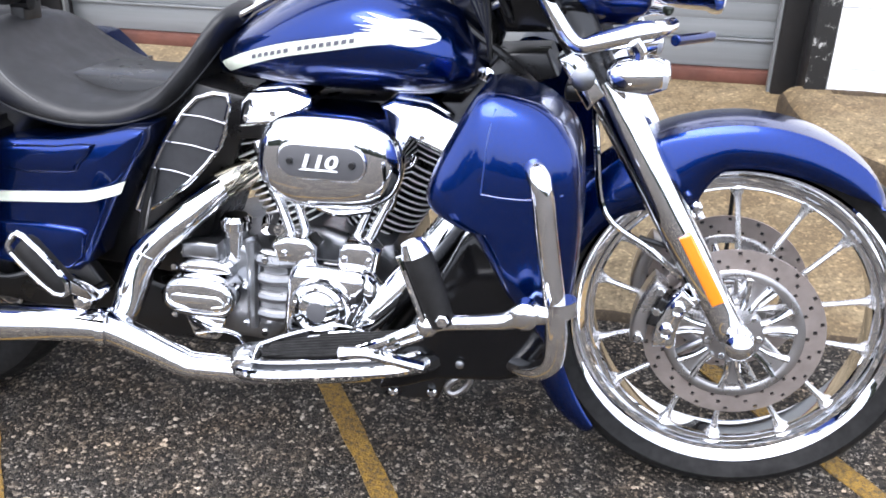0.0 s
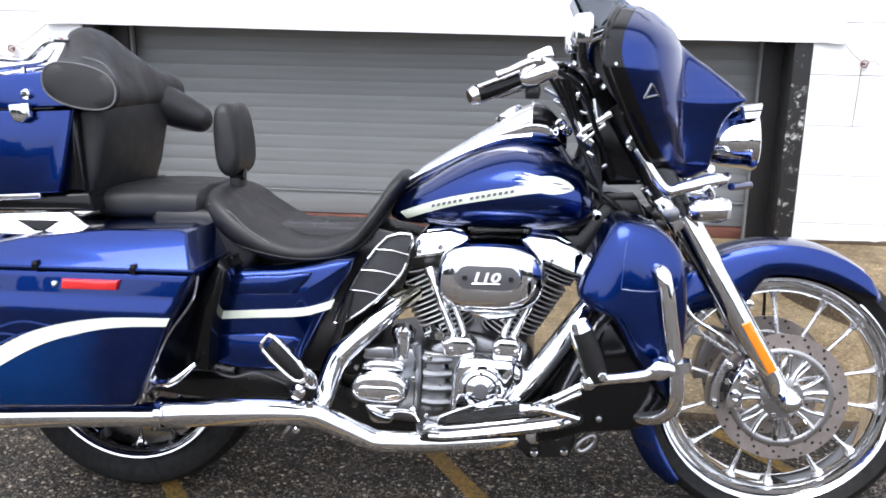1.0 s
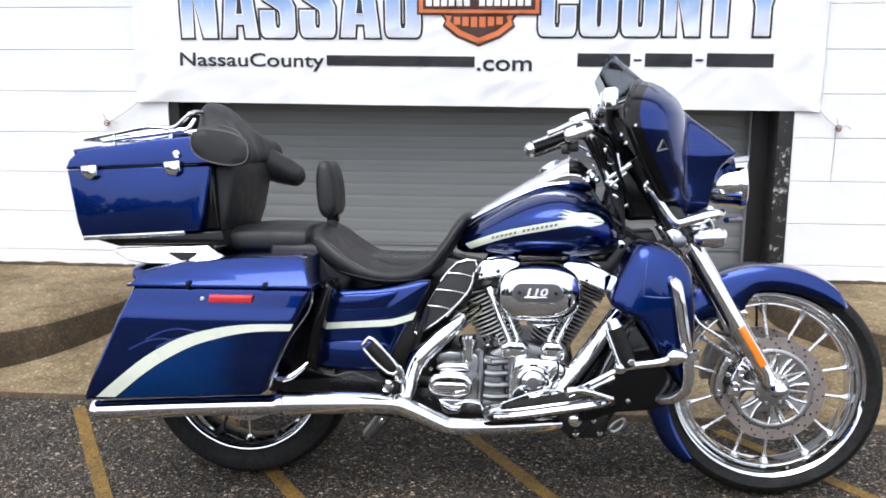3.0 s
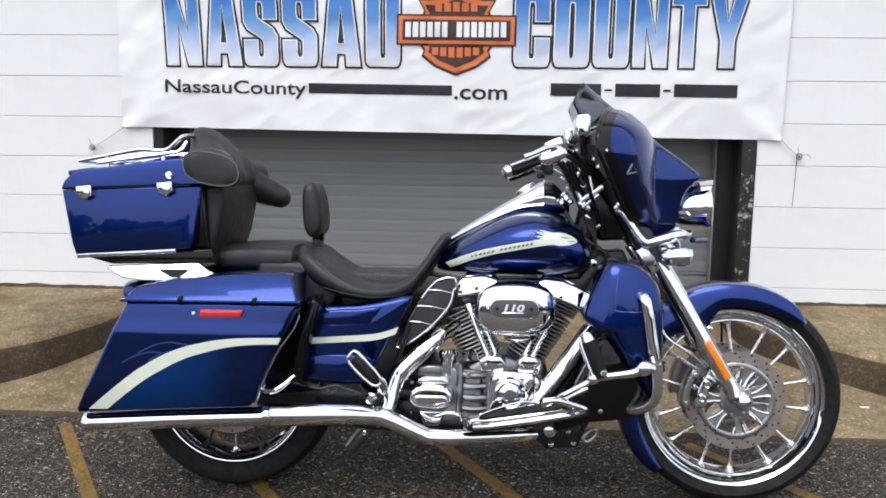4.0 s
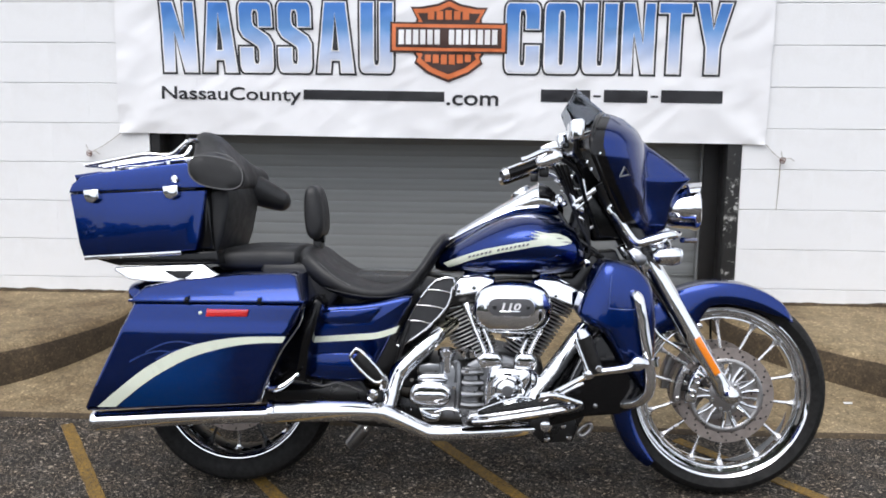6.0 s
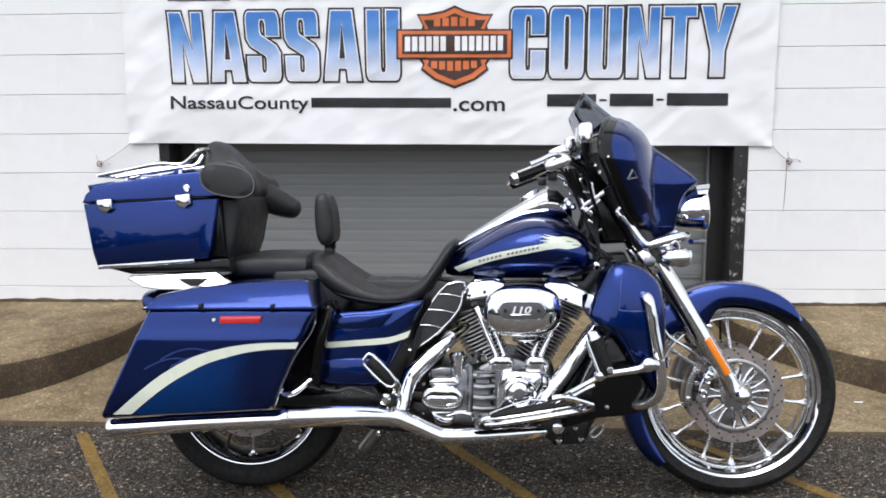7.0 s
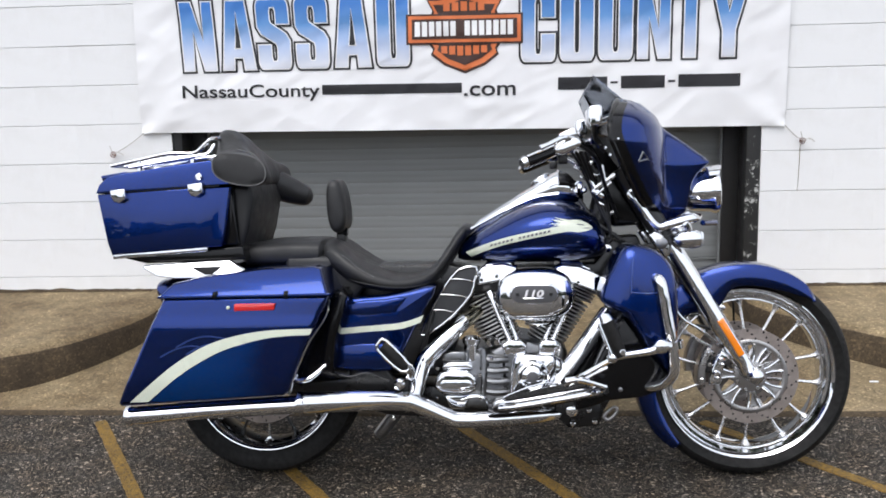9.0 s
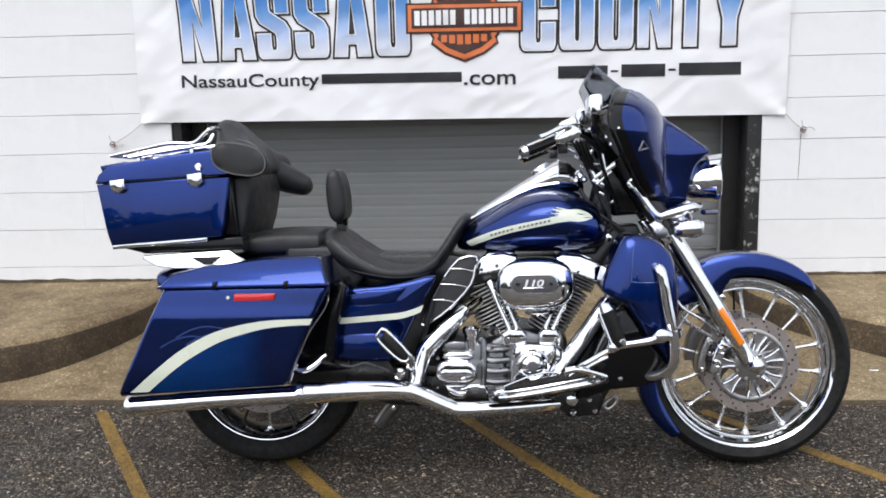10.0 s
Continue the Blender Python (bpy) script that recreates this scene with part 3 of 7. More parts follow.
# Block capitals on a unit square; the second list is the closed counter.
CAPITALS = {}
CAPITALS["N"] = ([(0, 0), (0, 1), (.40, 1), (.63, .46), (.63, 1), (1, 1), (1, 0), (.60, 0), (.37, .54), (.37, 0)], [])
CAPITALS["A"] = ([(0, 0), (.20, 1), (.80, 1), (1, 0), (.61, 0), (.585, .17), (.415, .17), (.39, 0)], [(.435, .33), (.5, .80), (.565, .33)])
CAPITALS["S"] = ([(1, .62), (1, .87), (.86, 1), (.14, 1), (0, .87), (0, .60), (.12, .49), (.52, .36), (.545, .32), (.545, .19), (.525, .15), (.475, .15), (.455, .19), (.455, .38), (0, .38), (0, .13), (.14, 0),
           (.86, 0), (1, .13), (1, .42), (.88, .53), (.48, .67), (.455, .71), (.455, .81), (.475, .85), (.525, .85), (.545, .81), (.545, .62)], [])
CAPITALS["U"] = ([(0, 1), (.455, 1), (.455, .19), (.475, .14), (.525, .14), (.545, .19), (.545, 1), (1, 1), (1, .13), (.86, 0), (.14, 0), (0, .13)], [])
CAPITALS["C"] = ([(1, .60), (1, .87), (.86, 1), (.14, 1), (0, .87), (0, .13), (.14, 0), (.86, 0), (1, .13), (1, .42), (.545, .42), (.545, .19), (.525, .14), (.475, .14), (.455, .19), (.455, .81), (.475, .86), (.525, .86), (.545, .81), (.545, .60)], [])
CAPITALS["O"] = ([(0, .13), (.14, 0), (.86, 0), (1, .13), (1, .87), (.86, 1), (.14, 1), (0, .87)], [(.455, .19), (.475, .14), (.525, .14), (.545, .19), (.545, .81), (.525, .86), (.475, .86), (.455, .81)])
CAPITALS["T"] = ([(.29, 0), (.29, .82), (0, .82), (0, 1), (1, 1), (1, .82), (.71, .82), (.71, 0)], [])
CAPITALS["Y"] = ([(.30, 0), (.30, .38), (0, 1), (.39, 1), (.5, .66), (.61, 1), (1, 1), (.70, .38), (.70, 0)], [])



def eased(loop):
    """Rounds the cut-off outer corners of a letter."""
    out = []
    for p, q in zip(loop, loop[1:] + loop[:1]):
        out.append(p)
        if 0.1 < abs(p[0] - q[0]) < 0.15 and 0.1 < abs(p[1] - q[1]) < 0.15:
            for u, v in ((p[0], q[1]), (q[0], p[1])):
                if u in (0, 1) and v in (0, 1):
                    out += [(u + 0.62 * (p[0] - u) + 0.08 * (q[0] - u), v + 0.62 * (p[1] - v) + 0.08 * (q[1] - v)), (u + 0.29 * (p[0] + q[0] - 2 * u), v + 0.29 * (p[1] + q[1] - 2 * v)), (u + 0.08 * (p[0] - u) + 0.62 * (q[0] - u), v + 0.08 * (p[1] - v) + 0.62 * (q[1] - v))]
    return out


def word(letters, cells, z0, z1, lean=0.0):
    """lean: how far the first letter tips backward; it eases to nothing at the last."""
    span = cells[-1][1] - cells[0][0]
    for ch, (a, b) in zip(letters, cells):
        x0, low = to_banner(a, z0)
        x1, _ = to_banner(b, z0)
        tip = lean * (cells[-1][1] - a) / span * (z1 - z0)
        outer, counter = ([(x0 + u * (x1 - x0) - tip * v, low + v * (z1 - z0)) for u, v in eased(loop)] for loop in CAPITALS[ch])

        def flat(loop, inset):
            return slab(inset_loop(loop, inset), -0.0005, 0.0005, 0.0002, 1)
        printed("letter_outline", flat(outer, -0.0058), INK, 0, "black letter outline")
        printed("letter_rim", flat(outer, 0.0040), INK_WHITE, 1, "white letter rim")
        printed("letter", flat(outer, 0.0095), INK_BLUE, 2, "blue gradient letter")
        if counter:
            printed("counter_rim", flat(counter, -0.0075), INK_WHITE, 3)
            printed("counter_outline", flat(counter, -0.002), INK, 4)


def cells_from(edges, p0, x0, p1, x1):
    k = (x1 - x0) / (p1 - p0)
    return [(x0 + (a - p0) * k, x0 + (b - p0) * k) for a, b in edges]


word("NASSAU", cells_from([(312, 375), (381, 445), (446, 508), (513, 575), (580, 648), (654, 715)], 312, -2.005, 715, -0.856), 1.387, 1.738, 0.05)
word("COUNTY", cells_from([(911, 978), (982, 1048), (1052, 1118), (1122, 1185), (1186, 1250), (1252, 1322)], 911, -0.325, 1322, 0.765), 1.39, 1.735)


def bar(x0, x1, z0, z1, material, layer=0, name="printed_bar"):
    a, low = to_banner(x0, z0)
    b, _ = to_banner(x1, z0)
    printed(name, slab([(a, low), (b, low), (b, low + z1 - z0), (a, low + z1 - z0)], -0.0005, 0.0005, 0.0002, 1), material, layer)


def small_text(text, x0, x1, z0, z1):
    a, low = to_banner(x0, z0)
    b, _ = to_banner(x1, z0)
    printed("small_letters", glyphs(text, (a, low, b, low + z1 - z0), 0.001, 0.012), INK, 0)


small_text("NassauCounty", -2.018, -1.318, 1.240, 1.324)
bar(-1.306, -0.61, 1.262, 1.31, INK)
small_text(".com", -0.60, -0.345, 1.238, 1.29)
for a, b in ((-0.139, 0.10), (0.115, 0.15), (0.165, 0.375), (0.39, 0.425), (0.44, 0.735)):
    wide = b - a > 0.1
    bar(a, b, 1.258 if wide else 1.282, 1.318 if wide else 1.292, INK)
for a, b in ((-2.013, -1.70), (-1.66, -1.17), (-1.115, -1.012)):
    bar(a, b, 1.787, 1.85, INK_GREY)
bar(-0.92, -0.83, 1.797, 1.806, INK_GREY)
bar(-0.73, -0.45, 1.800, 1.86, INK_BROWN)
bar(-0.70, -0.48, 1.806, 1.86, INK_ORANGE, 1)


def shield(k):
    half = [(0.0, 0.19), (0.055, 0.165), (0.135, 0.150), (0.185, 0.15), (0.155, 0.095), (0.175, 0.03), (0.185, -0.045), (0.155, -0.09), (0.165, -0.115), (0.10, -0.165), (0.0, -0.205)]
    pts = half + [(-x, z) for x, z in half[-2:0:-1]]
    cx, cz = to_banner(-0.593, 1.555)
    return [(cx + x * k, cz + z * k) for x, z in pts]


printed("emblem_edge", slab(shield(1.01), -0.0005, 0.0005, 0.0002, 1), INK_BROWN, 0)
printed("emblem", slab(shield(0.945), -0.0005, 0.0005, 0.0002, 1), INK_ORANGE, 1, "orange shield emblem")
printed("emblem_field", slab(shield(0.815), -0.0005, 0.0005, 0.0002, 1), INK_BROWN, 2)
bar(-0.878, -0.309, 1.492, 1.637, INK_BROWN, 3)
bar(-0.868, -0.319, 1.501, 1.628, INK_ORANGE, 4)
bar(-0.850, -0.337, 1.517, 1.612, INK_BROWN, 5)
for i in range(14):
    if i != 6:
        x = -0.836 + 0.0348 * i
        bar(x, x + 0.026, 1.530, 1.600, INK_WHITE, 6)
for i in range(5):
    x = -0.695 + 0.042 * i
    bar(x, x + 0.031, 1.648, 1.692 - 0.004 * abs(i - 2), INK_ORANGE, 3)
for i in range(6):
    x = -0.708 + 0.039 * i
    bar(x, x + 0.029, 1.432 + 0.006 * abs(i - 2.5), 1.482, INK_ORANGE, 3)


def make_hook(x, z, corner):
    hook = thing("wall_hook", rod((x, WALL_Y + 0.01, z), (x, WALL_Y - 0.022, z), 0.006), RUST, "small rusty hook in the white block wall", "hook", "wall hooks")
    part("ring", tube([(x + 0.014 * math.cos(a), WALL_Y - 0.02, z + 0.014 * math.sin(a)) for a in (0.5, 2.0, 3.5, 5.0)], 0.0025, 6, closed=True), RUST, hook)
    cord = tube([(x, WALL_Y - 0.02, z), ((x + corner[0]) / 2, WALL_Y - 0.02, (z + corner[1]) / 2 - 0.006), (corner[0], WALL_Y - 0.02, corner[1])], 0.0022, 6)
    tube([(x, WALL_Y - 0.02, z), (x + 0.03, WALL_Y - 0.03, z + 0.012), (x + 0.055, WALL_Y - 0.02, z - 0.004)], 0.002, 6, cord)
    tube([(x, WALL_Y - 0.02, z), (x - 0.012, WALL_Y - 0.028, z + 0.045)], 0.0018, 6, cord, smooth=0)
    part("tie_cord", cord, CORD, hook, "frayed pale grey tie cord")


make_hook(1.041, 0.985, (0.955, 1.062))
make_hook(-2.405, 0.985, (-2.235, 1.09))
thing("rust_stain", tube([(1.036, WALL_Y - 0.0005, 0.97), (1.034, WALL_Y - 0.0005, 0.85), (1.030, WALL_Y - 0.0005, 0.735)], [0.004, 0.003, 0.0015], 6, flat=0.3), KERB, "thin brown rust streak below the wall hook", "stain")
thing("paper_scrap", block((0.035, 0.012, 0.004), (1.12, 2.56, ramp_z(2.56) + 0.012), 0.001), VINYL, "small white scrap of paper on the concrete", "litter")


# ---- motorcycle ----
bike = empty("motorcycle", pose(-1.19, 1.77, 0, -7, 0, 0), "deep blue touring motorcycle with chrome trim, leaning on its side stand", "motorcycle")
FX, FZ, RX, RZ = 1.600, 0.345, -0.02, 0.335


def make_tyre(centre, r_out, r_in, half):
    prof = [(r_in, -half * 0.72), (r_in + 0.012, -half * 0.86), ((r_in + r_out) / 2, -half), (r_out - 0.022, -half * 0.93), (r_out - 0.009, -half * 0.72), (r_out - 0.002, -half * 0.4), (r_out, 0)]
    prof = prof + [(r, -h) for r, h in prof[-2::-1]]
    return lathe(prof, centre, 96, closed=True)


def make_rim(centre, r, half):
    """Rolled lip, then bright cones and flat steps down to an inner hoop, the same on both sides."""
    near = [(r + 0.002, half - 0.003), (r - 0.003, half), (r - 0.008, half - 0.003), (r - 0.0165, half - 0.013), (r - 0.018, half - 0.0145), (r - 0.0265, half - 0.0155), (r - 0.028, half - 0.018), (r - 0.0315, half - 0.025), (r - 0.038, half - 0.0265), (r - 0.041, half - 0.0255), (r - 0.0435, half - 0.029), (r - 0.0425, half - 0.034)]
    prof = [(a, -b) for a, b in near] + [(a, b) for a, b in near[::-1]] + [(r - 0.004, half - 0.014), (r - 0.020, half * 0.4), (r - 0.020, -half * 0.4), (r - 0.004, -half + 0.014)]
    return lathe(prof, centre, 112, closed=True)


def make_spoke(a0, a1, r0, r1, centre, y):
    """A slim spoke that flares where it meets the rim."""
    pts, radii = [], []
    ends = [Vector((r * math.cos(a), r * math.sin(a))) for a, r in ((a0, r0), (a1, r1))]
    for t, w in ((0.0, 0.0075), (0.35, 0.0056), (0.75, 0.0052), (0.88, 0.0062), (0.95, 0.010), (1.0, 0.018)):
        v = ends[0].lerp(ends[1], t)
        a, r = math.atan2(v.y, v.x), v.length
        pts.append((centre[0] + r * math.cos(a), y * (1 - 0.35 * t), centre[2] + r * math.sin(a)))
        radii.append(w)
    return tube(pts, radii, 8, smooth=3)


def make_rotor(centre, r0, r1, y, thick):
    """Drilled disc: a ring with real holes."""
    n, cuts = 126, (0.0, 0.08, 0.26, 0.41, 0.59, 0.74, 0.92, 1.0)
    rows = len(cuts) - 1
    ring = [r0 + (r1 - r0) * cut for cut in cuts]
    bm = bmesh.new()
    layer = []
    for yy in (y, y + thick):
        layer.append([[bm.verts.new((centre[0] + rad * math.cos(2 * math.pi * i / n), yy, centre[2] + rad * math.sin(2 * math.pi * i / n))) for i in range(n)] for rad in ring])
    gone = {(i, j) for i in range(n) for j in (1, 3, 5) if i % 7 == (0, 2, 4)[j // 2]}
    for i in range(n):
        k = (i + 1) % n
        for j in range(rows):
            if (i, j) in gone:
                for p, q in (((j, i), (j, k)), ((j, k), (j + 1, k)), ((j + 1, k), (j + 1, i)), ((j + 1, i), (j, i))):
                    bm.faces.new((layer[0][p[0]][p[1]], layer[0][q[0]][q[1]], layer[1][q[0]][q[1]], layer[1][p[0]][p[1]]))
                continue
            for g in layer:
                bm.faces.new((g[j][i], g[j][k], g[j + 1][k], g[j + 1][i]))
        for j in (0, rows):
            bm.faces.new((layer[0][j][i], layer[0][j][k], layer[1][j][k], layer[1][j][i]))
    return bm


# Front wheel.
front = part("front_wheel", make_rim((FX, 0, FZ), 0.287, 0.055), CHROME, bike, "chrome wheel rim with slim split spokes")
part("tyre", make_tyre((FX, 0, FZ), 0.345, 0.283, 0.064), RUBBER, front, "low-profile black tyre")
part("hub", lathe([(0.026, 0.075), (0.04, 0.07), (0.044, 0.05), (0.036, 0.03), (0.034, -0.03), (0.044, -0.05), (0.04, -0.07), (0.026, -0.075)], (FX, 0, FZ), 36), CHROME, front)
for i in range(7):
    a = radians(2.4 + i * 360 / 7)
    for turn in (-1, 1):
        part("spoke", make_spoke(a + turn * radians(30), a + turn * radians(11), 0.040, 0.247, (FX, 0, FZ), -0.030), SPOKE, front)
for side in (-1, 1):
    disc = part("brake_disc", make_rotor((FX, 0, FZ), 0.118, 0.156, side * 0.092 - 0.0025, 0.005), ROTOR, bike, "drilled steel brake disc")
    # Black ring added behind the drilled holes so that they look dark.
    part("disc_core", lathe([(0.153, -0.009), (0.153, -0.004), (0.121, -0.004), (0.121, -0.009)], (FX, side * 0.092, FZ), 72, closed=True), BLACK, disc, "black ring that darkens the disc holes")
    part("carrier_ring", lathe([(0.121, -0.002), (0.121, 0.006), (0.118, 0.008), (0.107, 0.008), (0.104, 0.006), (0.104, -0.002)], (FX, side * 0.092, FZ), 72, closed=True), CARRIER, disc, "polished carrier ring")
    part("carrier_plate", lathe([(0.020, 0.008), (0.048, 0.0075), (0.054, 0.005), (0.054, -0.004), (0.020, -0.004)], (FX, side * 0.092, FZ), 56, (0, side, 0)), CARRIER, disc, "satin centre plate")
    for i in range(7):
        a = radians(i * 360 / 7 + 20)
        web = [(0.028, -0.014), (0.058, -0.0135), (0.082, -0.015), (0.098, -0.021), (0.107, -0.030), (0.107, 0.030), (0.098, 0.021), (0.082, 0.015), (0.058, 0.0135), (0.028, 0.014)]
        web = [(FX + u * math.cos(a) - v * math.sin(a), FZ + u * math.sin(a) + v * math.cos(a)) for u, v in web]
        part("carrier_web", slab(web, side * 0.092 - 0.004, side * 0.092 + 0.004, 0.002, 2), CARRIER, disc)
        for off in (-1, 1):
            pts = [(FX + u * math.cos(a) - v * math.sin(a), side * 0.098, FZ + u * math.sin(a) + v * math.cos(a)) for u, v in ((0.050, off * 0.007), (0.075, off * 0.010), (0.104, off * 0.020))]
            part("carrier_arm", tube(pts, [0.006, 0.0052, 0.0065], 10, smooth=3), CHROME, disc)
        c = a + radians(25.7)
        part("disc_bolt", bolt_head((FX + 0.045 * math.cos(c), side * 0.098, FZ + 0.045 * math.sin(c)), 0.006), CHROME, disc)
part("axle_cap", lathe([(0.016, -0.06), (0.025, -0.02), (0.027, 0.0), (0.022, 0.012), (0.024, 0.022), (0.014, 0.034), (0.004, 0.037)], (FX + 0.002, -0.155, FZ + 0.012), 24), CHROME, bike, "chrome axle nut cap")
part("axle", rod((FX, -0.16, FZ), (FX, 0.16, FZ), 0.014), CHROME, bike)


# Front fender: an arched shell round the tyre.
def make_fender(centre, rows, half, n=11):
    out = []
    for deg, r0, r1 in smooth_line([Vector(r) for r in rows], 6):
        a = radians(deg)
        ring = []
        for k in range(n):
            t = -1 + 2 * k / (n - 1)
            edge = abs(t)
            if edge > 0.58:
                s = (edge - 0.58) / 0.42
                r, y = (r1 - 0.016) * (1 - s) + r0 * s, half * (0.94 + 0.06 * math.sin(math.pi * s * 0.5 + 0.2))
            else:
                r, y = r1 - 0.016 * (edge / 0.58) ** 2.6, half * 0.94 * math.sin(edge / 0.58 * math.pi / 2)
            ring.append(Vector((centre[0] + r * math.cos(a), math.copysign(y, t), centre[2] + r * math.sin(a))))
        out.append(ring)
    return loft(out, cap=False, closed=False)


def shell(ob, thick):
    mod = ob.modifiers.new("thickness", 'SOLIDIFY')
    mod.thickness, mod.offset = thick, -1
    return ob


fender = shell(part("front_fender", make_fender((FX, 0, FZ), [(49, 0.325, 0.336), (53, 0.318, 0.346), (60, 0.305, 0.358), (75, 0.296, 0.367), (90, 0.296, 0.371), (100, 0.292, 0.372), (108, 0.262, 0.373), (114, 0.235, 0.374), (122, 0.245, 0.374), (130, 0.272, 0.374), (140, 0.29, 0.373), (160, 0.302, 0.371), (180, 0.306, 0.371), (200, 0.308, 0.370), (215, 0.312, 0.366), (226, 0.32, 0.354)], 0.083), BLUE, bike, "long deep blue front fender"), 0.004)
for side in (-1, 1):
    part("fender_bolt", lathe([(0.010, 0), (0.010, 0.012), (0.005, 0.016)], (FX - 0.09, side * 0.088, FZ + 0.225), 12, (0, side, 0)), CHROME, fender)

# Fork.
FORK = Vector((0.244, 0, -0.40)).normalized()
for side in (-1, 1):
    y = side * 0.128
    low = Vector((FX - 0.012, y, FZ + 0.02))
    leg = part("fork_leg", tube([low + FORK * 0.028, low, low - FORK * 0.03, low - FORK * 0.09, low - FORK * 0.25, low - FORK * 0.40, low - FORK * 0.462], [0.018, 0.028, 0.027, 0.030, 0.032, 0.0335, 0.0335], 20, smooth=4), CHROME, bike, "chrome lower fork leg")
    part("dust_cover", tube([low - FORK * 0.462, low - FORK * 0.485], 0.037, 20, smooth=0), CHROME, leg)
    part("fork_tube", tube([low - FORK * 0.47, low - FORK * 0.60, low - FORK * 0.78], [0.031, 0.036, 0.036], 18, smooth=0), BLACK, leg, "black upper fork shroud")
    a, b = low - FORK * 0.205 + Vector((0.010, side * 0.0315, 0)), low - FORK * 0.07 + Vector((0.008, side * 0.028, 0))
    if side < 0:
        prof = []
        lean = math.atan2(b.z - a.z, b.x - a.x)
        length = (b - a).length
        for u, v in ((0, -0.011), (length, -0.011), (length, 0.011), (0, 0.011)):
            prof.append((a.x + u * math.cos(lean) - v * math.sin(lean), a.z + u * math.sin(lean) + v * math.cos(lean)))
        part("side_reflector", slab(prof, y - 0.037, y - 0.024, 0.004, 3), AMBER, leg, "long amber reflector")
part("lower_fork_brace", block((0.07, 0.26, 0.03), (1.31, 0, 0.755), 0.01), BLACK, bike)
part("steering_head", tube([(1.10, 0, 0.78), (1.15, 0, 0.95)], 0.045, 16, smooth=0), BLACK, bike)

# Brake callipers: a slim outer half and a thick inner half round the rear edge of each disc.
def arc(r0, r1, a0, a1, n=10):
    """An (x, z) outline round the front axle between two radii and two angles."""
    turns = [radians(a0 + (a1 - a0) * k / n) for k in range(n + 1)]
    return [(FX + r0 * math.cos(a), FZ + r0 * math.sin(a)) for a in turns] + [(FX + r1 * math.cos(a), FZ + r1 * math.sin(a)) for a in turns[::-1]]


def round_axle(r, deg):
    return FX + r * math.cos(radians(deg)), FZ + r * math.sin(radians(deg))


for side in (-1, 1):
    def deep(y0, y1):
        return (y0, y1) if side < 0 else (-y1, -y0)
    cal = part("brake_caliper", slab(arc(0.100, 0.140, 136, 188), *deep(-0.150, -0.106), 0.010, 4), CHROME, bike, "chrome four-piston brake calliper")
    part("caliper_half", slab(arc(0.150, 0.178, 144, 186), *deep(-0.140, -0.080), 0.007, 3), CARRIER, cal, "satin outer half")
    part("caliper_bridge", slab(arc(0.136, 0.154, 150, 172), *deep(-0.146, -0.100), 0.005, 3), BLACK, cal)
    for rad, deg, size in ((0.120, 150, 0.013), (0.120, 172, 0.013)):
        x, z = round_axle(rad, deg)
        part("piston_cap", lathe([(size, 0), (size, 0.007), (size * 0.75, 0.010), (size * 0.6, 0.004)], (x, side * 0.150, z), 18, (0, side, 0)), CHROME, cal)
    for rad, deg in ((0.164, 182), (0.160, 148), (0.146, 161), (0.108, 138), (0.112, 186)):
        x, z = round_axle(rad, deg)
        part("caliper_bolt", bolt_head((x, side * 0.140, z), 0.009, axis=(0, side, 0)), CHROME, cal)
    part("caliper_bracket", slab([round_axle(0.100, 140), round_axle(0.145, 118), round_axle(0.125, 108), round_axle(0.085, 130)], *deep(-0.128, -0.108), 0.004, 3), BLACK, cal)
    x, z = round_axle(0.140, 132)
    part("bleed_pipe", tube([(x, side * 0.13, z - 0.01), (x + 0.012, side * 0.135, z + 0.018), (x + 0.034, side * 0.13, z + 0.010), (x + 0.036, side * 0.12, z - 0.02)], 0.004, 8), CHROME, cal)
part("sensor_wire", tube([(1.565, 0.10, 0.600), (1.585, 0.11, 0.590), (1.592, 0.11, 0.550), (1.594, 0.11, 0.480), (1.596, 0.11, 0.42)], 0.004, 6), RUBBER, bike, "thin black sensor wire")
part("brake_hose", tube([(1.495, -0.12, 0.45), (1.44, -0.13, 0.50), (1.36, -0.14, 0.56), (1.335, -0.14, 0.68), (1.32, -0.12, 0.80)], 0.0055, 8), CHROME, bike, "braided steel brake hose")
part("brake_hose", tube([(1.55, -0.11, 0.43), (1.50, -0.12, 0.49), (1.42, -0.13, 0.52)], 0.0045, 8), BLACK, bike)

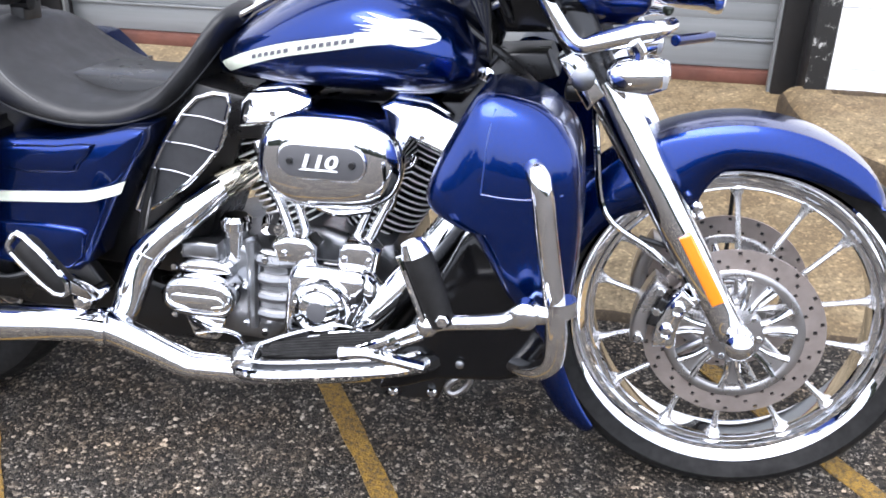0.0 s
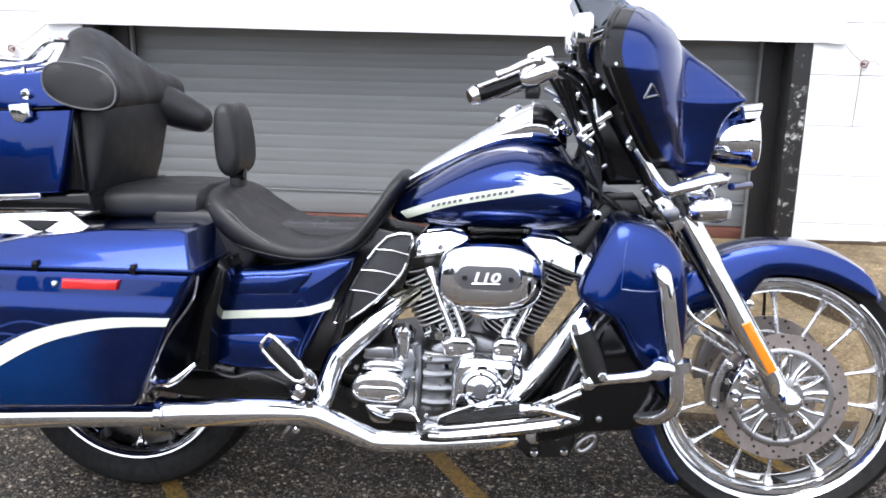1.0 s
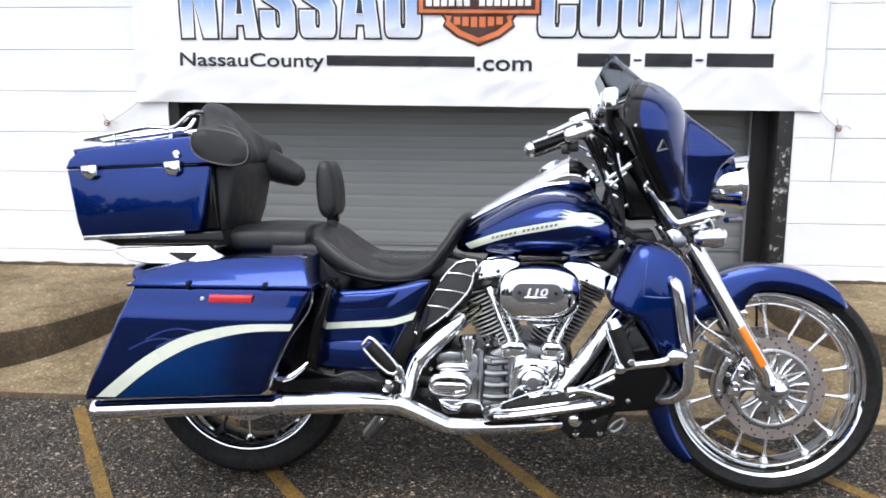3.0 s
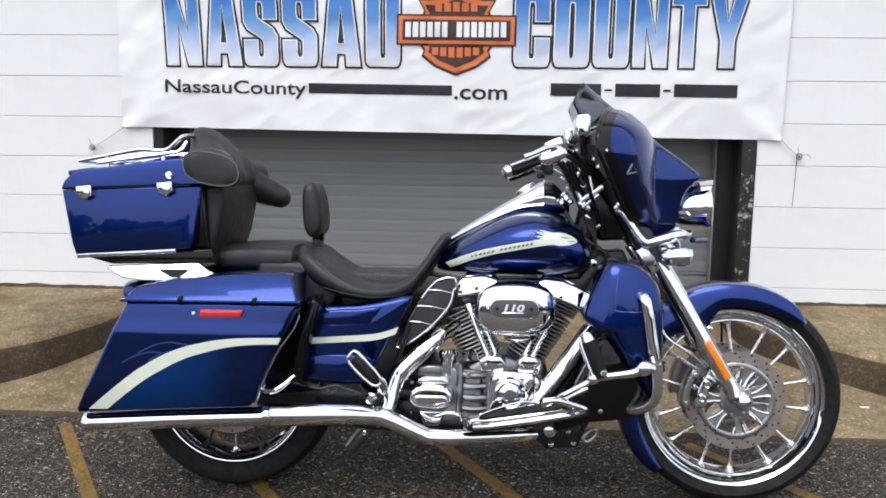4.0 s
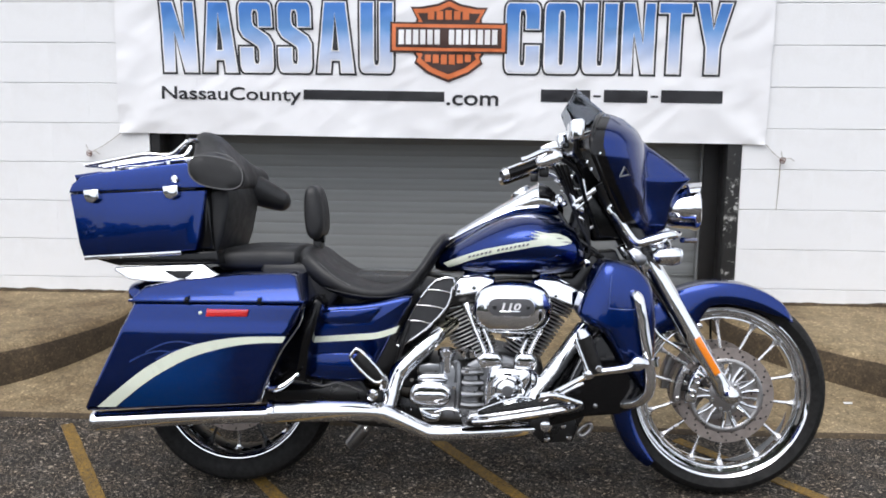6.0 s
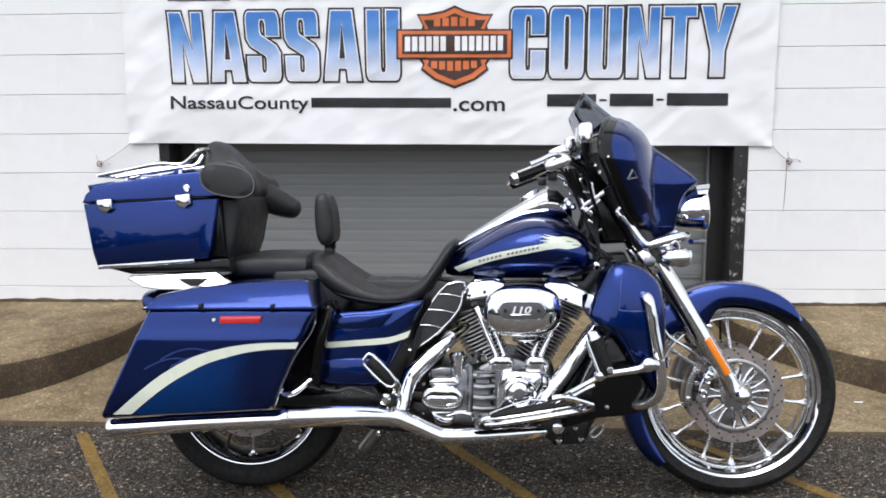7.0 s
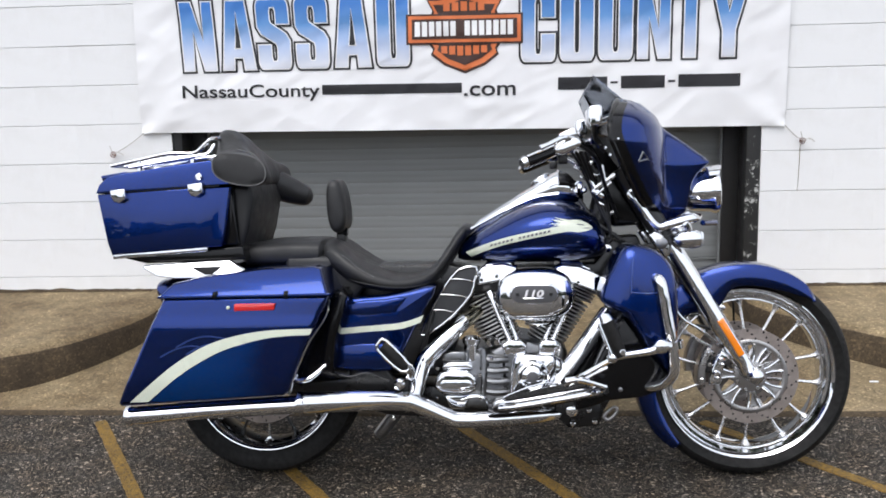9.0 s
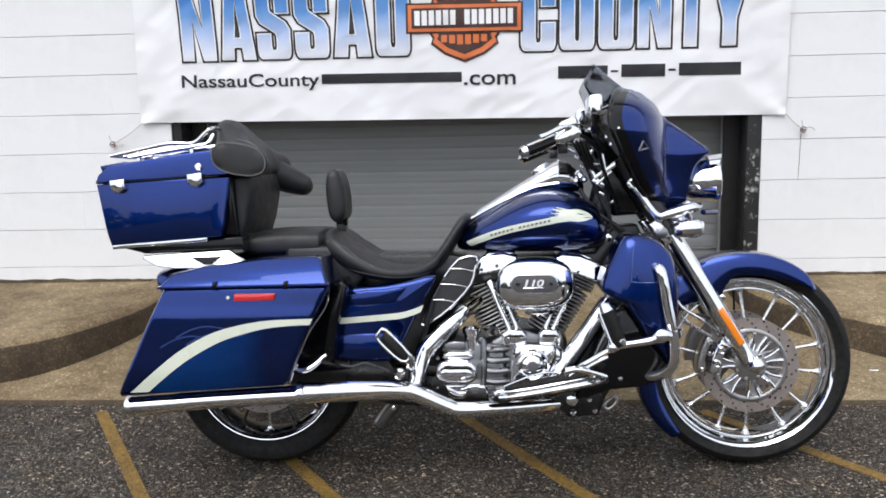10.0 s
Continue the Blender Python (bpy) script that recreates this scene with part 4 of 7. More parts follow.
# Batwing fairing: two side lobes, a soft valley, and a headlight nacelle that juts out between them.
# Rows: height, rear edge, depth of the lobes, half width, roundness; nacelle front, its half width.
FAIR = [(0.862, 1.285, 1.345, 0.09, 2.4, 1.375, 0.070), (0.885, 1.262, 1.362, 0.155, 2.4, 1.403, 0.085), (0.93, 1.225, 1.358, 0.205, 2.3, 1.414, 0.088), (0.975, 1.197, 1.352, 0.25, 2.2, 1.424, 0.088), (1.005, 1.179, 1.350, 0.28, 2.1, 1.440, 0.086),
        (1.032, 1.165, 1.348, 0.301, 2.0, 1.466, 0.080), (1.043, 1.159, 1.347, 0.308, 2.0, 1.480, 0.074), (1.052, 1.155, 1.346, 0.313, 2.0, 1.476, 0.070), (1.085, 1.139, 1.340, 0.329, 2.05, 1.437, 0.062), (1.11, 1.128, 1.336, 0.337, 2.1, 1.404, 0.056),
        (1.14, 1.122, 1.331, 0.331, 2.15, 1.362, 0.048), (1.165, 1.124, 1.323, 0.319, 2.2, 1.328, 0.04), (1.20, 1.135, 1.301, 0.275, 2.3, 1.285, 0.03), (1.236, 1.155, 1.260, 0.20, 2.4, 1.22, 0.03), (1.251, 1.172, 1.219, 0.13, 2.4, 1.18, 0.03)]


def fairing_front(row, y):
    """How far forward the skin of one row reaches at y: lobe and nacelle blended softly."""
    _, back, lobe, w, e, nose, half = row
    y = abs(y)
    a = back + (lobe - back) * max(1 - min(y / w, 1.0) ** e, 0.0) ** (1 / e)
    over = max(y - half, 0.0)
    b = nose - 0.10 * y - 2.6 * (over * over / (over + 0.016))
    soft = 0.020
    h = max(soft - abs(a - b), 0.0) / soft
    return max(a, b, back) + h * h * soft * 0.25 - 0.010 * math.exp(-((y - half - 0.055) / 0.03) ** 2) * min(max((1.2 - row[0]) / 0.06, 0.0), 1.0) * min(max((row[0] - 0.9) / 0.05, 0.0), 1.0)


def fairing_ring(row, n=104):
    ring = []
    for k in range(n + 1):
        y = row[3] * math.sin(-math.pi / 2 + math.pi * k / n)
        ring.append(Vector((row[1] if k in (0, n) else fairing_front(row, y), y, row[0])))
    return ring


def fairing_side(x, z, lift=0.002):
    """The y of the near lobe's skin at (x, z)."""
    row = min(fair_rows, key=lambda one: abs(one[0] - z))
    _, back, lobe, w, e = row[:5]
    t = min(max((x - back) / (lobe - back), 0.0), 0.98)
    return -w * (1 - t ** e) ** (1 / e) - lift


fair_rows = smooth_line5(FAIR, 4)
fairing = part("fairing", loft([fairing_ring(r) for r in fair_rows], cap=False, closed=False), BLUE, bike, "deep blue batwing fairing")
shell(fairing, 0.005)
inner = []
for r in fair_rows:
    z, back, _, w = r[:4]
    inner.append([Vector((back + 0.012 + 0.055 * (1 - t * t), t * (w - 0.004), z)) for t in [-1 + 2 * k / 14 for k in range(15)]])
part("inner_fairing", loft(inner, cap=False, closed=False), PLASTIC, fairing, "black inner fairing")
lip = [Vector((r[1] + 0.006, -r[3], r[0])) for r in fair_rows[::4]]
part("fairing_edge", tube(lip, 0.008, 10), PLASTIC, fairing, "black edge bead")
# Black strip added on the skin to widen the black inner fairing.
rear_strip = []
for r in fair_rows[1:-1]:
    z, back, nose, w, e = r[:5]
    rear_strip.append([Vector((back - 0.002 + 0.045 * k / 5, -w * (1 - max(0.045 * k / 5 / max(nose - back, 0.05), 0.0) ** e) ** (1 / e) - 0.0045, z)) for k in range(6)])
part("fairing_side_cap", loft(rear_strip, cap=False, closed=False), PLASTIC, fairing, "gloss black strip along the fairing rear edge")
for a, b, thick in (((1.233, 1.076), (1.219, 1.046), 0.0034), ((1.219, 1.046), (1.247, 1.053), 0.0028), ((1.233, 1.076), (1.252, 1.050), 0.0018)):
    stroke = [(a[0] + (b[0] - a[0]) * k / 4, a[1] + (b[1] - a[1]) * k / 4) for k in range(5)]
    part("air_vent_rib", tube([(x, fairing_side(x, z), z) for x, z in stroke], thick, 6, smooth=0), ALLOY, fairing)

# Screen, mirror, lamp.
screen_rows = []
for t in [i / 10 for i in range(11)]:
    row = []
    for s in [-1 + 2 * k / 18 for k in range(19)]:
        low = Vector((1.235 - 0.13 * s * s, 0.19 * s, 1.235 - 0.055 * s * s))
        high = Vector((1.105 - 0.04 * s * s, 0.13 * s, 1.345 - 0.075 * s * s))
        row.append(low.lerp(high, t))
    screen_rows.append(row)
screen = shell(part("windscreen", loft(screen_rows, cap=False, closed=False), SMOKE, bike, "short smoked windscreen"), 0.004)
part("screen_trim", tube([screen_rows[0][k] + Vector((0.004, 0, -0.002)) for k in range(0, 19, 2)], 0.005, 8), CHROME, screen)
for side in (-1, 1):
    y = side * 0.30
    mirror = part("mirror", slab([(1.062, 1.160), (1.063, 1.206), (1.069, 1.213), (1.096, 1.217), (1.104, 1.209), (1.104, 1.165), (1.096, 1.156), (1.070, 1.153)], y - 0.06, y + 0.05, 0.008, 4), CHROME, bike, "rectangular chrome mirror housing")
    part("mirror_glass", slab([(1.0595, 1.163), (1.0605, 1.204), (1.063, 1.204), (1.062, 1.163)], y - 0.052, y + 0.042, 0.001, 2), LENS, mirror)
    part("mirror_stem", tube([(1.085, y, 1.160), (1.09, y * 0.95, 1.12), (1.12, y * 0.88, 1.08)], 0.009, 10), BLACK, mirror)
LAMP = (1.500, 0, 0.953)
lamp = part("headlight", lathe([(0.050, -0.10), (0.062, -0.08), (0.067, -0.045), (0.070, -0.012), (0.074, -0.006), (0.076, 0.004), (0.074, 0.012), (0.068, 0.015), (0.064, 0.010)], LAMP, 56, (1, 0, 0.05)), CHROME, bike, "round chrome headlight")
part("lens", lathe([(0.066, 0.010), (0.055, 0.016), (0.03, 0.020), (0.004, 0.021)], LAMP, 36, (1, 0, 0.05)), LENS, lamp)
visor = []
for k in range(19):
    a = radians(-52 + 104 * k / 18)
    reach = 0.020 * math.cos(a * 1.6)
    visor.append([Vector((LAMP[0] + dx, rad * math.sin(a), LAMP[2] + rad * math.cos(a))) for dx, rad in ((-0.030, 0.076), (0.004 + reach, 0.083), (0.004 + reach, 0.0855), (-0.030, 0.079))])
part("visor", loft(visor), CHROME, lamp, "short chrome headlight visor")

# Chrome light bar with turn signals.
for side in (-1, 1):
    s = side
    strut = part("light_bar", tube([(1.215, s * 0.165, 0.945), (1.235, s * 0.175, 0.915), (1.285, s * 0.18, 0.845), (1.325, s * 0.175, 0.846), (1.385, s * 0.17, 0.862), (1.412, s * 0.155, 0.867), (1.435, s * 0.10, 0.870)], [0.016, 0.013, 0.013, 0.016, 0.018, 0.015, 0.011], 14), CHROME, bike, "chrome front light bar")
    part("clamp_bolt", lathe([(0.017, -0.01), (0.019, 0.006), (0.012, 0.012)], (1.215, s * 0.172, 0.945), 18, (0, s, 0)), CHROME, strut)
    part("turn_signal", tube([(1.342, s * 0.172, 0.797), (1.358, s * 0.172, 0.798), (1.405, s * 0.172, 0.801), (1.427, s * 0.172, 0.802)], [0.014, 0.026, 0.031, 0.024], 18, smooth=3), CHROME, strut, "chrome bullet turn signal")
    part("signal_lens", lathe([(0.025, 0), (0.022, 0.008), (0.008, 0.012)], (1.426, s * 0.172, 0.802), 18, (1, 0, 0)), LENS, strut)
    part("signal_stalk", tube([(1.385, s * 0.178, 0.812), (1.388, s * 0.182, 0.835), (1.378, s * 0.185, 0.85)], 0.011, 10), CHROME, strut)
    part("fork_clamp", slab([(1.262, 0.815), (1.295, 0.835), (1.345, 0.765), (1.315, 0.735)], s * 0.128 - 0.045, s * 0.128 + 0.045, 0.012, 3), CHROME, strut)
    part("clamp_disc", lathe([(0.019, 0), (0.019, 0.006), (0.012, 0.010)], (1.305, s * 0.172, 0.788), 18, (0, s, 0)), ALLOY, strut)
part("marker_tip", rod((1.44, -0.138, 0.850), (1.503, -0.035, 0.846), 0.009), BLUE, bike, "small blue lamp tip")

# Handlebar, grips, levers.
part("handlebar", tube([(0.90, -0.43, 1.055), (0.98, -0.39, 1.085), (1.05, -0.30, 1.105), (1.10, -0.16, 1.06), (1.12, 0, 1.02), (1.10, 0.16, 1.06), (1.05, 0.30, 1.105), (0.98, 0.39, 1.085), (0.90, 0.43, 1.055)], 0.0135, 12), CHROME, bike, "chrome handlebar")
for s in (-1, 1):
    grip = part("grip", tube([(0.872, s * 0.44, 1.045), (0.885, s * 0.435, 1.05), (0.95, s * 0.405, 1.075), (0.965, s * 0.398, 1.08)], [0.018, 0.019, 0.019, 0.021], 16, smooth=2), PLASTIC, bike, "black grip with chrome bands")
    part("grip_end", tube([(0.862, s * 0.445, 1.041), (0.874, s * 0.439, 1.046)], [0.015, 0.0205], 16, smooth=0), CHROME, grip)
    part("grip_band", tube([(0.878, s * 0.455, 1.062), (0.958, s * 0.42, 1.094)], 0.0045, 8, smooth=0), CHROME, grip)
    part("grip_band", tube([(0.882, s * 0.447, 1.034), (0.962, s * 0.413, 1.066)], 0.0035, 8, smooth=0), CHROME, grip)
    controls = part("control_housing", slab([(0.955, 1.075), (0.965, 1.10), (1.0, 1.118), (1.03, 1.115), (1.035, 1.09), (0.985, 1.065)], s * 0.39 - 0.035, s * 0.39 + 0.025, 0.012, 3, smooth=2), CHROME, bike, "chrome switch and master cylinder housing")
    part("reservoir", block((0.055, 0.05, 0.03), (1.0, s * 0.375, 1.125), 0.008, turn=Matrix.Rotation(radians(-22), 4, 'Y')), CHROME, controls)
    part("lever", tube([(1.02, s * 0.40, 1.11), (0.985, s * 0.44, 1.115), (0.94, s * 0.475, 1.095), (0.915, s * 0.485, 1.085)], [0.009, 0.008, 0.0065, 0.008], 10), CHROME, controls, "chrome hand lever")
    part("switch_block", block((0.03, 0.03, 0.03), (0.985, s * 0.37, 1.055), 0.005), BLACK, controls)
    part("control_hose", tube([(1.03, s * 0.36, 1.10), (1.09, s * 0.28, 1.06), (1.13, s * 0.17, 0.97), (1.18, s * 0.10, 0.86)], 0.006, 8), BLACK, bike)
part("riser_cover", slab([(1.055, 1.085), (1.09, 1.115), (1.13, 1.10), (1.18, 1.03), (1.23, 0.96), (1.262, 0.845), (1.165, 0.84), (1.144, 0.878), (1.112, 0.935), (1.075, 1.02)], -0.10, 0.10, 0.015, 3), PLASTIC, bike, "black fork and cable cover")
# Polished brackets and fittings between the bars and the fork cover.
for pts, wide in (([(1.010, 1.062), (1.041, 1.046), (1.076, 1.028)], 0.007), ([(1.079, 1.009), (1.088, 0.985), (1.095, 0.968)], 0.008), ([(1.095, 0.965), (1.13, 0.988), (1.162, 1.009)], 0.009),
                  ([(1.123, 1.041), (1.126, 1.02), (1.130, 0.998)], 0.005), ([(1.086, 1.015), (1.105, 1.008), (1.126, 1.014)], 0.004), ([(1.102, 0.945), (1.125, 0.965), (1.150, 0.985)], 0.005)):
    part("bracket_strip", tube([(x, -0.155, z) for x, z in pts], wide * 0.62, 8, flat=1.5), CHROME, bike)
for pts in ([(1.097, 0.955), (1.118, 0.912), (1.135, 0.880)], [(1.133, 0.878), (1.15, 0.884), (1.168, 0.895)]):
    part("cover_edge", tube([(x, -0.112, z) for x, z in pts], 0.006, 8), ALLOY, bike)
for x, z, y, size in ((1.052, 0.978, -0.062, 0.014), (1.068, 0.962, -0.052, 0.012), (1.040, 0.960, -0.064, 0.010), (1.070, 1.115, -0.29, 0.006), (1.119, 1.09, -0.29, 0.006), (1.133, 1.068, -0.29, 0.0065), (1.153, 1.115, -0.334, 0.005), (1.112, 1.01, -0.16, 0.006)):
    part("fitting", lathe([(size, 0), (size, 0.006), (size * 0.7, 0.010), (size * 0.4, 0.007)], (x, y, z), 16), CHROME, bike)
for x, z, w, h in ((1.045, 1.03, 0.03, 0.012), (1.085, 1.045, 0.012, 0.02), (1.06, 1.0, 0.022, 0.008), (1.12, 0.915, 0.02, 0.010)):
    part("bracket_plate", block((w, 0.02, h), (x, -0.125, z), 0.003, turn=Matrix.Rotation(radians(35), 4, 'Y')), CHROME, bike)
for k in range(4):
    part("cable", tube([(1.02 + 0.014 * k, -0.20, 1.085), (1.06 + 0.012 * k, -0.16, 1.02 - 0.01 * k), (1.10 + 0.012 * k, -0.13, 0.93), (1.15, -0.12, 0.83 - 0.01 * k)], 0.005, 8), BLACK, bike)
part("ignition_plate", slab([(1.085, 0.955), (1.12, 0.93), (1.13, 0.945), (1.098, 0.975)], -0.15, -0.10, 0.004, 3), CHROME, bike)
part("clutch_cable", tube([(1.05, -0.11, 0.93), (1.10, -0.12, 0.86), (1.18, -0.11, 0.80), (1.24, -0.08, 0.74)], 0.007, 8), BLACK, bike)
part("neck_plate", slab([(1.125, 0.80), (1.24, 0.81), (1.26, 0.77), (1.18, 0.735), (1.12, 0.75)], -0.07, 0.07, 0.006, 3), BLACK, bike)
part("neck_bolt", lathe([(0.012, 0), (0.012, 0.007), (0.006, 0.01)], (1.143, -0.085, 0.768), 14), CHROME, bike)

# Tank with paint work.
tank_body = Body([(0.645, 0.765, 0.735, 0.035, 2.0), (0.665, 0.795, 0.728, 0.085, 2.2), (0.72, 0.835, 0.726, 0.146, 2.3), (0.80, 0.885, 0.723, 0.188, 2.3), (0.88, 0.922, 0.722, 0.214, 2.3), (0.96, 0.937, 0.722, 0.228, 2.3), (1.04, 0.920, 0.724, 0.230, 2.3), (1.098, 0.888, 0.730, 0.212, 2.2), (1.130, 0.842, 0.745, 0.160, 2.1), (1.145, 0.805, 0.768, 0.070, 2.0)])
tank = part("fuel_tank", tank_body.mesh(44), BLUE, bike, "deep blue fuel tank")
def crest(*pts):
    """Scales the tank's paint work about the sight line, to fit the camera's view."""
    return [(0.834 + (x - 0.834) * 0.976, 0.972 + (z - 0.972) * 0.976) for x, z in pts]


part("tank_stripe", ribbon(crest((0.672, 0.757), (0.735, 0.785), (0.81, 0.810), (0.90, 0.830), (0.985, 0.846)), crest((0.69, 0.742), (0.745, 0.765), (0.82, 0.790), (0.91, 0.810), (0.99, 0.826)), lambda x, z: tank_body.side(x, z, 0.0006)), CREAM, tank, "cream tank stripe")

def on_tank(lift):
    return lambda x, z: tank_body.side(x, z, lift)


part("tank_emblem", ribbon(crest((0.985, 0.853), (1.00, 0.863), (1.02, 0.866), (1.04, 0.866), (1.06, 0.861), (1.078, 0.852), (1.090, 0.841)), crest((0.985, 0.838), (1.0, 0.833), (1.02, 0.828), (1.04, 0.826), (1.055, 0.827), (1.072, 0.830), (1.089, 0.836)), on_tank(0.0012)), CREAM, tank, "pale plain emblem shape")
for i in range(9):
    a, reach = i / 8.0, 0.024 + 0.022 * (i * 5 % 9) / 8
    x, z = 1.004, 0.862 - 0.030 * a
    tip = (x - reach - 0.012, z + 0.012 - 0.022 * a)
    part("emblem_feather", ribbon(crest(tip, (x - reach * 0.5, z + 0.008 - 0.010 * a), (x + 0.012, z + 0.003)), crest(tip, (x - reach * 0.45, z + 0.003 - 0.010 * a), (x + 0.012, z - 0.003)), on_tank(0.0010), 4), CREAM, tank)
part("emblem_notch", ribbon(crest((1.040, 0.8525), (1.052, 0.8515), (1.066, 0.8485)), crest((1.040, 0.8505), (1.052, 0.8485), (1.066, 0.8475)), on_tank(0.0022), 3, 0.0006), INK_GREY, tank)
part("emblem_notch", ribbon(crest((1.058, 0.8395), (1.072, 0.8405), (1.086, 0.8385)), crest((1.058, 0.8385), (1.072, 0.8375), (1.086, 0.8370)), on_tank(0.0022), 3, 0.0006), INK_GREY, tank)


def stripe_mid(x):
    return 0.776 + (x - 0.735) * 0.300 - (x - 0.735) ** 2 * 0.24


for i in range(15):
    if i == 6:
        continue
    x = 0.757 + 0.0134 * i
    part("stripe_bar", ribbon(crest((x + 0.001, stripe_mid(x) + 0.0035), (x + 0.009, stripe_mid(x + 0.009) + 0.0035)), crest((x, stripe_mid(x) - 0.0035), (x + 0.008, stripe_mid(x + 0.009) - 0.0035)), on_tank(0.0022), 2, 0.0008), INK_GREY, tank)
dash_body = Body([(0.668, 0.824, 0.795, 0.030, 2.4), (0.72, 0.870, 0.825, 0.046, 2.6), (0.82, 0.930, 0.87, 0.055, 2.6), (0.89, 0.972, 0.91, 0.060, 2.6), (0.94, 1.004, 0.92, 0.066, 2.5), (0.98, 1.024, 0.922, 0.069, 2.4), (1.015, 1.020, 0.922, 0.066, 2.4), (1.045, 0.992, 0.92, 0.056, 2.3), (1.068, 0.952, 0.915, 0.036, 2.2)])
dash = part("tank_console", dash_body.mesh(32), CHROME, bike, "chrome tank console with a black-fronted dome")
# Black skin over the front half of the console dome.
dome_rows = [(x, top + 0.002, low + 0.03, w + 0.002, e) for x, top, low, w, e in dash_body.rows if 0.985 < x < 1.055]
part("gauge_dome", loft([[Vector((x, w * math.copysign(abs(math.cos(a)) ** (2 / e), math.cos(a)), (top + low) / 2 + (top - low) / 2 * math.copysign(abs(math.sin(a)) ** (2 / e), math.sin(a)))) for a in [2 * math.pi * k / 28 for k in range(28)]] for x, top, low, w, e in dome_rows]), PLASTIC, dash, "black domed front of the console")
part("gauge_ring", tube([(0.984, 0.071 * math.cos(a), 0.978 + 0.050 * math.sin(a)) for a in [math.pi * k / 14 for k in range(15)]], 0.004, 8), CHROME, dash)
part("fuel_cap", lathe([(0.036, -0.02), (0.038, 0.0), (0.034, 0.008), (0.02, 0.011)], (0.925, 0, 0.998), 28, (-0.62, 0, 1)), CHROME, dash)
part("console_trim", tube([(0.69, -0.045, 0.835), (0.80, -0.062, 0.893), (0.90, -0.068, 0.937), (0.985, -0.068, 0.95)], 0.006, 8), CHROME, dash)

# Seat, pads, backrest.
seat_body = Body([(0.195, 0.79, 0.735, 0.12, 2.6), (0.215, 0.808, 0.715, 0.165, 2.8), (0.255, 0.802, 0.682, 0.19, 2.9), (0.30, 0.767, 0.660, 0.205, 3.0), (0.36, 0.728, 0.642, 0.214, 3.0), (0.44, 0.699, 0.634, 0.212, 3.0), (0.52, 0.700, 0.640, 0.19, 2.9), (0.575, 0.728, 0.662, 0.162, 2.7), (0.615, 0.785, 0.705, 0.128, 2.5), (0.645, 0.832, 0.755, 0.105, 2.4), (0.672, 0.855, 0.80, 0.085, 2.2), (0.692, 0.850, 0.82, 0.05, 2.0)])
seat = part("rider_seat", seat_body.mesh(40), LEATHER, bike, "scooped black leather rider seat")
part("seat_stitching", tube([(x, seat_body.side(x, z, 0.0006), z) for x, z in ((0.225, 0.775), (0.28, 0.76), (0.33, 0.722), (0.385, 0.692))], 0.0014, 6), THREAD, seat)
part("seat_welt", tube([(x, seat_body.side(x, z, 0.001), z) for x, z in ((0.24, 0.70), (0.30, 0.683), (0.37, 0.668), (0.45, 0.657), (0.53, 0.660), (0.585, 0.682), (0.625, 0.73), (0.66, 0.785))], 0.0024, 8), LEATHER, seat, "raised black welt along the seat edge")
pillion_body = Body([(-0.075, 0.78, 0.735, 0.12, 3.0), (-0.05, 0.80, 0.725, 0.165, 3.4), (0.02, 0.812, 0.722, 0.175, 3.6), (0.12, 0.814, 0.722, 0.175, 3.6), (0.195, 0.812, 0.722, 0.172, 3.4), (0.212, 0.80, 0.73, 0.15, 3.0)])
part("passenger_seat", pillion_body.mesh(36), LEATHER, bike, "flat black leather passenger seat")
rest = part("rider_backrest", cushion([(0.213, 0.86), (0.205, 0.93), (0.208, 0.988), (0.222, 1.009), (0.246, 1.004), (0.263, 0.955), (0.271, 0.875), (0.258, 0.838), (0.232, 0.832)], -0.085, 0.085, 0.026, dome=0.004), LEATHER, bike, "small padded black backrest")
part("backrest_post", block((0.03, 0.06, 0.09), (0.244, 0, 0.812), 0.006), BLACK, rest)
part("backrest_foot", tube([(0.232, -0.02, 0.832), (0.268, -0.02, 0.832)], 0.014, 10, smooth=0), PLASTIC, rest)

# Tour trunk.
def tapered(bm, z0, under, over):
    """Draws both flanks in below and above the height z0."""
    for v in bm.verts:
        if abs(v.co.y) > 0.15:
            v.co.y -= math.copysign(under * max(z0 - v.co.z, 0.0) + over * max(v.co.z - z0, 0.0), v.co.y)
    return bm


def rounded_front(bm, x0, deep):
    """Cuts a box across and draws its flanks in towards the front, as a rounded corner."""
    for k in range(6):
        bmesh.ops.bisect_plane(bm, geom=list(bm.verts) + list(bm.edges) + list(bm.faces), plane_co=(x0 + 0.008 * k, 0, 0), plane_no=(1, 0, 0.12))
    for v in bm.verts:
        over = v.co.x - x0 + 0.12 * (v.co.z - 0.98)
        if abs(v.co.y) > 0.15 and over > 0:
            v.co.y -= math.copysign(deep * (over / 0.04) ** 2, v.co.y)
    return bm


trunk = part("trunk", rounded_front(tapered(slab([(-0.504, 0.972), (-0.476, 0.815), (-0.463, 0.775), (-0.100, 0.800), (-0.088, 0.84), (-0.072, 0.994)], -0.265, 0.265, 0.005, 3), 0.98, 0.015, 0.0), -0.108, 0.05), BLUE, bike, "deep blue hard tail trunk")
lid = part("trunk_lid", rounded_front(tapered(slab([(-0.507, 0.976), (-0.497, 1.003), (-0.470, 1.028), (-0.40, 1.042), (-0.245, 1.064), (-0.135, 1.076), (-0.106, 1.060), (-0.085, 1.02), (-0.070, 0.998)], -0.2665, 0.2665, 0.004, 3), 0.99, 0.0, 0.16), -0.100, 0.05), BLUE, trunk)
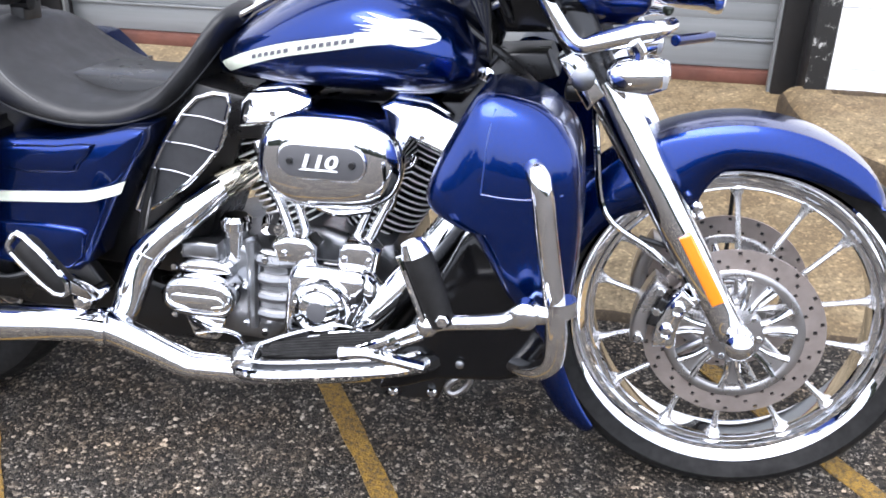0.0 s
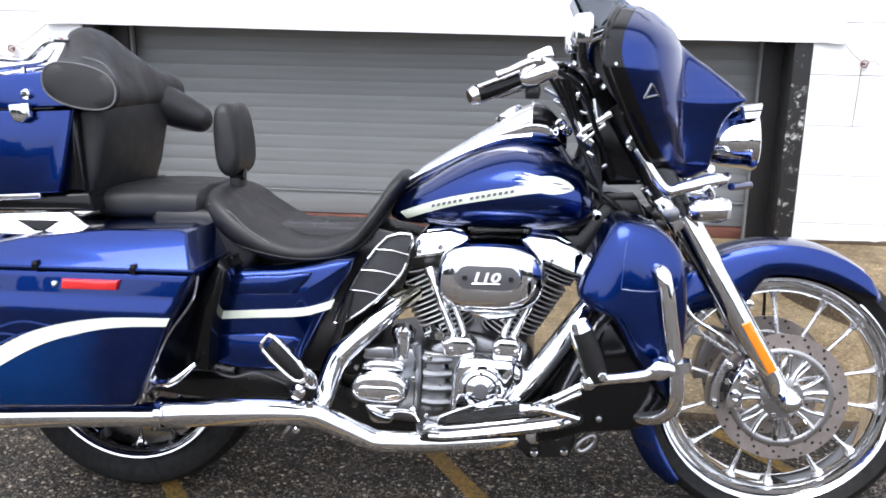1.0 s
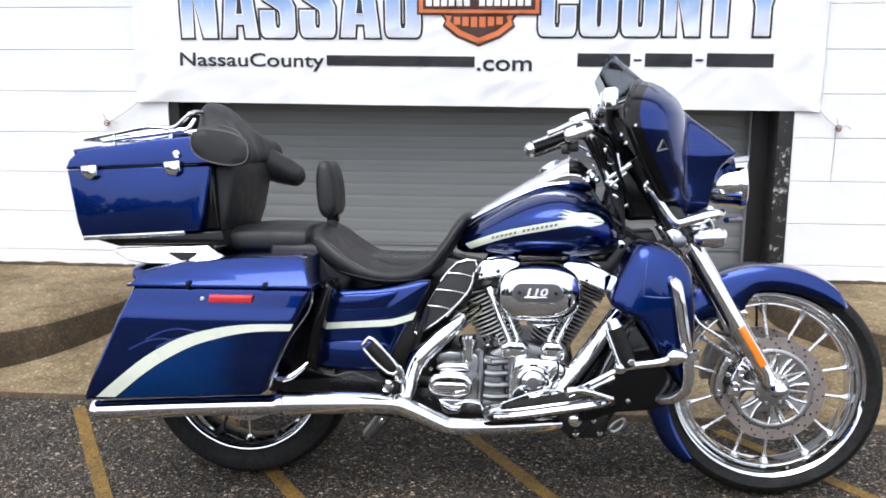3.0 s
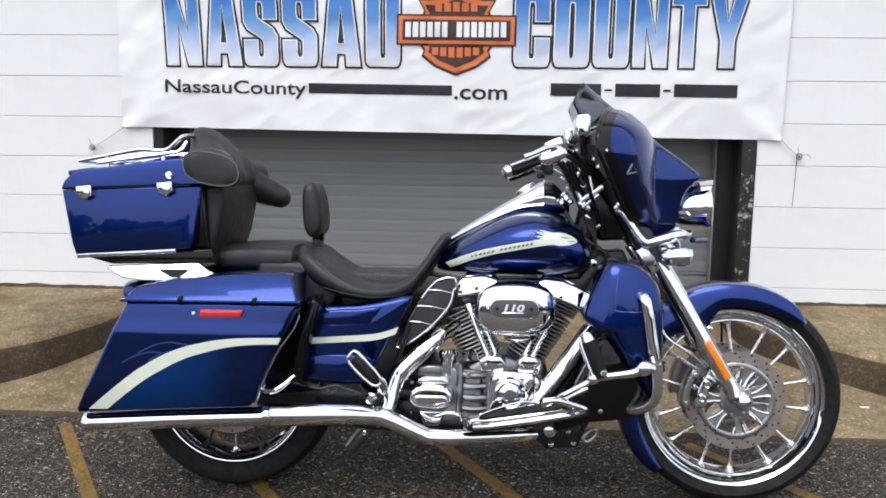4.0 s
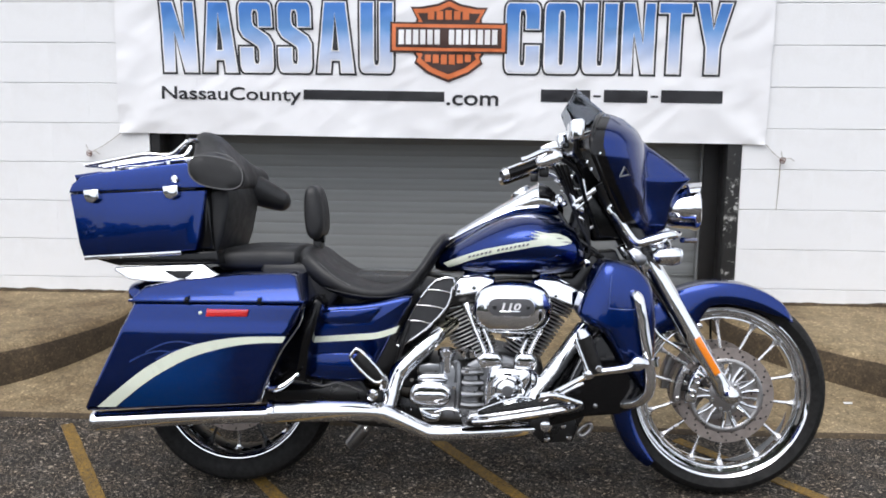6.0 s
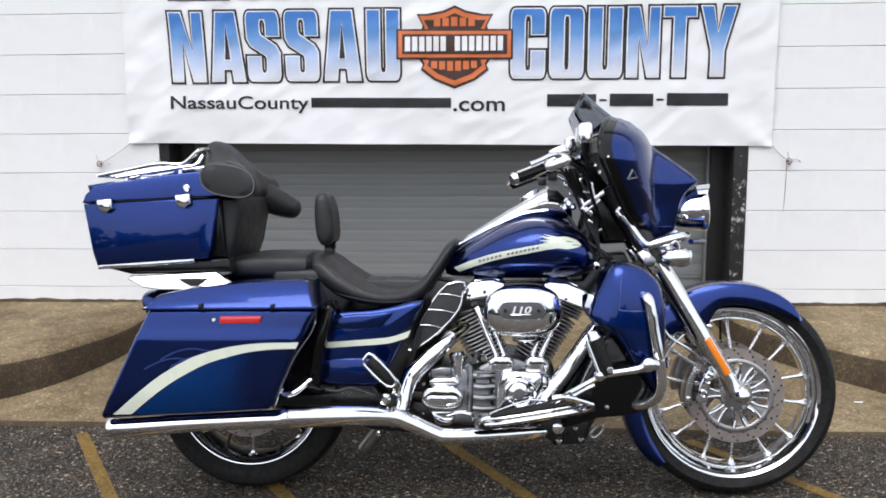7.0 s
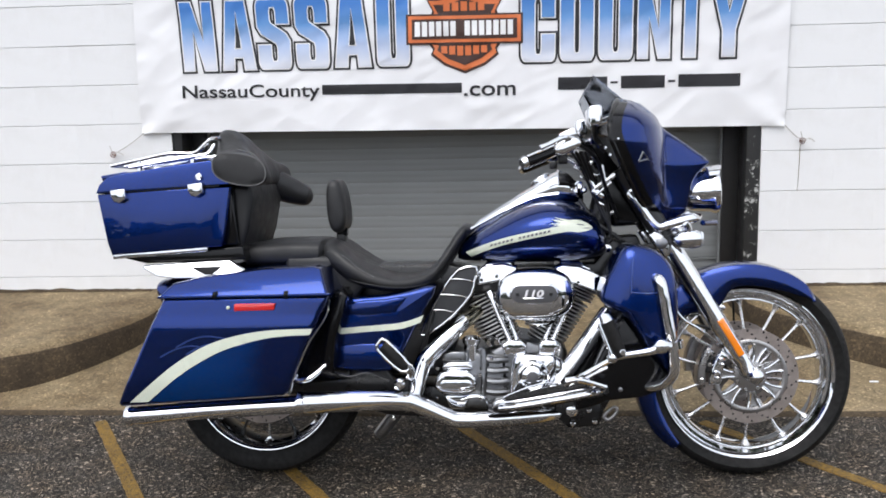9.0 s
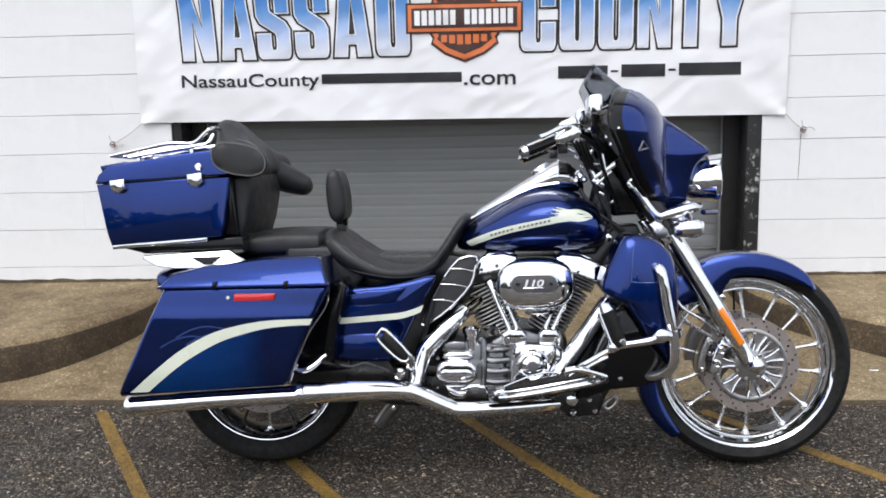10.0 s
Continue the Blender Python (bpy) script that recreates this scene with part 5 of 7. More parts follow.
part("lid_spoiler", slab([(-0.526, 1.034), (-0.520, 1.016), (-0.42, 1.030), (-0.415, 1.040), (-0.44, 1.047)], -0.185, 0.185, 0.006, 3), BLUE, trunk)
part("lid_seam", slab([(-0.502, 0.9735), (-0.502, 0.9775), (-0.102, 0.9955), (-0.102, 0.9915)], -0.2615, 0.2615, 0.001, 2), PLASTIC, trunk)
part("trunk_trim", slab([(-0.462, 0.762), (-0.462, 0.779), (-0.148, 0.801), (-0.147, 0.784)], -0.258, -0.236, 0.004, 3), CHROME, trunk, "bright lower trim strip")
part("trunk_base", slab([(-0.452, 0.768), (-0.36, 0.745), (-0.03, 0.755), (-0.04, 0.80)], -0.235, 0.235, 0.008, 3), PLASTIC, trunk)
part("trunk_front_pad", slab([(-0.115, 0.80), (-0.108, 1.0), (-0.07, 1.0), (-0.055, 0.80)], -0.225, 0.225, 0.012, 3), PLASTIC, trunk)
for x, z in ((-0.43, 0.972), (-0.176, 0.987)):
    latch = part("latch", slab([(x - 0.024, z + 0.014), (x + 0.026, z + 0.018), (x + 0.026, z - 0.014), (x + 0.008, z - 0.028), (x - 0.012, z - 0.024), (x - 0.022, z - 0.008)], -0.284, -0.262, 0.006, 3), CHROME, trunk, "chrome latch")
part("lock", lathe([(0.011, -0.01), (0.011, 0.007), (0.007, 0.010)], (-0.166, -0.260, 1.024), 18), CHROME, trunk)
rack = part("luggage_rack", tube([(-0.485, -0.19, 1.066), (-0.38, -0.19, 1.086), (-0.285, -0.19, 1.104), (-0.205, -0.19, 1.103), (-0.165, -0.19, 1.132), (-0.145, -0.17, 1.15), (-0.14, 0, 1.152), (-0.145, 0.17, 1.15), (-0.165, 0.19, 1.132), (-0.205, 0.19, 1.103), (-0.285, 0.19, 1.104), (-0.38, 0.19, 1.086), (-0.485, 0.19, 1.066)], 0.007, 10), CHROME, bike, "chrome luggage rack")
for y in (-0.08, 0.08):
    part("rack_bar", tube([(-0.485, y, 1.066), (-0.38, y, 1.086), (-0.21, y, 1.103)], 0.005, 8), CHROME, rack)
part("rack_bar", tube([(-0.42, -0.2, 1.06), (-0.30, -0.2, 1.078), (-0.20, -0.2, 1.092), (-0.155, -0.2, 1.10), (-0.14, -0.18, 1.13)], 0.006, 8), CHROME, rack)
part("rack_cross", tube([(-0.485, -0.19, 1.066), (-0.485, 0.19, 1.066)], 0.006, 8, smooth=0), CHROME, rack)
for x, z in ((-0.39, 1.05), (-0.21, 1.07)):
    for y in (-0.19, 0.19):
        part("rack_post", tube([(x, y, z - 0.012), (x, y, z + 0.035)], [0.008, 0.006], 8, smooth=0), CHROME, rack)
    part("rack_plate", block((0.05, 0.1, 0.006), (x + 0.06, -0.1, z + 0.016), 0.002), CHROME, rack)

# Passenger backrest that wraps round the front of the trunk.
part("back_cushion", slab([(-0.10, 0.79), (-0.12, 0.99), (-0.02, 1.0), (-0.012, 0.95), (-0.03, 0.85), (-0.05, 0.79)], -0.20, 0.20, 0.02, 4), LEATHER, bike, "upright black leather back cushion")


def wrap_ring(y, row, n=28, shrink=1.0):
    cx, cz, hx, hz, lean = row
    ring = []
    for k in range(n):
        a = 2 * math.pi * k / n
        c, s = math.cos(a), math.sin(a)
        dx, dz = hx * shrink * math.copysign(abs(c) ** 0.8, c), hz * shrink * math.copysign(abs(s) ** 0.8, s)
        ring.append(Vector((cx + dx - lean * dz, y, cz + dz - 0.16 * dx)))
    return ring


WRAP = [(0.0, (-0.09, 1.09, 0.055, 0.098, 0.45)), (0.07, (-0.086, 1.084, 0.056, 0.092, 0.44)), (0.12, (-0.075, 1.07, 0.062, 0.076, 0.38)), (0.17, (-0.062, 1.056, 0.072, 0.063, 0.26)), (0.21, (-0.048, 1.048, 0.080, 0.056, 0.12)), (0.25, (-0.034, 1.045, 0.088, 0.053, 0.02)), (0.27, (-0.030, 1.045, 0.090, 0.051, 0.0))]
wrap_rows = [(-y, r) for y, r in WRAP[:0:-1]] + WRAP
fine = smooth_line5([(y, *r) for y, r in wrap_rows], 4)
rings = [wrap_ring(v[0], (v[1] - 0.16 * max(v[0] - 0.04, 0.0), *v[2:]), shrink=1.0 if v[0] < 0.15 else 1.0 - 1.6 * (v[0] - 0.15)) for v in fine]
for end in (-1, 1):
    last = WRAP[-1][1]
    if end > 0:
        last = (last[0] - 0.037, *last[1:])
    edge = [wrap_ring(end * (0.27 + d), last, shrink=f if end < 0 else f * 0.80) for d, f in ((0.006, 0.985), (0.011, 0.95), (0.014, 0.90), (0.016, 0.6), (0.0165, 0.2))]
    rings = edge[::-1] + rings if end < 0 else rings + edge
wrap = part("passenger_backrest", loft(rings), LEATHER, bike, "curved black leather passenger backrest with side wings")
part("piping", tube([Vector((p.x, p.y - 0.001, p.z)) for p in wrap_ring(-0.281, WRAP[-1][1], 16, 0.955)], 0.0022, 6, closed=True, smooth=2), THREAD, wrap, "thin grey piping")
part("backrest_seam", tube([(-0.055, -0.205, 1.112), (0.0, -0.215, 1.095), (0.028, -0.222, 1.06), (0.03, -0.222, 1.02)], 0.002, 6), THREAD, wrap)
part("armrest", tube([(-0.06, 0.19, 1.015), (0.0, 0.225, 0.982), (0.045, 0.24, 0.963), (0.075, 0.245, 0.952), (0.090, 0.245, 0.948)], [0.055, 0.050, 0.042, 0.033, 0.012], 18), LEATHER, wrap, "padded black armrest")

# Saddlebags.
def crowned(bm, planes, limit, rise):
    """Cuts a side into level strips and bows it in above and below."""
    for z in planes:
        bmesh.ops.bisect_plane(bm, geom=list(bm.verts) + list(bm.edges) + list(bm.faces), plane_co=(0, 0, z), plane_no=(0, 0, 1))
    for v in bm.verts:
        if abs(v.co.y) > limit:
            v.co.y -= math.copysign(rise(v.co.z), v.co.y)
    return bm


def bag_rise(z):
    if z > 0.585:
        return 0.006 + 0.10 * (z - 0.585)
    return 0.006 * max(z - 0.57, 0.0) / 0.015 + 0.05 * (0.57 - min(z, 0.57)) + 0.55 * max(0.40 - z, 0.0) ** 1.5


for s in (-1, 1):
    def band(y0, y1):
        return (y0, y1) if s < 0 else (-y1, -y0)
    bag = part("saddlebag", crowned(slab([(-0.238, 0.654), (-0.400, 0.322), (-0.394, 0.309), (0.126, 0.346), (0.140, 0.36), (0.212, 0.53), (0.276, 0.655)], *band(-0.43, -0.16), 0.016, 5), [0.34 + 0.0155 * k for k in range(21)], 0.4, bag_rise), BLUE, bike, "long swept deep blue saddlebag")
    lid_mesh = slab([(-0.248, 0.656), (-0.215, 0.694), (-0.13, 0.712), (0.06, 0.735), (0.22, 0.739), (0.24, 0.732), (0.272, 0.66)], *band(-0.424, -0.15), 0.006, 4)
    for v in lid_mesh.verts:
        if abs(v.co.y) > 0.3:
            v.co.y -= s * 0.95 * max(v.co.z - 0.662, 0.0)
    part("bag_lid", lid_mesh, BLUE, bag, "saddlebag lid")
    part("lid_bead", slab([(-0.254, 0.650), (-0.254, 0.658), (0.280, 0.664), (0.280, 0.655)], *band(-0.426, -0.15), 0.003, 2), BLUE, bag)
    if s > 0:
        continue

    def flank(x, z):
        return -0.4305 + bag_rise(z)
    part("bag_stripe", ribbon([(-0.358, 0.326), (-0.265, 0.404), (-0.193, 0.458), (-0.104, 0.507), (-0.016, 0.535), (0.089, 0.552), (0.226, 0.557)], [(-0.300, 0.328), (-0.212, 0.399), (-0.14, 0.447), (-0.052, 0.491), (0.054, 0.522), (0.135, 0.534), (0.217, 0.538)], flank), CREAM, bag, "cream sweep stripe")
    part("bag_panel", ribbon([(-0.293, 0.332), (-0.212, 0.397), (-0.14, 0.445), (-0.052, 0.489), (0.054, 0.520), (0.196, 0.535)], [(-0.27, 0.328), (-0.15, 0.336), (-0.06, 0.342), (0.03, 0.349), (0.09, 0.354), (0.126, 0.362)], flank, 8, 0.0007), BLUE_LIGHT, bag, "brighter blue lower panel")
    part("bag_reflector", slab([(-0.016, 0.612), (-0.012, 0.634), (0.114, 0.635), (0.108, 0.614)], -0.432, -0.40, 0.003, 2), RED, bag, "red side reflector")
    part("bag_marker", lathe([(0.0055, -0.02), (0.0055, 0.002), (0.003, 0.004)], (-0.034, -0.424, 0.622), 16), CREAM, bag)
    for x in (-0.075, 0.145):
        part("bag_clip", slab([(x - 0.007, 0.650), (x - 0.005, 0.670), (x + 0.007, 0.672), (x + 0.007, 0.650)], -0.431, -0.40, 0.003, 2), PLASTIC, bag)
    for k, (dx, dz) in enumerate(((0.0, 0.0), (0.03, -0.022), (-0.05, -0.03))):
        line = [(-0.20 + dx, 0.50 + dz), (-0.15 + dx, 0.525 + dz), (-0.10 + dx, 0.535 + dz), (-0.03 + dx, 0.528 + dz), (0.02 + dx, 0.545 + dz * 0.4)]
        part("pinstripe", ribbon([(x, z + 0.0035 * (1 - i / 5)) for i, (x, z) in enumerate(line)], [(x, z - 0.002) for x, z in line], flank, 6, 0.0008), FAINT, bag, "faint pale blue flame pinstripe")
    part("bag_front_trim", tube([(0.142, -0.40, 0.352), (0.165, -0.40, 0.42), (0.205, -0.385, 0.51), (0.255, -0.375, 0.585), (0.268, -0.37, 0.64)], 0.004, 8), CHROME, bag)
part("bag_guard_rail", tube([(0.175, -0.33, 0.46), (0.152, -0.345, 0.405), (0.160, -0.35, 0.384), (0.20, -0.35, 0.392), (0.245, -0.335, 0.43)], [0.004, 0.007, 0.009, 0.009, 0.005], 10), CHROME, bike, "curved chrome bag guard")
part("tail_fender", Body([(-0.395, 0.664, 0.640, 0.06, 2.4), (-0.38, 0.676, 0.610, 0.10, 2.6), (-0.33, 0.688, 0.50, 0.13, 3.0), (-0.22, 0.70, 0.38, 0.15, 3.2), (-0.1, 0.735, 0.42, 0.16, 3.2), (0.08, 0.735, 0.46, 0.16, 3.2), (0.16, 0.70, 0.42, 0.15, 3.2), (0.24, 0.62, 0.36, 0.14, 3.0)]).mesh(28), BLUE, bike, "deep blue rear fender")
part("seat_skirt", slab([(0.08, 0.72), (0.09, 0.76), (0.23, 0.76), (0.33, 0.70), (0.345, 0.655), (0.30, 0.60), (0.20, 0.60)], -0.178, 0.178, 0.02, 4), LEATHER, bike, "black padded skirt under the seats")
bracket = part("trunk_bracket", sheared(slab([(-0.362, 0.733), (-0.355, 0.743), (-0.075, 0.757), (-0.022, 0.724), (-0.030, 0.708), (-0.165, 0.699), (-0.25, 0.699), (-0.31, 0.706)], -0.262, -0.240, 0.006, 3), 0.757, 0.3), CHROME, bike, "chrome trunk mounting bracket")
slot = slab([(-0.201, 0.735), (-0.096, 0.737), (-0.130, 0.712), (-0.152, 0.711)], -0.2645, -0.260, 0.001, 2)
part("bracket_slot", sheared(slot, 0.757, 0.3), PLASTIC, bracket)

# Side cover.
cover_body = slab([(0.232, 0.50), (0.245, 0.60), (0.275, 0.622), (0.42, 0.634), (0.50, 0.648), (0.585, 0.664), (0.555, 0.60), (0.515, 0.53), (0.47, 0.44), (0.43, 0.385), (0.27, 0.388), (0.24, 0.42)], -0.225, -0.12, 0.018, 4, smooth=2, bulge=0.004)
side_cover = part("side_cover", cover_body, BLUE, bike, "deep blue side cover")
part("cover_stripe", ribbon([(0.255, 0.528), (0.36, 0.536), (0.462, 0.545), (0.51, 0.557), (0.545, 0.570)], [(0.253, 0.509), (0.36, 0.517), (0.461, 0.525), (0.505, 0.536), (0.535, 0.547)], lambda x, z: -0.2305), CREAM, side_cover, "cream stripe")
part("cover_ledge", slab([(0.29, 0.572), (0.30, 0.612), (0.42, 0.622), (0.49, 0.63), (0.46, 0.59), (0.44, 0.575)], -0.236, -0.215, 0.008, 3, smooth=2), BLUE, side_cover)
part("cover_panel", slab([(0.262, 0.40), (0.258, 0.46), (0.30, 0.478), (0.45, 0.475), (0.455, 0.45), (0.425, 0.395)], -0.234, -0.215, 0.006, 3, smooth=2), BLUE, side_cover)
part("frame_spine", slab([(0.20, 0.42), (0.20, 0.72), (0.62, 0.72), (0.72, 0.70), (1.10, 0.72), (1.16, 0.80), (1.20, 0.78), (1.14, 0.66), (0.70, 0.62), (0.60, 0.34), (0.30, 0.36)], -0.09, 0.09, 0.01, 2), BLACK, bike, "black frame and battery box")
# Stands for the lower frame; one solid slab, added to block light there too.
part("lower_frame", slab([(0.30, 0.24), (0.34, 0.36), (0.60, 0.30), (1.10, 0.28), (1.16, 0.28), (1.12, 0.21), (1.04, 0.195), (0.55, 0.20), (0.40, 0.21)], -0.085, 0.085, 0.012, 2), BLACK, bike, "black lower frame slab that also blocks light")
part("swingarm", slab([(-0.08, 0.31), (-0.08, 0.36), (0.40, 0.40), (0.45, 0.33), (0.40, 0.27)], -0.16, -0.125, 0.01, 3), BLACK, bike)

# Black slab added to close and darken the gap ahead of the bag.
part("bag_support", slab([(0.10, 0.34), (0.16, 0.50), (0.24, 0.66), (0.30, 0.66), (0.30, 0.36)], -0.22, -0.17, 0.008, 2), PLASTIC, bike, "black filler that darkens the gap by the bag")

# Frame deflector beside the seat.
loop = [(0.713, 0.719), (0.709, 0.680), (0.695, 0.630), (0.633, 0.560), (0.565, 0.509), (0.531, 0.502), (0.560, 0.566), (0.585, 0.615), (0.613, 0.659), (0.658, 0.712)]
deflector = part("heat_deflector", slab(loop, -0.185, -0.170, 0.003, 3, smooth=1), MESH_GREY, bike, "dark grey heat deflector framed in chrome")
part("deflector_frame", tube([(x, -0.187, z) for x, z in loop], 0.0044, 8, closed=True, smooth=2), CHROME, deflector)
for a, b in (((0.572, 0.582), (0.645, 0.572)), ((0.597, 0.632), (0.690, 0.620)), ((0.632, 0.682), (0.708, 0.672))):
    part("deflector_bar", tube([(a[0], -0.191, a[1]), ((a[0] + b[0]) / 2, -0.193, (a[1] + b[1]) / 2 + 0.004), (b[0], -0.191, b[1])], 0.0014, 8), CHROME, deflector)

fit_in(deflector, 1.006, (-0.0050, 0.0196, -0.0058))

# Rear wheel.
def wheel_lip(side):
    """A rolled lip whose inner cone faces the axle."""
    return lathe([(0.250, side * 0.076), (0.250, side * 0.082), (0.247, side * 0.085), (0.243, side * 0.084), (0.234, side * 0.076), (0.233, side * 0.072), (0.243, side * 0.070)], (RX, 0, RZ), 96, closed=True)


def rim_band(a0, a1, n=8):
    """One bright stretch of the inner rim edge between two spoke feet."""
    rings = []
    for k in range(n + 1):
        a = radians(a0 + (a1 - a0) * k / n)
        rings.append([Vector((RX + rad * math.cos(a), y, RZ + rad * math.sin(a))) for rad, y in ((0.2275, -0.062), (0.2205, -0.052), (0.2235, -0.049), (0.2305, -0.059))])
    return loft(rings)


rear = part("rear_wheel", wheel_lip(-1), CHROME, bike, "black rear wheel with chrome lip, half hidden by the saddlebag")
part("far_lip", wheel_lip(1), CHROME, rear)
part("barrel", lathe([(0.240, -0.074), (0.232, -0.070), (0.229, -0.050), (0.222, -0.02), (0.222, 0.02), (0.229, 0.05), (0.232, 0.070), (0.240, 0.074)], (RX, 0, RZ), 96, closed=True), BLACK, rear, "gloss black wheel barrel")
part("tyre", make_tyre((RX, 0, RZ), 0.335, 0.243, 0.09), RUBBER, rear, "wide black rear tyre")
part("hub", lathe([(0.05, 0.09), (0.055, 0.06), (0.04, 0.0), (0.055, -0.06), (0.05, -0.09)], (RX, 0, RZ), 32), CHROME, rear)
for i in range(14):
    mid = 90 - i * 360 / 14
    a = radians(mid)
    part("spoke", make_spoke(a + radians(7 if i % 2 else -7), a, 0.04, 0.226, (RX, 0, RZ), -0.055), CHROME if i % 2 else BLACK, rear)
    part("rim_edge", rim_band(mid + 4, mid + 360 / 14 - 4), CHROME, rear)
    part("rim_bolt", bolt_head((RX + 0.226 * math.cos(a), -0.060, RZ + 0.226 * math.sin(a)), 0.005), BLACK, rear)
part("rear_disc", make_rotor((RX, 0, RZ), 0.105, 0.147, -0.105, 0.005), ROTOR, rear, "drilled steel brake disc")

# Exhaust.
pipe = part("exhaust_pipe", tube([(1.04, -0.14, 0.240), (0.98, -0.18, 0.240), (0.80, -0.225, 0.235), (0.660, -0.232, 0.230), (0.619, -0.234, 0.240), (0.552, -0.24, 0.271), (0.495, -0.245, 0.294), (0.438, -0.255, 0.299), (0.30, -0.285, 0.303), (0.165, -0.33, 0.306)], [0.023, 0.024, 0.025, 0.025, 0.026, 0.028, 0.030, 0.030, 0.031, 0.031], 20), CHROME, bike, "chrome lower exhaust pipe")
part("heat_shield", tube([(0.49, -0.247, 0.296), (0.40, -0.267, 0.302), (0.17, -0.332, 0.308)], [0.0315, 0.033, 0.034], 20, smooth=3), CHROME, pipe)
muffler = part("muffler", tube([(0.175, -0.332, 0.306), (0.15, -0.332, 0.303), (0.05, -0.334, 0.298), (-0.15, -0.338, 0.286), (-0.31, -0.342, 0.274), (-0.36, -0.343, 0.271), (-0.385, -0.344, 0.269)], [0.028, 0.0285, 0.029, 0.029, 0.029, 0.0285, 0.027], 24), CHROME, bike, "long chrome muffler")
part("muffler_tip", lathe([(0.029, -0.01), (0.031, 0.0), (0.029, 0.012), (0.022, 0.014), (0.02, -0.03)], (-0.385, -0.344, 0.269), 24, (-1, 0, -0.06)), CHROME, muffler)
part("muffler_seam", tube([(-0.31, -0.341, 0.274), (-0.316, -0.341, 0.2735)], 0.0302, 24, smooth=0), CHROME, muffler)
for k in range(2):
    x = 0.17 if k else 0.495
    part("pipe_clamp", tube([(x, -0.333 if k else -0.246, 0.309 if k else 0.295), (x - 0.014, -0.333 if k else -0.249, 0.308 if k else 0.296)], 0.0365, 20, smooth=0), CHROME, pipe)
header = part("rear_header", tube([(0.705, -0.16, 0.565), (0.67, -0.20, 0.545), (0.62, -0.235, 0.50), (0.572, -0.255, 0.455), (0.545, -0.265, 0.42), (0.528, -0.28, 0.37), (0.515, -0.30, 0.325), (0.49, -0.32, 0.305)], [0.022, 0.027, 0.029, 0.029, 0.029, 0.028, 0.027, 0.025], 18), CHROME, bike, "chrome rear header with heat shield")
part("header_end", tube([(0.718, -0.15, 0.576), (0.695, -0.172, 0.562), (0.668, -0.202, 0.546)], [0.024, 0.026, 0.0285], 16, smooth=2), CHROME_HOT, header, "heat-yellowed header end")
part("shield_clamp", tube([(0.555, -0.262, 0.437), (0.548, -0.264, 0.425)], 0.031, 16, smooth=0), CHROME, header)
fit_in(header, 1.030, (-0.0250, 0.0980, -0.0292))
# Plain slanting tube that stops short of the ground.
part("side_stand", tube([(0.475, 0.09, 0.255), (0.425, 0.10, 0.197), (0.362, 0.115, 0.118), (0.338, 0.12, 0.090)], [0.024, 0.024, 0.024, 0.021], 14), CARRIER, bike, "slanting metal tube under the bike")

# Engine: crankcase, two finned cylinders in a V, rocker boxes, covers.
engine = part("engine_case", slab([(0.74, 0.24), (0.73, 0.40), (0.80, 0.46), (0.86, 0.475), (0.93, 0.455), (0.99, 0.455), (1.01, 0.40), (0.985, 0.30), (0.93, 0.245)], -0.112, 0.165, 0.02, 4, smooth=2), ALLOY, bike, "cast aluminium engine case")


def barrel_ring(base, axis, h, r):
    u, v = Vector((0, 1, 0)), axis.cross(Vector((0, 1, 0))).normalized()
    out = []
    for k in range(28):
        a = 2 * math.pi * k / 28
        c, s = math.cos(a), math.sin(a)
        out.append(base + axis * h + u * r * math.copysign(abs(c) ** 0.92, c) + v * r * 0.98 * math.copysign(abs(s) ** 0.92, s))
    return out


def make_barrel(name, base, top, r0, r1, fins, label):
    """A black barrel that carries square-rounded fins with machined edges."""
    base, top = Vector(base), Vector(top)
    axis, length = (top - base).normalized(), (top - base).length
    core = part(name, loft([barrel_ring(base, axis, 0, r0 * 0.74), barrel_ring(base, axis, length, r1 * 0.74)]), BLACK, bike, label)
    for i in range(fins):
        h = length * (i + 0.5) / fins
        r = r0 + (r1 - r0) * i / (fins - 1)
        t = length / fins * 0.17
        bm = loft([barrel_ring(base, axis, q, w) for q, w in ((h - t, r * 0.72), (h - t, r - 0.002), (h - t * 0.6, r), (h + t * 0.6, r), (h + t, r - 0.002), (h + t, r * 0.72))])
        bm.faces.ensure_lookup_table()
        for f in bm.faces[28:28 * 4]:
            f.material_index = 1
        part("fin", bm, (BLACK, FIN_EDGE), core)
    return core


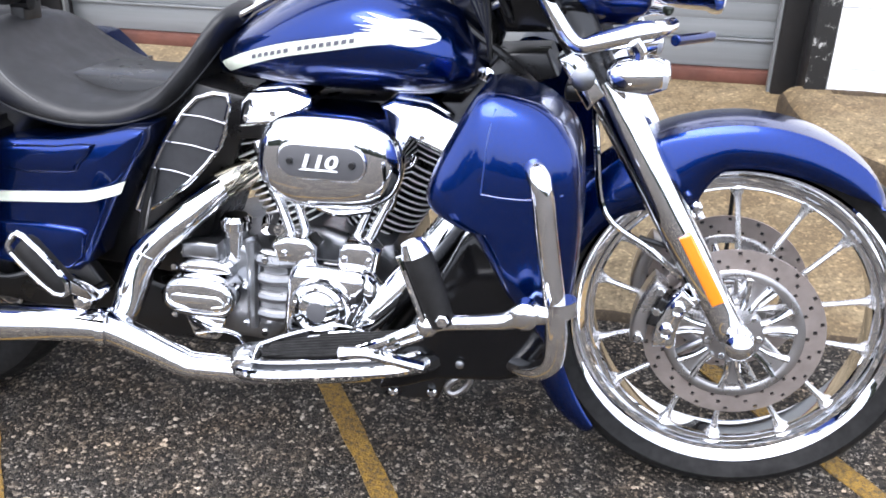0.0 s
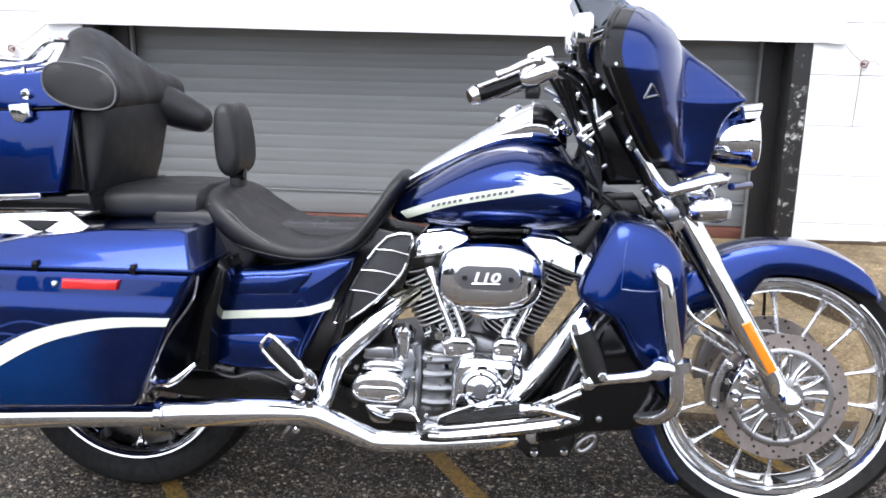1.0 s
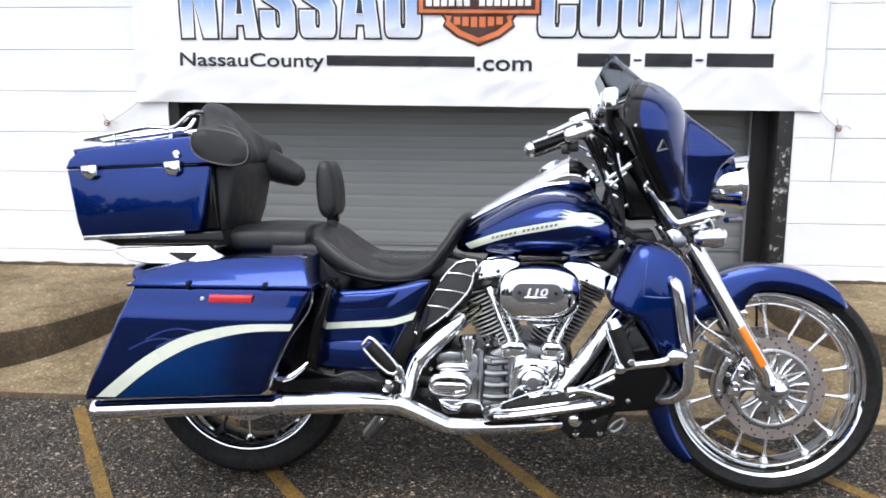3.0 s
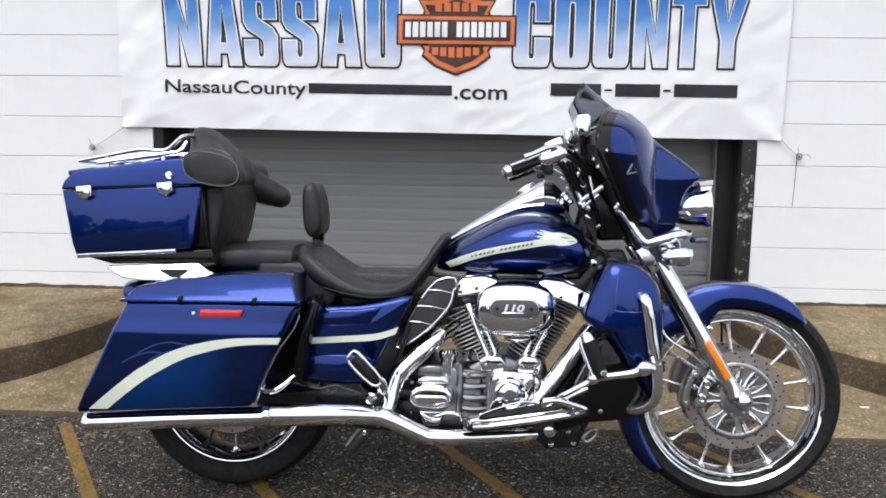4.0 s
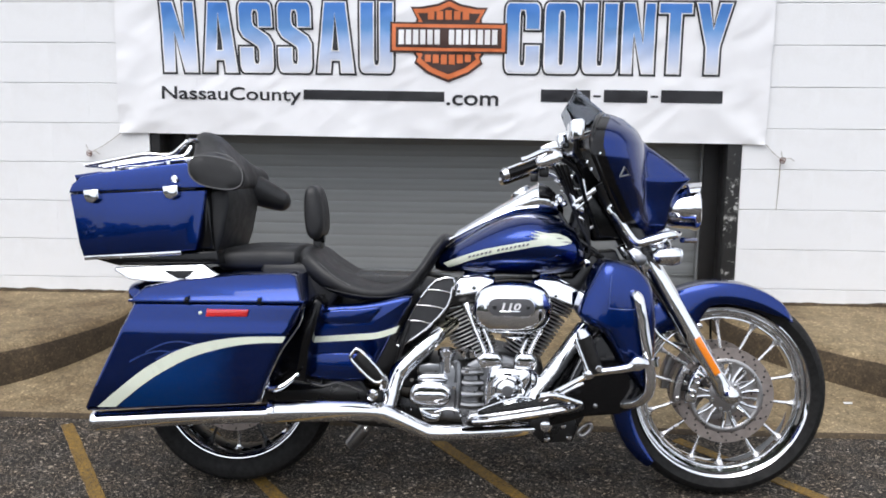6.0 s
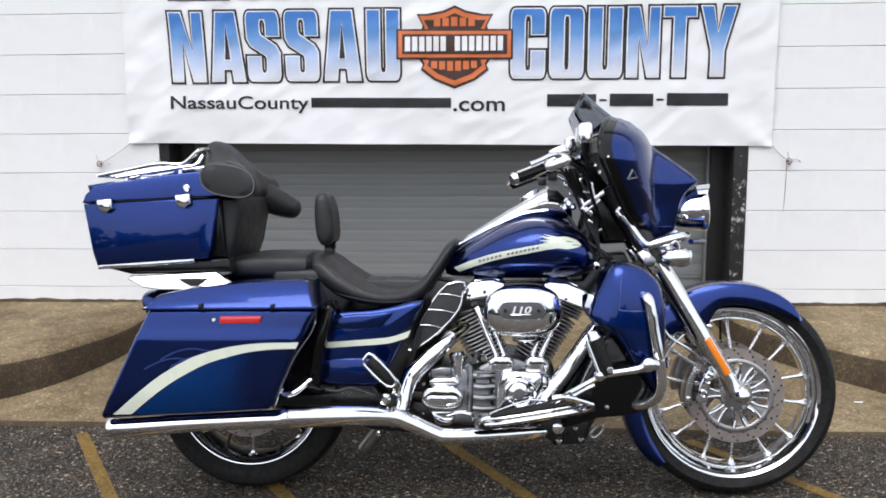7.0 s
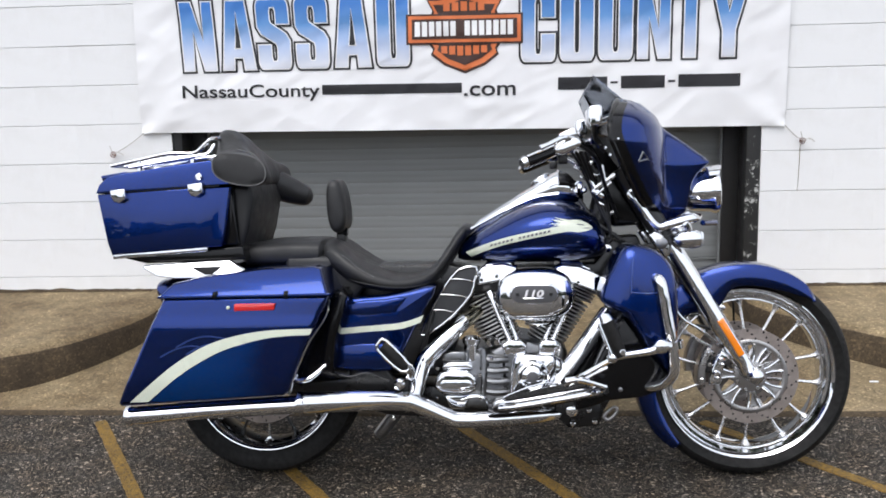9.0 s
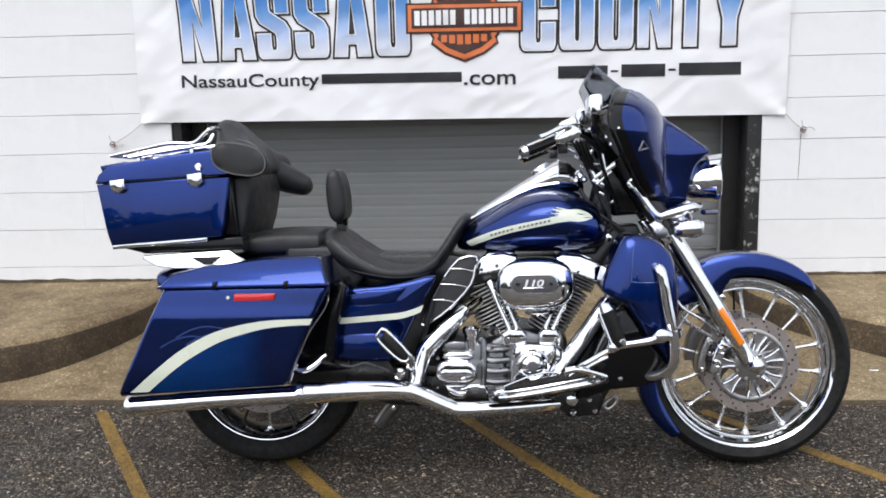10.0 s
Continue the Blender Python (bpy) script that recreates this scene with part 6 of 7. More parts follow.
for s in (-1, 1):
    mid = 0.888
    cyl = make_barrel("cylinder", (mid - 0.022 + s * 0.062, 0, 0.44), (mid - 0.020 + s * 0.148, 0, 0.606), 0.066, 0.080, 14, "black finned cylinder with bright fin edges")
    head = make_barrel("cylinder_head", (mid - 0.018 + s * 0.150, 0, 0.610), (mid - 0.012 + s * 0.168, 0, 0.66), 0.082, 0.087, 5, "finned black cylinder head")
    if s < 0:
        box_line = [(0.714, 0.655), (0.716, 0.700), (0.732, 0.716), (0.80, 0.727), (0.845, 0.715), (0.846, 0.692), (0.778, 0.664)]
        lid_line = [(0.728, 0.705), (0.742, 0.726), (0.80, 0.736), (0.838, 0.722)]
    else:
        box_line = [(0.957, 0.690), (0.962, 0.708), (0.99, 0.722), (1.050, 0.716), (1.112, 0.686), (1.124, 0.668), (1.112, 0.622), (1.085, 0.634), (0.993, 0.668)]
        lid_line = [(0.975, 0.712), (0.995, 0.732), (1.048, 0.727), (1.095, 0.700)]
    part("rocker_box", sheared(slab(box_line, -0.134, 0.134, 0.008, 4), 0.655, 0.22), CHROME, head, "chrome rocker box")
    part("rocker_lid", sheared(slab(lid_line, -0.118, 0.118, 0.007, 4), 0.68, 0.3), CHROME, head)
    for k in range(3):
        part("rocker_bolt", bolt_head((mid + s * (0.205 if s > 0 else 0.16) - s * 0.05 * k, -0.129, (0.648 if s > 0 else 0.672) + 0.012 * k), 0.006), CHROME, head)
    for k in range(2):
        foot = Vector((mid + s * (0.064 - 0.024 * k), -0.165 + 0.012 * k, 0.462))
        tip = Vector((mid + s * (0.138 - 0.034 * k), -0.128 + 0.010 * k, 0.632))
        part("pushrod_tube", tube([foot, tip], 0.0095 if k == 0 else 0.0085, 12, smooth=0), CHROME, cyl, "chrome pushrod tube")
        for q in (0.04, 0.50, 0.95):
            m = foot.lerp(tip, q)
            d = (tip - foot).normalized() * 0.010
            part("pushrod_collar", tube([m - d, m + d], 0.0135, 12, smooth=0), CHROME, cyl)
part("front_head_breather", tube([(1.095, -0.08, 0.645), (1.108, -0.115, 0.648), (1.114, -0.12, 0.648)], [0.014, 0.016, 0.012], 16, smooth=2), BLACK, bike)

# Lifter blocks and the cam cover.
for x, s in ((0.836, -1), (0.945, 1)):
    lifter = part("lifter_block", slab([(x - 0.036, 0.432), (x - 0.040 * 1.0 + 0.006 * s, 0.468), (x - 0.02, 0.482), (x + 0.022, 0.482), (x + 0.038, 0.466), (x + 0.034, 0.43)], -0.195, -0.14, 0.010, 4), CHROME, bike, "chrome lifter block")
    for dx in (-0.022, 0.022):
        part("lifter_bolt", bolt_head((x + dx, -0.196, 0.452), 0.006), CHROME, lifter)
cam_cover = part("cam_cover", slab([(0.815, 0.30), (0.822, 0.395), (0.832, 0.43), (0.86, 0.442), (0.93, 0.440), (0.965, 0.435), (0.975, 0.40), (0.955, 0.352), (0.93, 0.315), (0.88, 0.288), (0.84, 0.285)], -0.222, -0.16, 0.022, 5, smooth=3), CHROME, bike, "polished chrome cam cover")
part("cam_cover_ear", tube([(0.945, -0.19, 0.425), (0.968, -0.195, 0.405), (0.97, -0.195, 0.375), (0.95, -0.20, 0.352)], [0.022, 0.024, 0.022, 0.015], 14), CHROME, cam_cover)
timer = part("timer_cover", lathe([(0.052, -0.02), (0.053, 0.012), (0.048, 0.022), (0.040, 0.026), (0.034, 0.022), (0.030, 0.024), (0.022, 0.028), (0.004, 0.03)], (0.890, -0.222, 0.372), 48), CHROME, cam_cover, "round chrome timer cover")
part("timer_badge", lathe([(0.018, 0), (0.018, 0.004), (0.012, 0.006)], (0.890, -0.249, 0.372), 28), BADGE, cam_cover, "round dark badge")
for k in range(5):
    a = radians(20 + 72 * k)
    part("timer_bolt", bolt_head((0.890 + 0.042 * math.cos(a), -0.246, 0.372 + 0.042 * math.sin(a)), 0.0045), CHROME, cam_cover)

# Air cleaner with the badge.
cleaner = part("air_cleaner", dome([(0.779, 0.645), (0.786, 0.68), (0.804, 0.708), (0.84, 0.724), (0.9, 0.729), (0.968, 0.725), (1.005, 0.704), (1.021, 0.672), (1.022, 0.634), (1.007, 0.598), (0.968, 0.575), (0.905, 0.568), (0.84, 0.573), (0.8, 0.594), (0.782, 0.62)], -0.332, -0.195, 0.050, 3.6), CHROME, bike, "oval chrome air cleaner cover")
part("cleaner_backplate", slab([(0.80, 0.645), (0.82, 0.70), (0.90, 0.716), (0.98, 0.70), (1.0, 0.645), (0.97, 0.585), (0.90, 0.57), (0.83, 0.585)], -0.20, -0.14, 0.01, 3, smooth=3), BLACK, cleaner)


def oval(x0, x1, z0, z1, n=10):
    r = (z1 - z0) / 2
    zc = (z0 + z1) / 2
    pts = [(x1 - r + r * math.cos(a), zc + r * math.sin(a)) for a in (-math.pi / 2 + math.pi * k / n for k in range(n + 1))]
    return pts + [(x0 + r + r * math.cos(a), zc + r * math.sin(a)) for a in (math.pi / 2 + math.pi * k / n for k in range(n + 1))]


part("badge_rim", slab(oval(0.823, 0.973, 0.625, 0.687), -0.334, -0.30, 0.004, 3), CHROME, cleaner)
part("badge_plate", slab(oval(0.8278, 0.9682, 0.6298, 0.6822), -0.3352, -0.30, 0.001, 2), BADGE, cleaner, "grey oval badge plate")
digits = glyphs("110", (0.871, 0.647, 0.927, 0.669), 0.003, 0.03)
for v in digits.verts:
    v.co.x += (v.co.z - 0.658) * 0.3
    v.co.y -= 0.3355
part("badge_digits", digits, NUMBER, cleaner, "raised number 110, its chrome gleam put into pale colour")
part("badge_underline", slab([(0.861, 0.6425), (0.927, 0.6425), (0.923, 0.6455), (0.870, 0.6455)], -0.3372, -0.330, 0.0006, 2), CHROME, cleaner)
for x in (0.847, 0.949):
    part("badge_screw", bolt_head((x, -0.3362, 0.656), 0.0058), BLACK, cleaner)
part("cleaner_lip", tube([(0.87, -0.265, 0.560), (0.91, -0.272, 0.553), (0.96, -0.262, 0.560)], 0.007, 10), CHROME, cleaner)

fit_in(cleaner, 1.0317, (-0.0284, 0.1035, -0.0408))

# Gearbox.
box = part("gearbox", slab([(0.60, 0.30), (0.60, 0.432), (0.64, 0.442), (0.70, 0.452), (0.73, 0.44), (0.80, 0.436), (0.812, 0.30), (0.76, 0.255), (0.66, 0.26)], -0.20, 0.10, 0.016, 4), ALLOY, bike, "grey cast gearbox")
for k in range(4):
    z = 0.315 + 0.035 * k
    part("gearbox_rib", tube([(0.735, -0.20, z + 0.004), (0.77, -0.205, z), (0.812, -0.20, z + 0.002)], 0.0115, 10), ALLOY, box)
part("gearbox_rib", tube([(0.733, -0.205, 0.455), (0.735, -0.212, 0.38), (0.73, -0.208, 0.29)], 0.010, 10), ALLOY, box)
cover = part("gearbox_cover", slab([(0.578, 0.350), (0.584, 0.374), (0.602, 0.390), (0.64, 0.395), (0.68, 0.393), (0.704, 0.384), (0.715, 0.360), (0.710, 0.335), (0.690, 0.322), (0.64, 0.318), (0.602, 0.322), (0.584, 0.334)], -0.262, -0.195, 0.014, 5, smooth=2), CHROME, box, "polished side cover with flat face")
part("cover_upper", slab([(0.60, 0.394), (0.604, 0.412), (0.625, 0.418), (0.68, 0.418), (0.70, 0.41), (0.702, 0.394)], -0.235, -0.195, 0.009, 4), CHROME, box)
part("cover_foot", slab([(0.622, 0.272), (0.608, 0.312), (0.69, 0.312), (0.676, 0.272), (0.668, 0.264), (0.632, 0.264)], -0.235, -0.19, 0.007, 3), CHROME, box)
part("cover_face", slab(oval(0.594, 0.700, 0.334, 0.366), -0.2645, -0.25, 0.004, 3), CHROME, cover)
part("gearbox_top", slab([(0.605, 0.418), (0.606, 0.446), (0.64, 0.452), (0.675, 0.450), (0.678, 0.418)], -0.225, -0.19, 0.007, 3), ALLOY, box)
part("oil_filler", lathe([(0.024, -0.035), (0.024, 0.015), (0.029, 0.018), (0.030, 0.034), (0.022, 0.042)], (0.694, -0.18, 0.452), 24, (0, 0, 1)), CHROME, box, "chrome oil filler cap")
part("filler_neck", tube([(0.72, -0.185, 0.455), (0.735, -0.19, 0.42), (0.735, -0.2, 0.385)], 0.016, 12), ALLOY, box)
for x, z in ((0.607, 0.425), (0.668, 0.425), (0.585, 0.395), (0.722, 0.372), (0.722, 0.30), (0.58, 0.30), (0.76, 0.425), (0.755, 0.282)):
    part("case_bolt", bolt_head((x, -0.212, z), 0.0075), CHROME, box)
for k in range(3):
    part("starter_cap", tube([(0.745 + 0.012 * k, -0.15 + 0.01 * k, 0.478), (0.755 + 0.012 * k, -0.185, 0.474)], 0.012, 12, smooth=0), CHROME if k != 1 else BLACK, box)
fit_in(box, 1.024, (-0.0200, 0.0784, -0.0233))
# Black mass for the intake, added to keep the space between the cylinders dark.
part("intake_housing", slab([(0.80, 0.60), (0.81, 0.70), (1.00, 0.70), (1.01, 0.60), (0.94, 0.575), (0.87, 0.575)], -0.03, 0.03, 0.01, 2), BLACK, bike, "black intake block that also darkens the engine gap")
part("linkage_rod", tube([(0.745, -0.225, 0.285), (0.735, -0.235, 0.305), (0.70, -0.24, 0.312), (0.66, -0.235, 0.30)], 0.004, 8), CHROME, bike)

# Front downtube, header, lower fairing, guards.
part("front_header", tube([(0.905, -0.20, 0.285), (0.94, -0.20, 0.305), (1.02, -0.19, 0.405), (1.10, -0.165, 0.515), (1.135, -0.14, 0.565)], [0.024, 0.030, 0.031, 0.029, 0.026], 18), CHROME, bike, "chrome front header pipe")
part("downtube", tube([(0.985, -0.13, 0.27), (1.08, -0.13, 0.42), (1.15, -0.11, 0.58), (1.17, -0.06, 0.74)], 0.022, 14), BLACK, bike, "black frame downtube")
part("oil_cooler", slab([(1.09, 0.30), (1.16, 0.55), (1.24, 0.52), (1.26, 0.40), (1.24, 0.29)], -0.16, 0.16, 0.012, 3), BLACK, bike)
LOW = [(1.098, 0.625), (1.104, 0.668), (1.130, 0.725), (1.160, 0.780), (1.180, 0.793), (1.205, 0.793), (1.262, 0.776), (1.300, 0.742), (1.318, 0.70), (1.328, 0.62), (1.328, 0.53), (1.322, 0.455), (1.310, 0.395), (1.272, 0.435), (1.228, 0.488), (1.172, 0.580), (1.135, 0.598)]
LOW_MID = (1.2105, 0.594)


def low_front(x, z):
    """The y of the lower fairing's face, from how near (x, z) lies to its rim."""
    pts = [(v.x, v.y) for v in smooth_line([Vector((u, w, 0)) for u, w in LOW], 4, True)]
    dx, dz = x - LOW_MID[0], z - LOW_MID[1]
    best = 1e9
    for p, q in zip(pts, pts[1:] + pts[:1]):
        ex, ez = q[0] - p[0], q[1] - p[1]
        det = dx * ez - dz * ex
        if abs(det) < 1e-9:
            continue
        px, pz = p[0] - LOW_MID[0], p[1] - LOW_MID[1]
        t, u = (px * ez - pz * ex) / det, (px * dz - pz * dx) / det
        if t > 0 and -0.001 <= u <= 1.001:
            best = min(best, t)
    q = min(1.0 / best, 1.0)
    return -0.388 + 0.06 * (1 - (1 - q ** 3.0) ** (1 / 3.0))


for s in (-1, 1):
    low_shell = dome(LOW, -0.388, -0.20, 0.06, 3.0)
    if s > 0:
        bmesh.ops.scale(low_shell, vec=(1, -1, 1), verts=low_shell.verts)
    low = part("lower_fairing", low_shell, BLUE, bike, "deep blue lower fairing")
    if s < 0:
        for line in ([(1.197, 0.775), (1.190, 0.74), (1.187, 0.70), (1.184, 0.655)], [(1.184, 0.655), (1.22, 0.652), (1.26, 0.653), (1.30, 0.660)]):
            part("door_seam", tube([(x, low_front(x, z) + 0.0004, z) for x, z in line], 0.0013, 6), FAINT, low)
        fit_in(low, 0.996, (0.0033, -0.0131, 0.0039))
        part("low_badge", tube([(x, low_front(x, z) - 0.0135, z + 0.001) for x, z in ((1.262, 0.50), (1.272, 0.512), (1.284, 0.506))], 0.003, 6), PIN, low)
part("lower_inner", slab([(1.02, 0.285), (1.07, 0.40), (1.12, 0.50), (1.17, 0.575), (1.23, 0.49), (1.30, 0.405), (1.285, 0.355), (1.22, 0.325), (1.12, 0.315)], -0.335, -0.14, 0.012, 3, smooth=2), PLASTIC, bike, "black plastic lower duct")
part("duct_bolt", lathe([(0.007, 0), (0.007, 0.005), (0.003, 0.007)], (1.155, -0.337, 0.352), 12), ALLOY, bike)
guard = part("engine_guard", tube([(1.262, -0.30, 0.66), (1.264, -0.37, 0.692), (1.274, -0.405, 0.688), (1.283, -0.41, 0.655), (1.292, -0.41, 0.60), (1.310, -0.41, 0.50), (1.316, -0.405, 0.43), (1.306, -0.39, 0.392), (1.272, -0.35, 0.362), (1.21, -0.27, 0.345), (1.14, -0.17, 0.336)], [0.0165] * 6 + [0.0165, 0.016, 0.015, 0.013, 0.012], 16), CHROME, bike, "chrome engine guard")
fit_in(guard, 1.0, (-0.010, -0.004, 0.003))
part("guard_strap", tube([(1.309, -0.41, 0.512), (1.3125, -0.41, 0.49)], 0.023, 16, smooth=0), CHROME, guard)
arm = part("highway_peg", tube([(1.29, -0.445, 0.50), (1.262, -0.452, 0.503), (1.235, -0.452, 0.49), (1.19, -0.452, 0.482), (1.14, -0.452, 0.475), (1.115, -0.452, 0.47)], [0.012, 0.017, 0.013, 0.011, 0.012, 0.013], 14), CHROME, bike, "chrome highway peg arm")
part("clamp_ball", lathe([(0.019, -0.02), (0.020, 0.008), (0.014, 0.014), (0.007, 0.016)], (1.262, -0.455, 0.503), 24), CHROME, arm)
part("peg", tube([(1.100, -0.455, 0.588), (1.106, -0.455, 0.575), (1.128, -0.455, 0.52), (1.145, -0.455, 0.475)], [0.014, 0.021, 0.021, 0.018], 16, smooth=2), RUBBER, arm, "black ribbed peg")
part("peg_cap", tube([(1.096, -0.455, 0.597), (1.104, -0.455, 0.578)], [0.016, 0.022], 16, smooth=0), CHROME, arm)
part("peg_band", tube([(1.080, -0.462, 0.575), (1.118, -0.462, 0.478)], 0.005, 8, smooth=0), CHROME, arm)
part("peg_bolt", bolt_head((1.148, -0.475, 0.49), 0.010), CHROME, arm)
part("peg_knuckle", ball((1.122, -0.452, 0.470), 0.018, 14), CHROME, arm)
for a, b, r in (((1.115, -0.43, 0.458), (0.985, -0.40, 0.378), 0.008), ((1.11, -0.42, 0.435), (1.03, -0.41, 0.39), 0.006)):
    part("brake_link", tube([a, ((a[0] + b[0]) / 2, a[1], (a[2] + b[2]) / 2 + 0.003), b], r, 10), CHROME, bike, "chrome brake linkage")
part("brake_pedal", tube([(1.105, -0.40, 0.372), (1.06, -0.42, 0.39), (1.02, -0.43, 0.40), (0.985, -0.43, 0.395)], [0.010, 0.009, 0.009, 0.012], 10), CHROME, bike)

# Rider floorboard with ribbed rubber.
TILT_F = Matrix.Rotation(radians(-10), 4, 'Y')


def board_point(u, y, w):
    v = TILT_F @ Vector((u, 0, w))
    return (0.935 + v.x, y, 0.352 + v.z)


def plan(points, w0, w1, r):
    """A plate cut to a plan outline (u, y), tilted like the floorboard."""
    pts = [(v.x, v.y) for v in smooth_line([Vector((u, y, 0)) for u, y in points], 3, True)]
    rings = [[Vector(board_point(u, y, w)) for u, y in inset_loop(pts, d)] for w, d in ((w0, r), (w0 + r, 0), (w1 - r, 0), (w1, r))]
    return loft(rings)


board = part("floorboard", plan([(-0.178, -0.35), (-0.178, -0.42), (-0.13, -0.463), (0.0, -0.47), (0.13, -0.465), (0.182, -0.43), (0.175, -0.35), (0.0, -0.335)], -0.022, 0.0, 0.005), BLACK, bike, "chrome-edged floorboard with ribbed black rubber")
part("floorboard_rubber", plan([(-0.13, -0.36), (-0.13, -0.40), (-0.10, -0.426), (0.0, -0.432), (0.11, -0.427), (0.145, -0.40), (0.14, -0.36), (0.0, -0.348)], 0.0, 0.008, 0.002), RUBBER, board)
for k in range(7):
    y = -0.362 - 0.0105 * k
    part("rubber_rib", tube([board_point(-0.115, y, 0.009), board_point(0.125, y, 0.009)], 0.0035, 6, smooth=0), RUBBER, board)
part("board_edge", tube([board_point(-0.15, -0.452, -0.006), board_point(-0.10, -0.47, -0.006), board_point(0.0, -0.476, -0.006), board_point(0.12, -0.472, -0.006), board_point(0.16, -0.445, -0.006)], 0.009, 10), CHROME, board)
part("board_edge", tube([board_point(-0.14, -0.430, 0.004), board_point(-0.10, -0.445, 0.004), board_point(0.0, -0.450, 0.004), board_point(0.12, -0.446, 0.004), board_point(0.155, -0.425, 0.004)], 0.005, 8), CHROME, board)
part("heel_rail", tube([board_point(-0.17, -0.40, 0.0), board_point(-0.14, -0.39, 0.010), board_point(-0.07, -0.372, 0.022), board_point(0.0, -0.362, 0.026), board_point(0.045, -0.355, 0.006)], 0.0032, 8), CHROME, board)
part("heel_rail", tube([board_point(-0.085, -0.375, 0.006), board_point(-0.02, -0.358, 0.010), board_point(0.045, -0.352, 0.006)], 0.003, 8), CHROME, board)
part("board_bracket", slab([(0.765, 0.315), (0.775, 0.338), (0.80, 0.343), (0.815, 0.325), (0.80, 0.312)], -0.44, -0.38, 0.006, 3), CHROME, board)
fit_in(board, 1.036, (-0.0300, 0.1176, -0.0350))
for x, z in ((0.985, 0.245), (1.035, 0.27), (1.03, 0.24), (0.93, 0.235), (0.60, 0.21), (0.43, 0.215)):
    part("frame_bolt", lathe([(0.009, 0), (0.009, 0.008), (0.005, 0.011)], (x, -0.145, z), 12), CHROME, bike)
part("stand_bracket", slab([(0.96, 0.235), (0.965, 0.30), (1.10, 0.30), (1.115, 0.25), (1.10, 0.205), (1.005, 0.198)], -0.205, -0.13, 0.006, 2), BLACK, bike, "black frame bracket")
for x, z, r in ((1.015, 0.256, 0.019), (1.018, 0.214, 0.009), (1.088, 0.221, 0.009), (1.070, 0.257, 0.008), (1.045, 0.285, 0.006)):
    part("bracket_bolt", lathe([(r, -0.004), (r, 0.006), (r * 0.6, 0.009)], (x, -0.206, z), 14), CHROME, bike)
part("jack_lug", tube([(1.116, -0.22, 0.240), (1.130, -0.22, 0.258), (1.152, -0.22, 0.270), (1.156, -0.22, 0.256), (1.142, -0.22, 0.238), (1.126, -0.22, 0.230)], 0.006, 8, closed=True, smooth=3), CARRIER, bike, "bright metal jacking lug")

# Passenger peg and knob.
ppeg = part("passenger_peg", tube([(0.432, -0.37, 0.498), (0.44, -0.37, 0.49), (0.485, -0.37, 0.44), (0.498, -0.365, 0.425)], [0.016, 0.0215, 0.0215, 0.018], 14, smooth=2), RUBBER, bike, "black rubber passenger peg edged in chrome")
part("peg_frame", tube([(0.418, -0.382, 0.482), (0.422, -0.382, 0.507), (0.442, -0.382, 0.512), (0.512, -0.382, 0.438), (0.487, -0.382, 0.418)], 0.0055, 8, closed=True, smooth=3), CHROME, ppeg)
part("peg_mount", tube([(0.498, -0.36, 0.43), (0.512, -0.34, 0.41), (0.505, -0.30, 0.385), (0.49, -0.24, 0.37)], [0.016, 0.014, 0.014, 0.012], 12), CHROME, ppeg)
part("chrome_knob", lathe([(0.010, -0.05), (0.012, -0.01), (0.017, 0.0), (0.018, 0.01), (0.010, 0.018)], (0.468, -0.27, 0.356), 20), CHROME, bike)
part("brake_pipe", tube([(0.23, -0.24, 0.395), (0.30, -0.25, 0.375), (0.36, -0.24, 0.385), (0.43, -0.23, 0.36)], 0.005, 8), BLACK, bike)
part("wiring", tube([(0.52, -0.16, 0.40), (0.55, -0.18, 0.50), (0.57, -0.17, 0.58)], 0.008, 8), BLACK, bike)
part("bag_mount", slab([(0.22, 0.40), (0.25, 0.60), (0.29, 0.66), (0.31, 0.64), (0.27, 0.50), (0.26, 0.40)], -0.30, -0.14, 0.01, 3), PLASTIC, bike, "black saddlebag mount")


# ---- wall blocks ----
def block_mesh(w, h, seed):
    rng = random.Random(seed)
    tip = rng.uniform(-0.0005, 0.0005)
    k = h / 2 - 0.0014
    prof = [(k - 0.0022, tip), (k - 0.0008, tip + 0.0006), (k, tip + 0.0022), (k, 0.03), (-k, 0.03), (-k, tip + 0.0022), (-k + 0.0008, tip + 0.0006), (-k + 0.0022, tip)]
    one = loft([[Vector((x, y, z)) for z, y in prof] for x in (-w / 2, w / 2)])
    return mesh_from("block", one, BLOCK, sharp=0.2)


COURSE, FIRST = 0.1985, 0.342
shapes = [block_mesh(0.40, COURSE, s) for s in range(4)]


def lay(parent, x0, x1, count):
    for row in range(-1, count):
        zc = FIRST + COURSE * (row + 0.5)
        shift = 0.20 if row % 2 else 0.0
        n0 = math.floor((x0 - shift) / 0.40) - 1
        for n in range(n0, n0 + int((x1 - x0) / 0.40) + 4):
            a, b = max(n * 0.40 + shift, x0), min(n * 0.40 + shift + 0.40, x1)
            if b - a < 0.03:
                continue
            ob = new("block", shapes[(n * 7 + row * 3) % 4])
            ob.parent = parent
            ob.location = ((a + b) / 2, WALL_Y, zc)
            ob.scale = ((b - a) / 0.40, 1, 1)


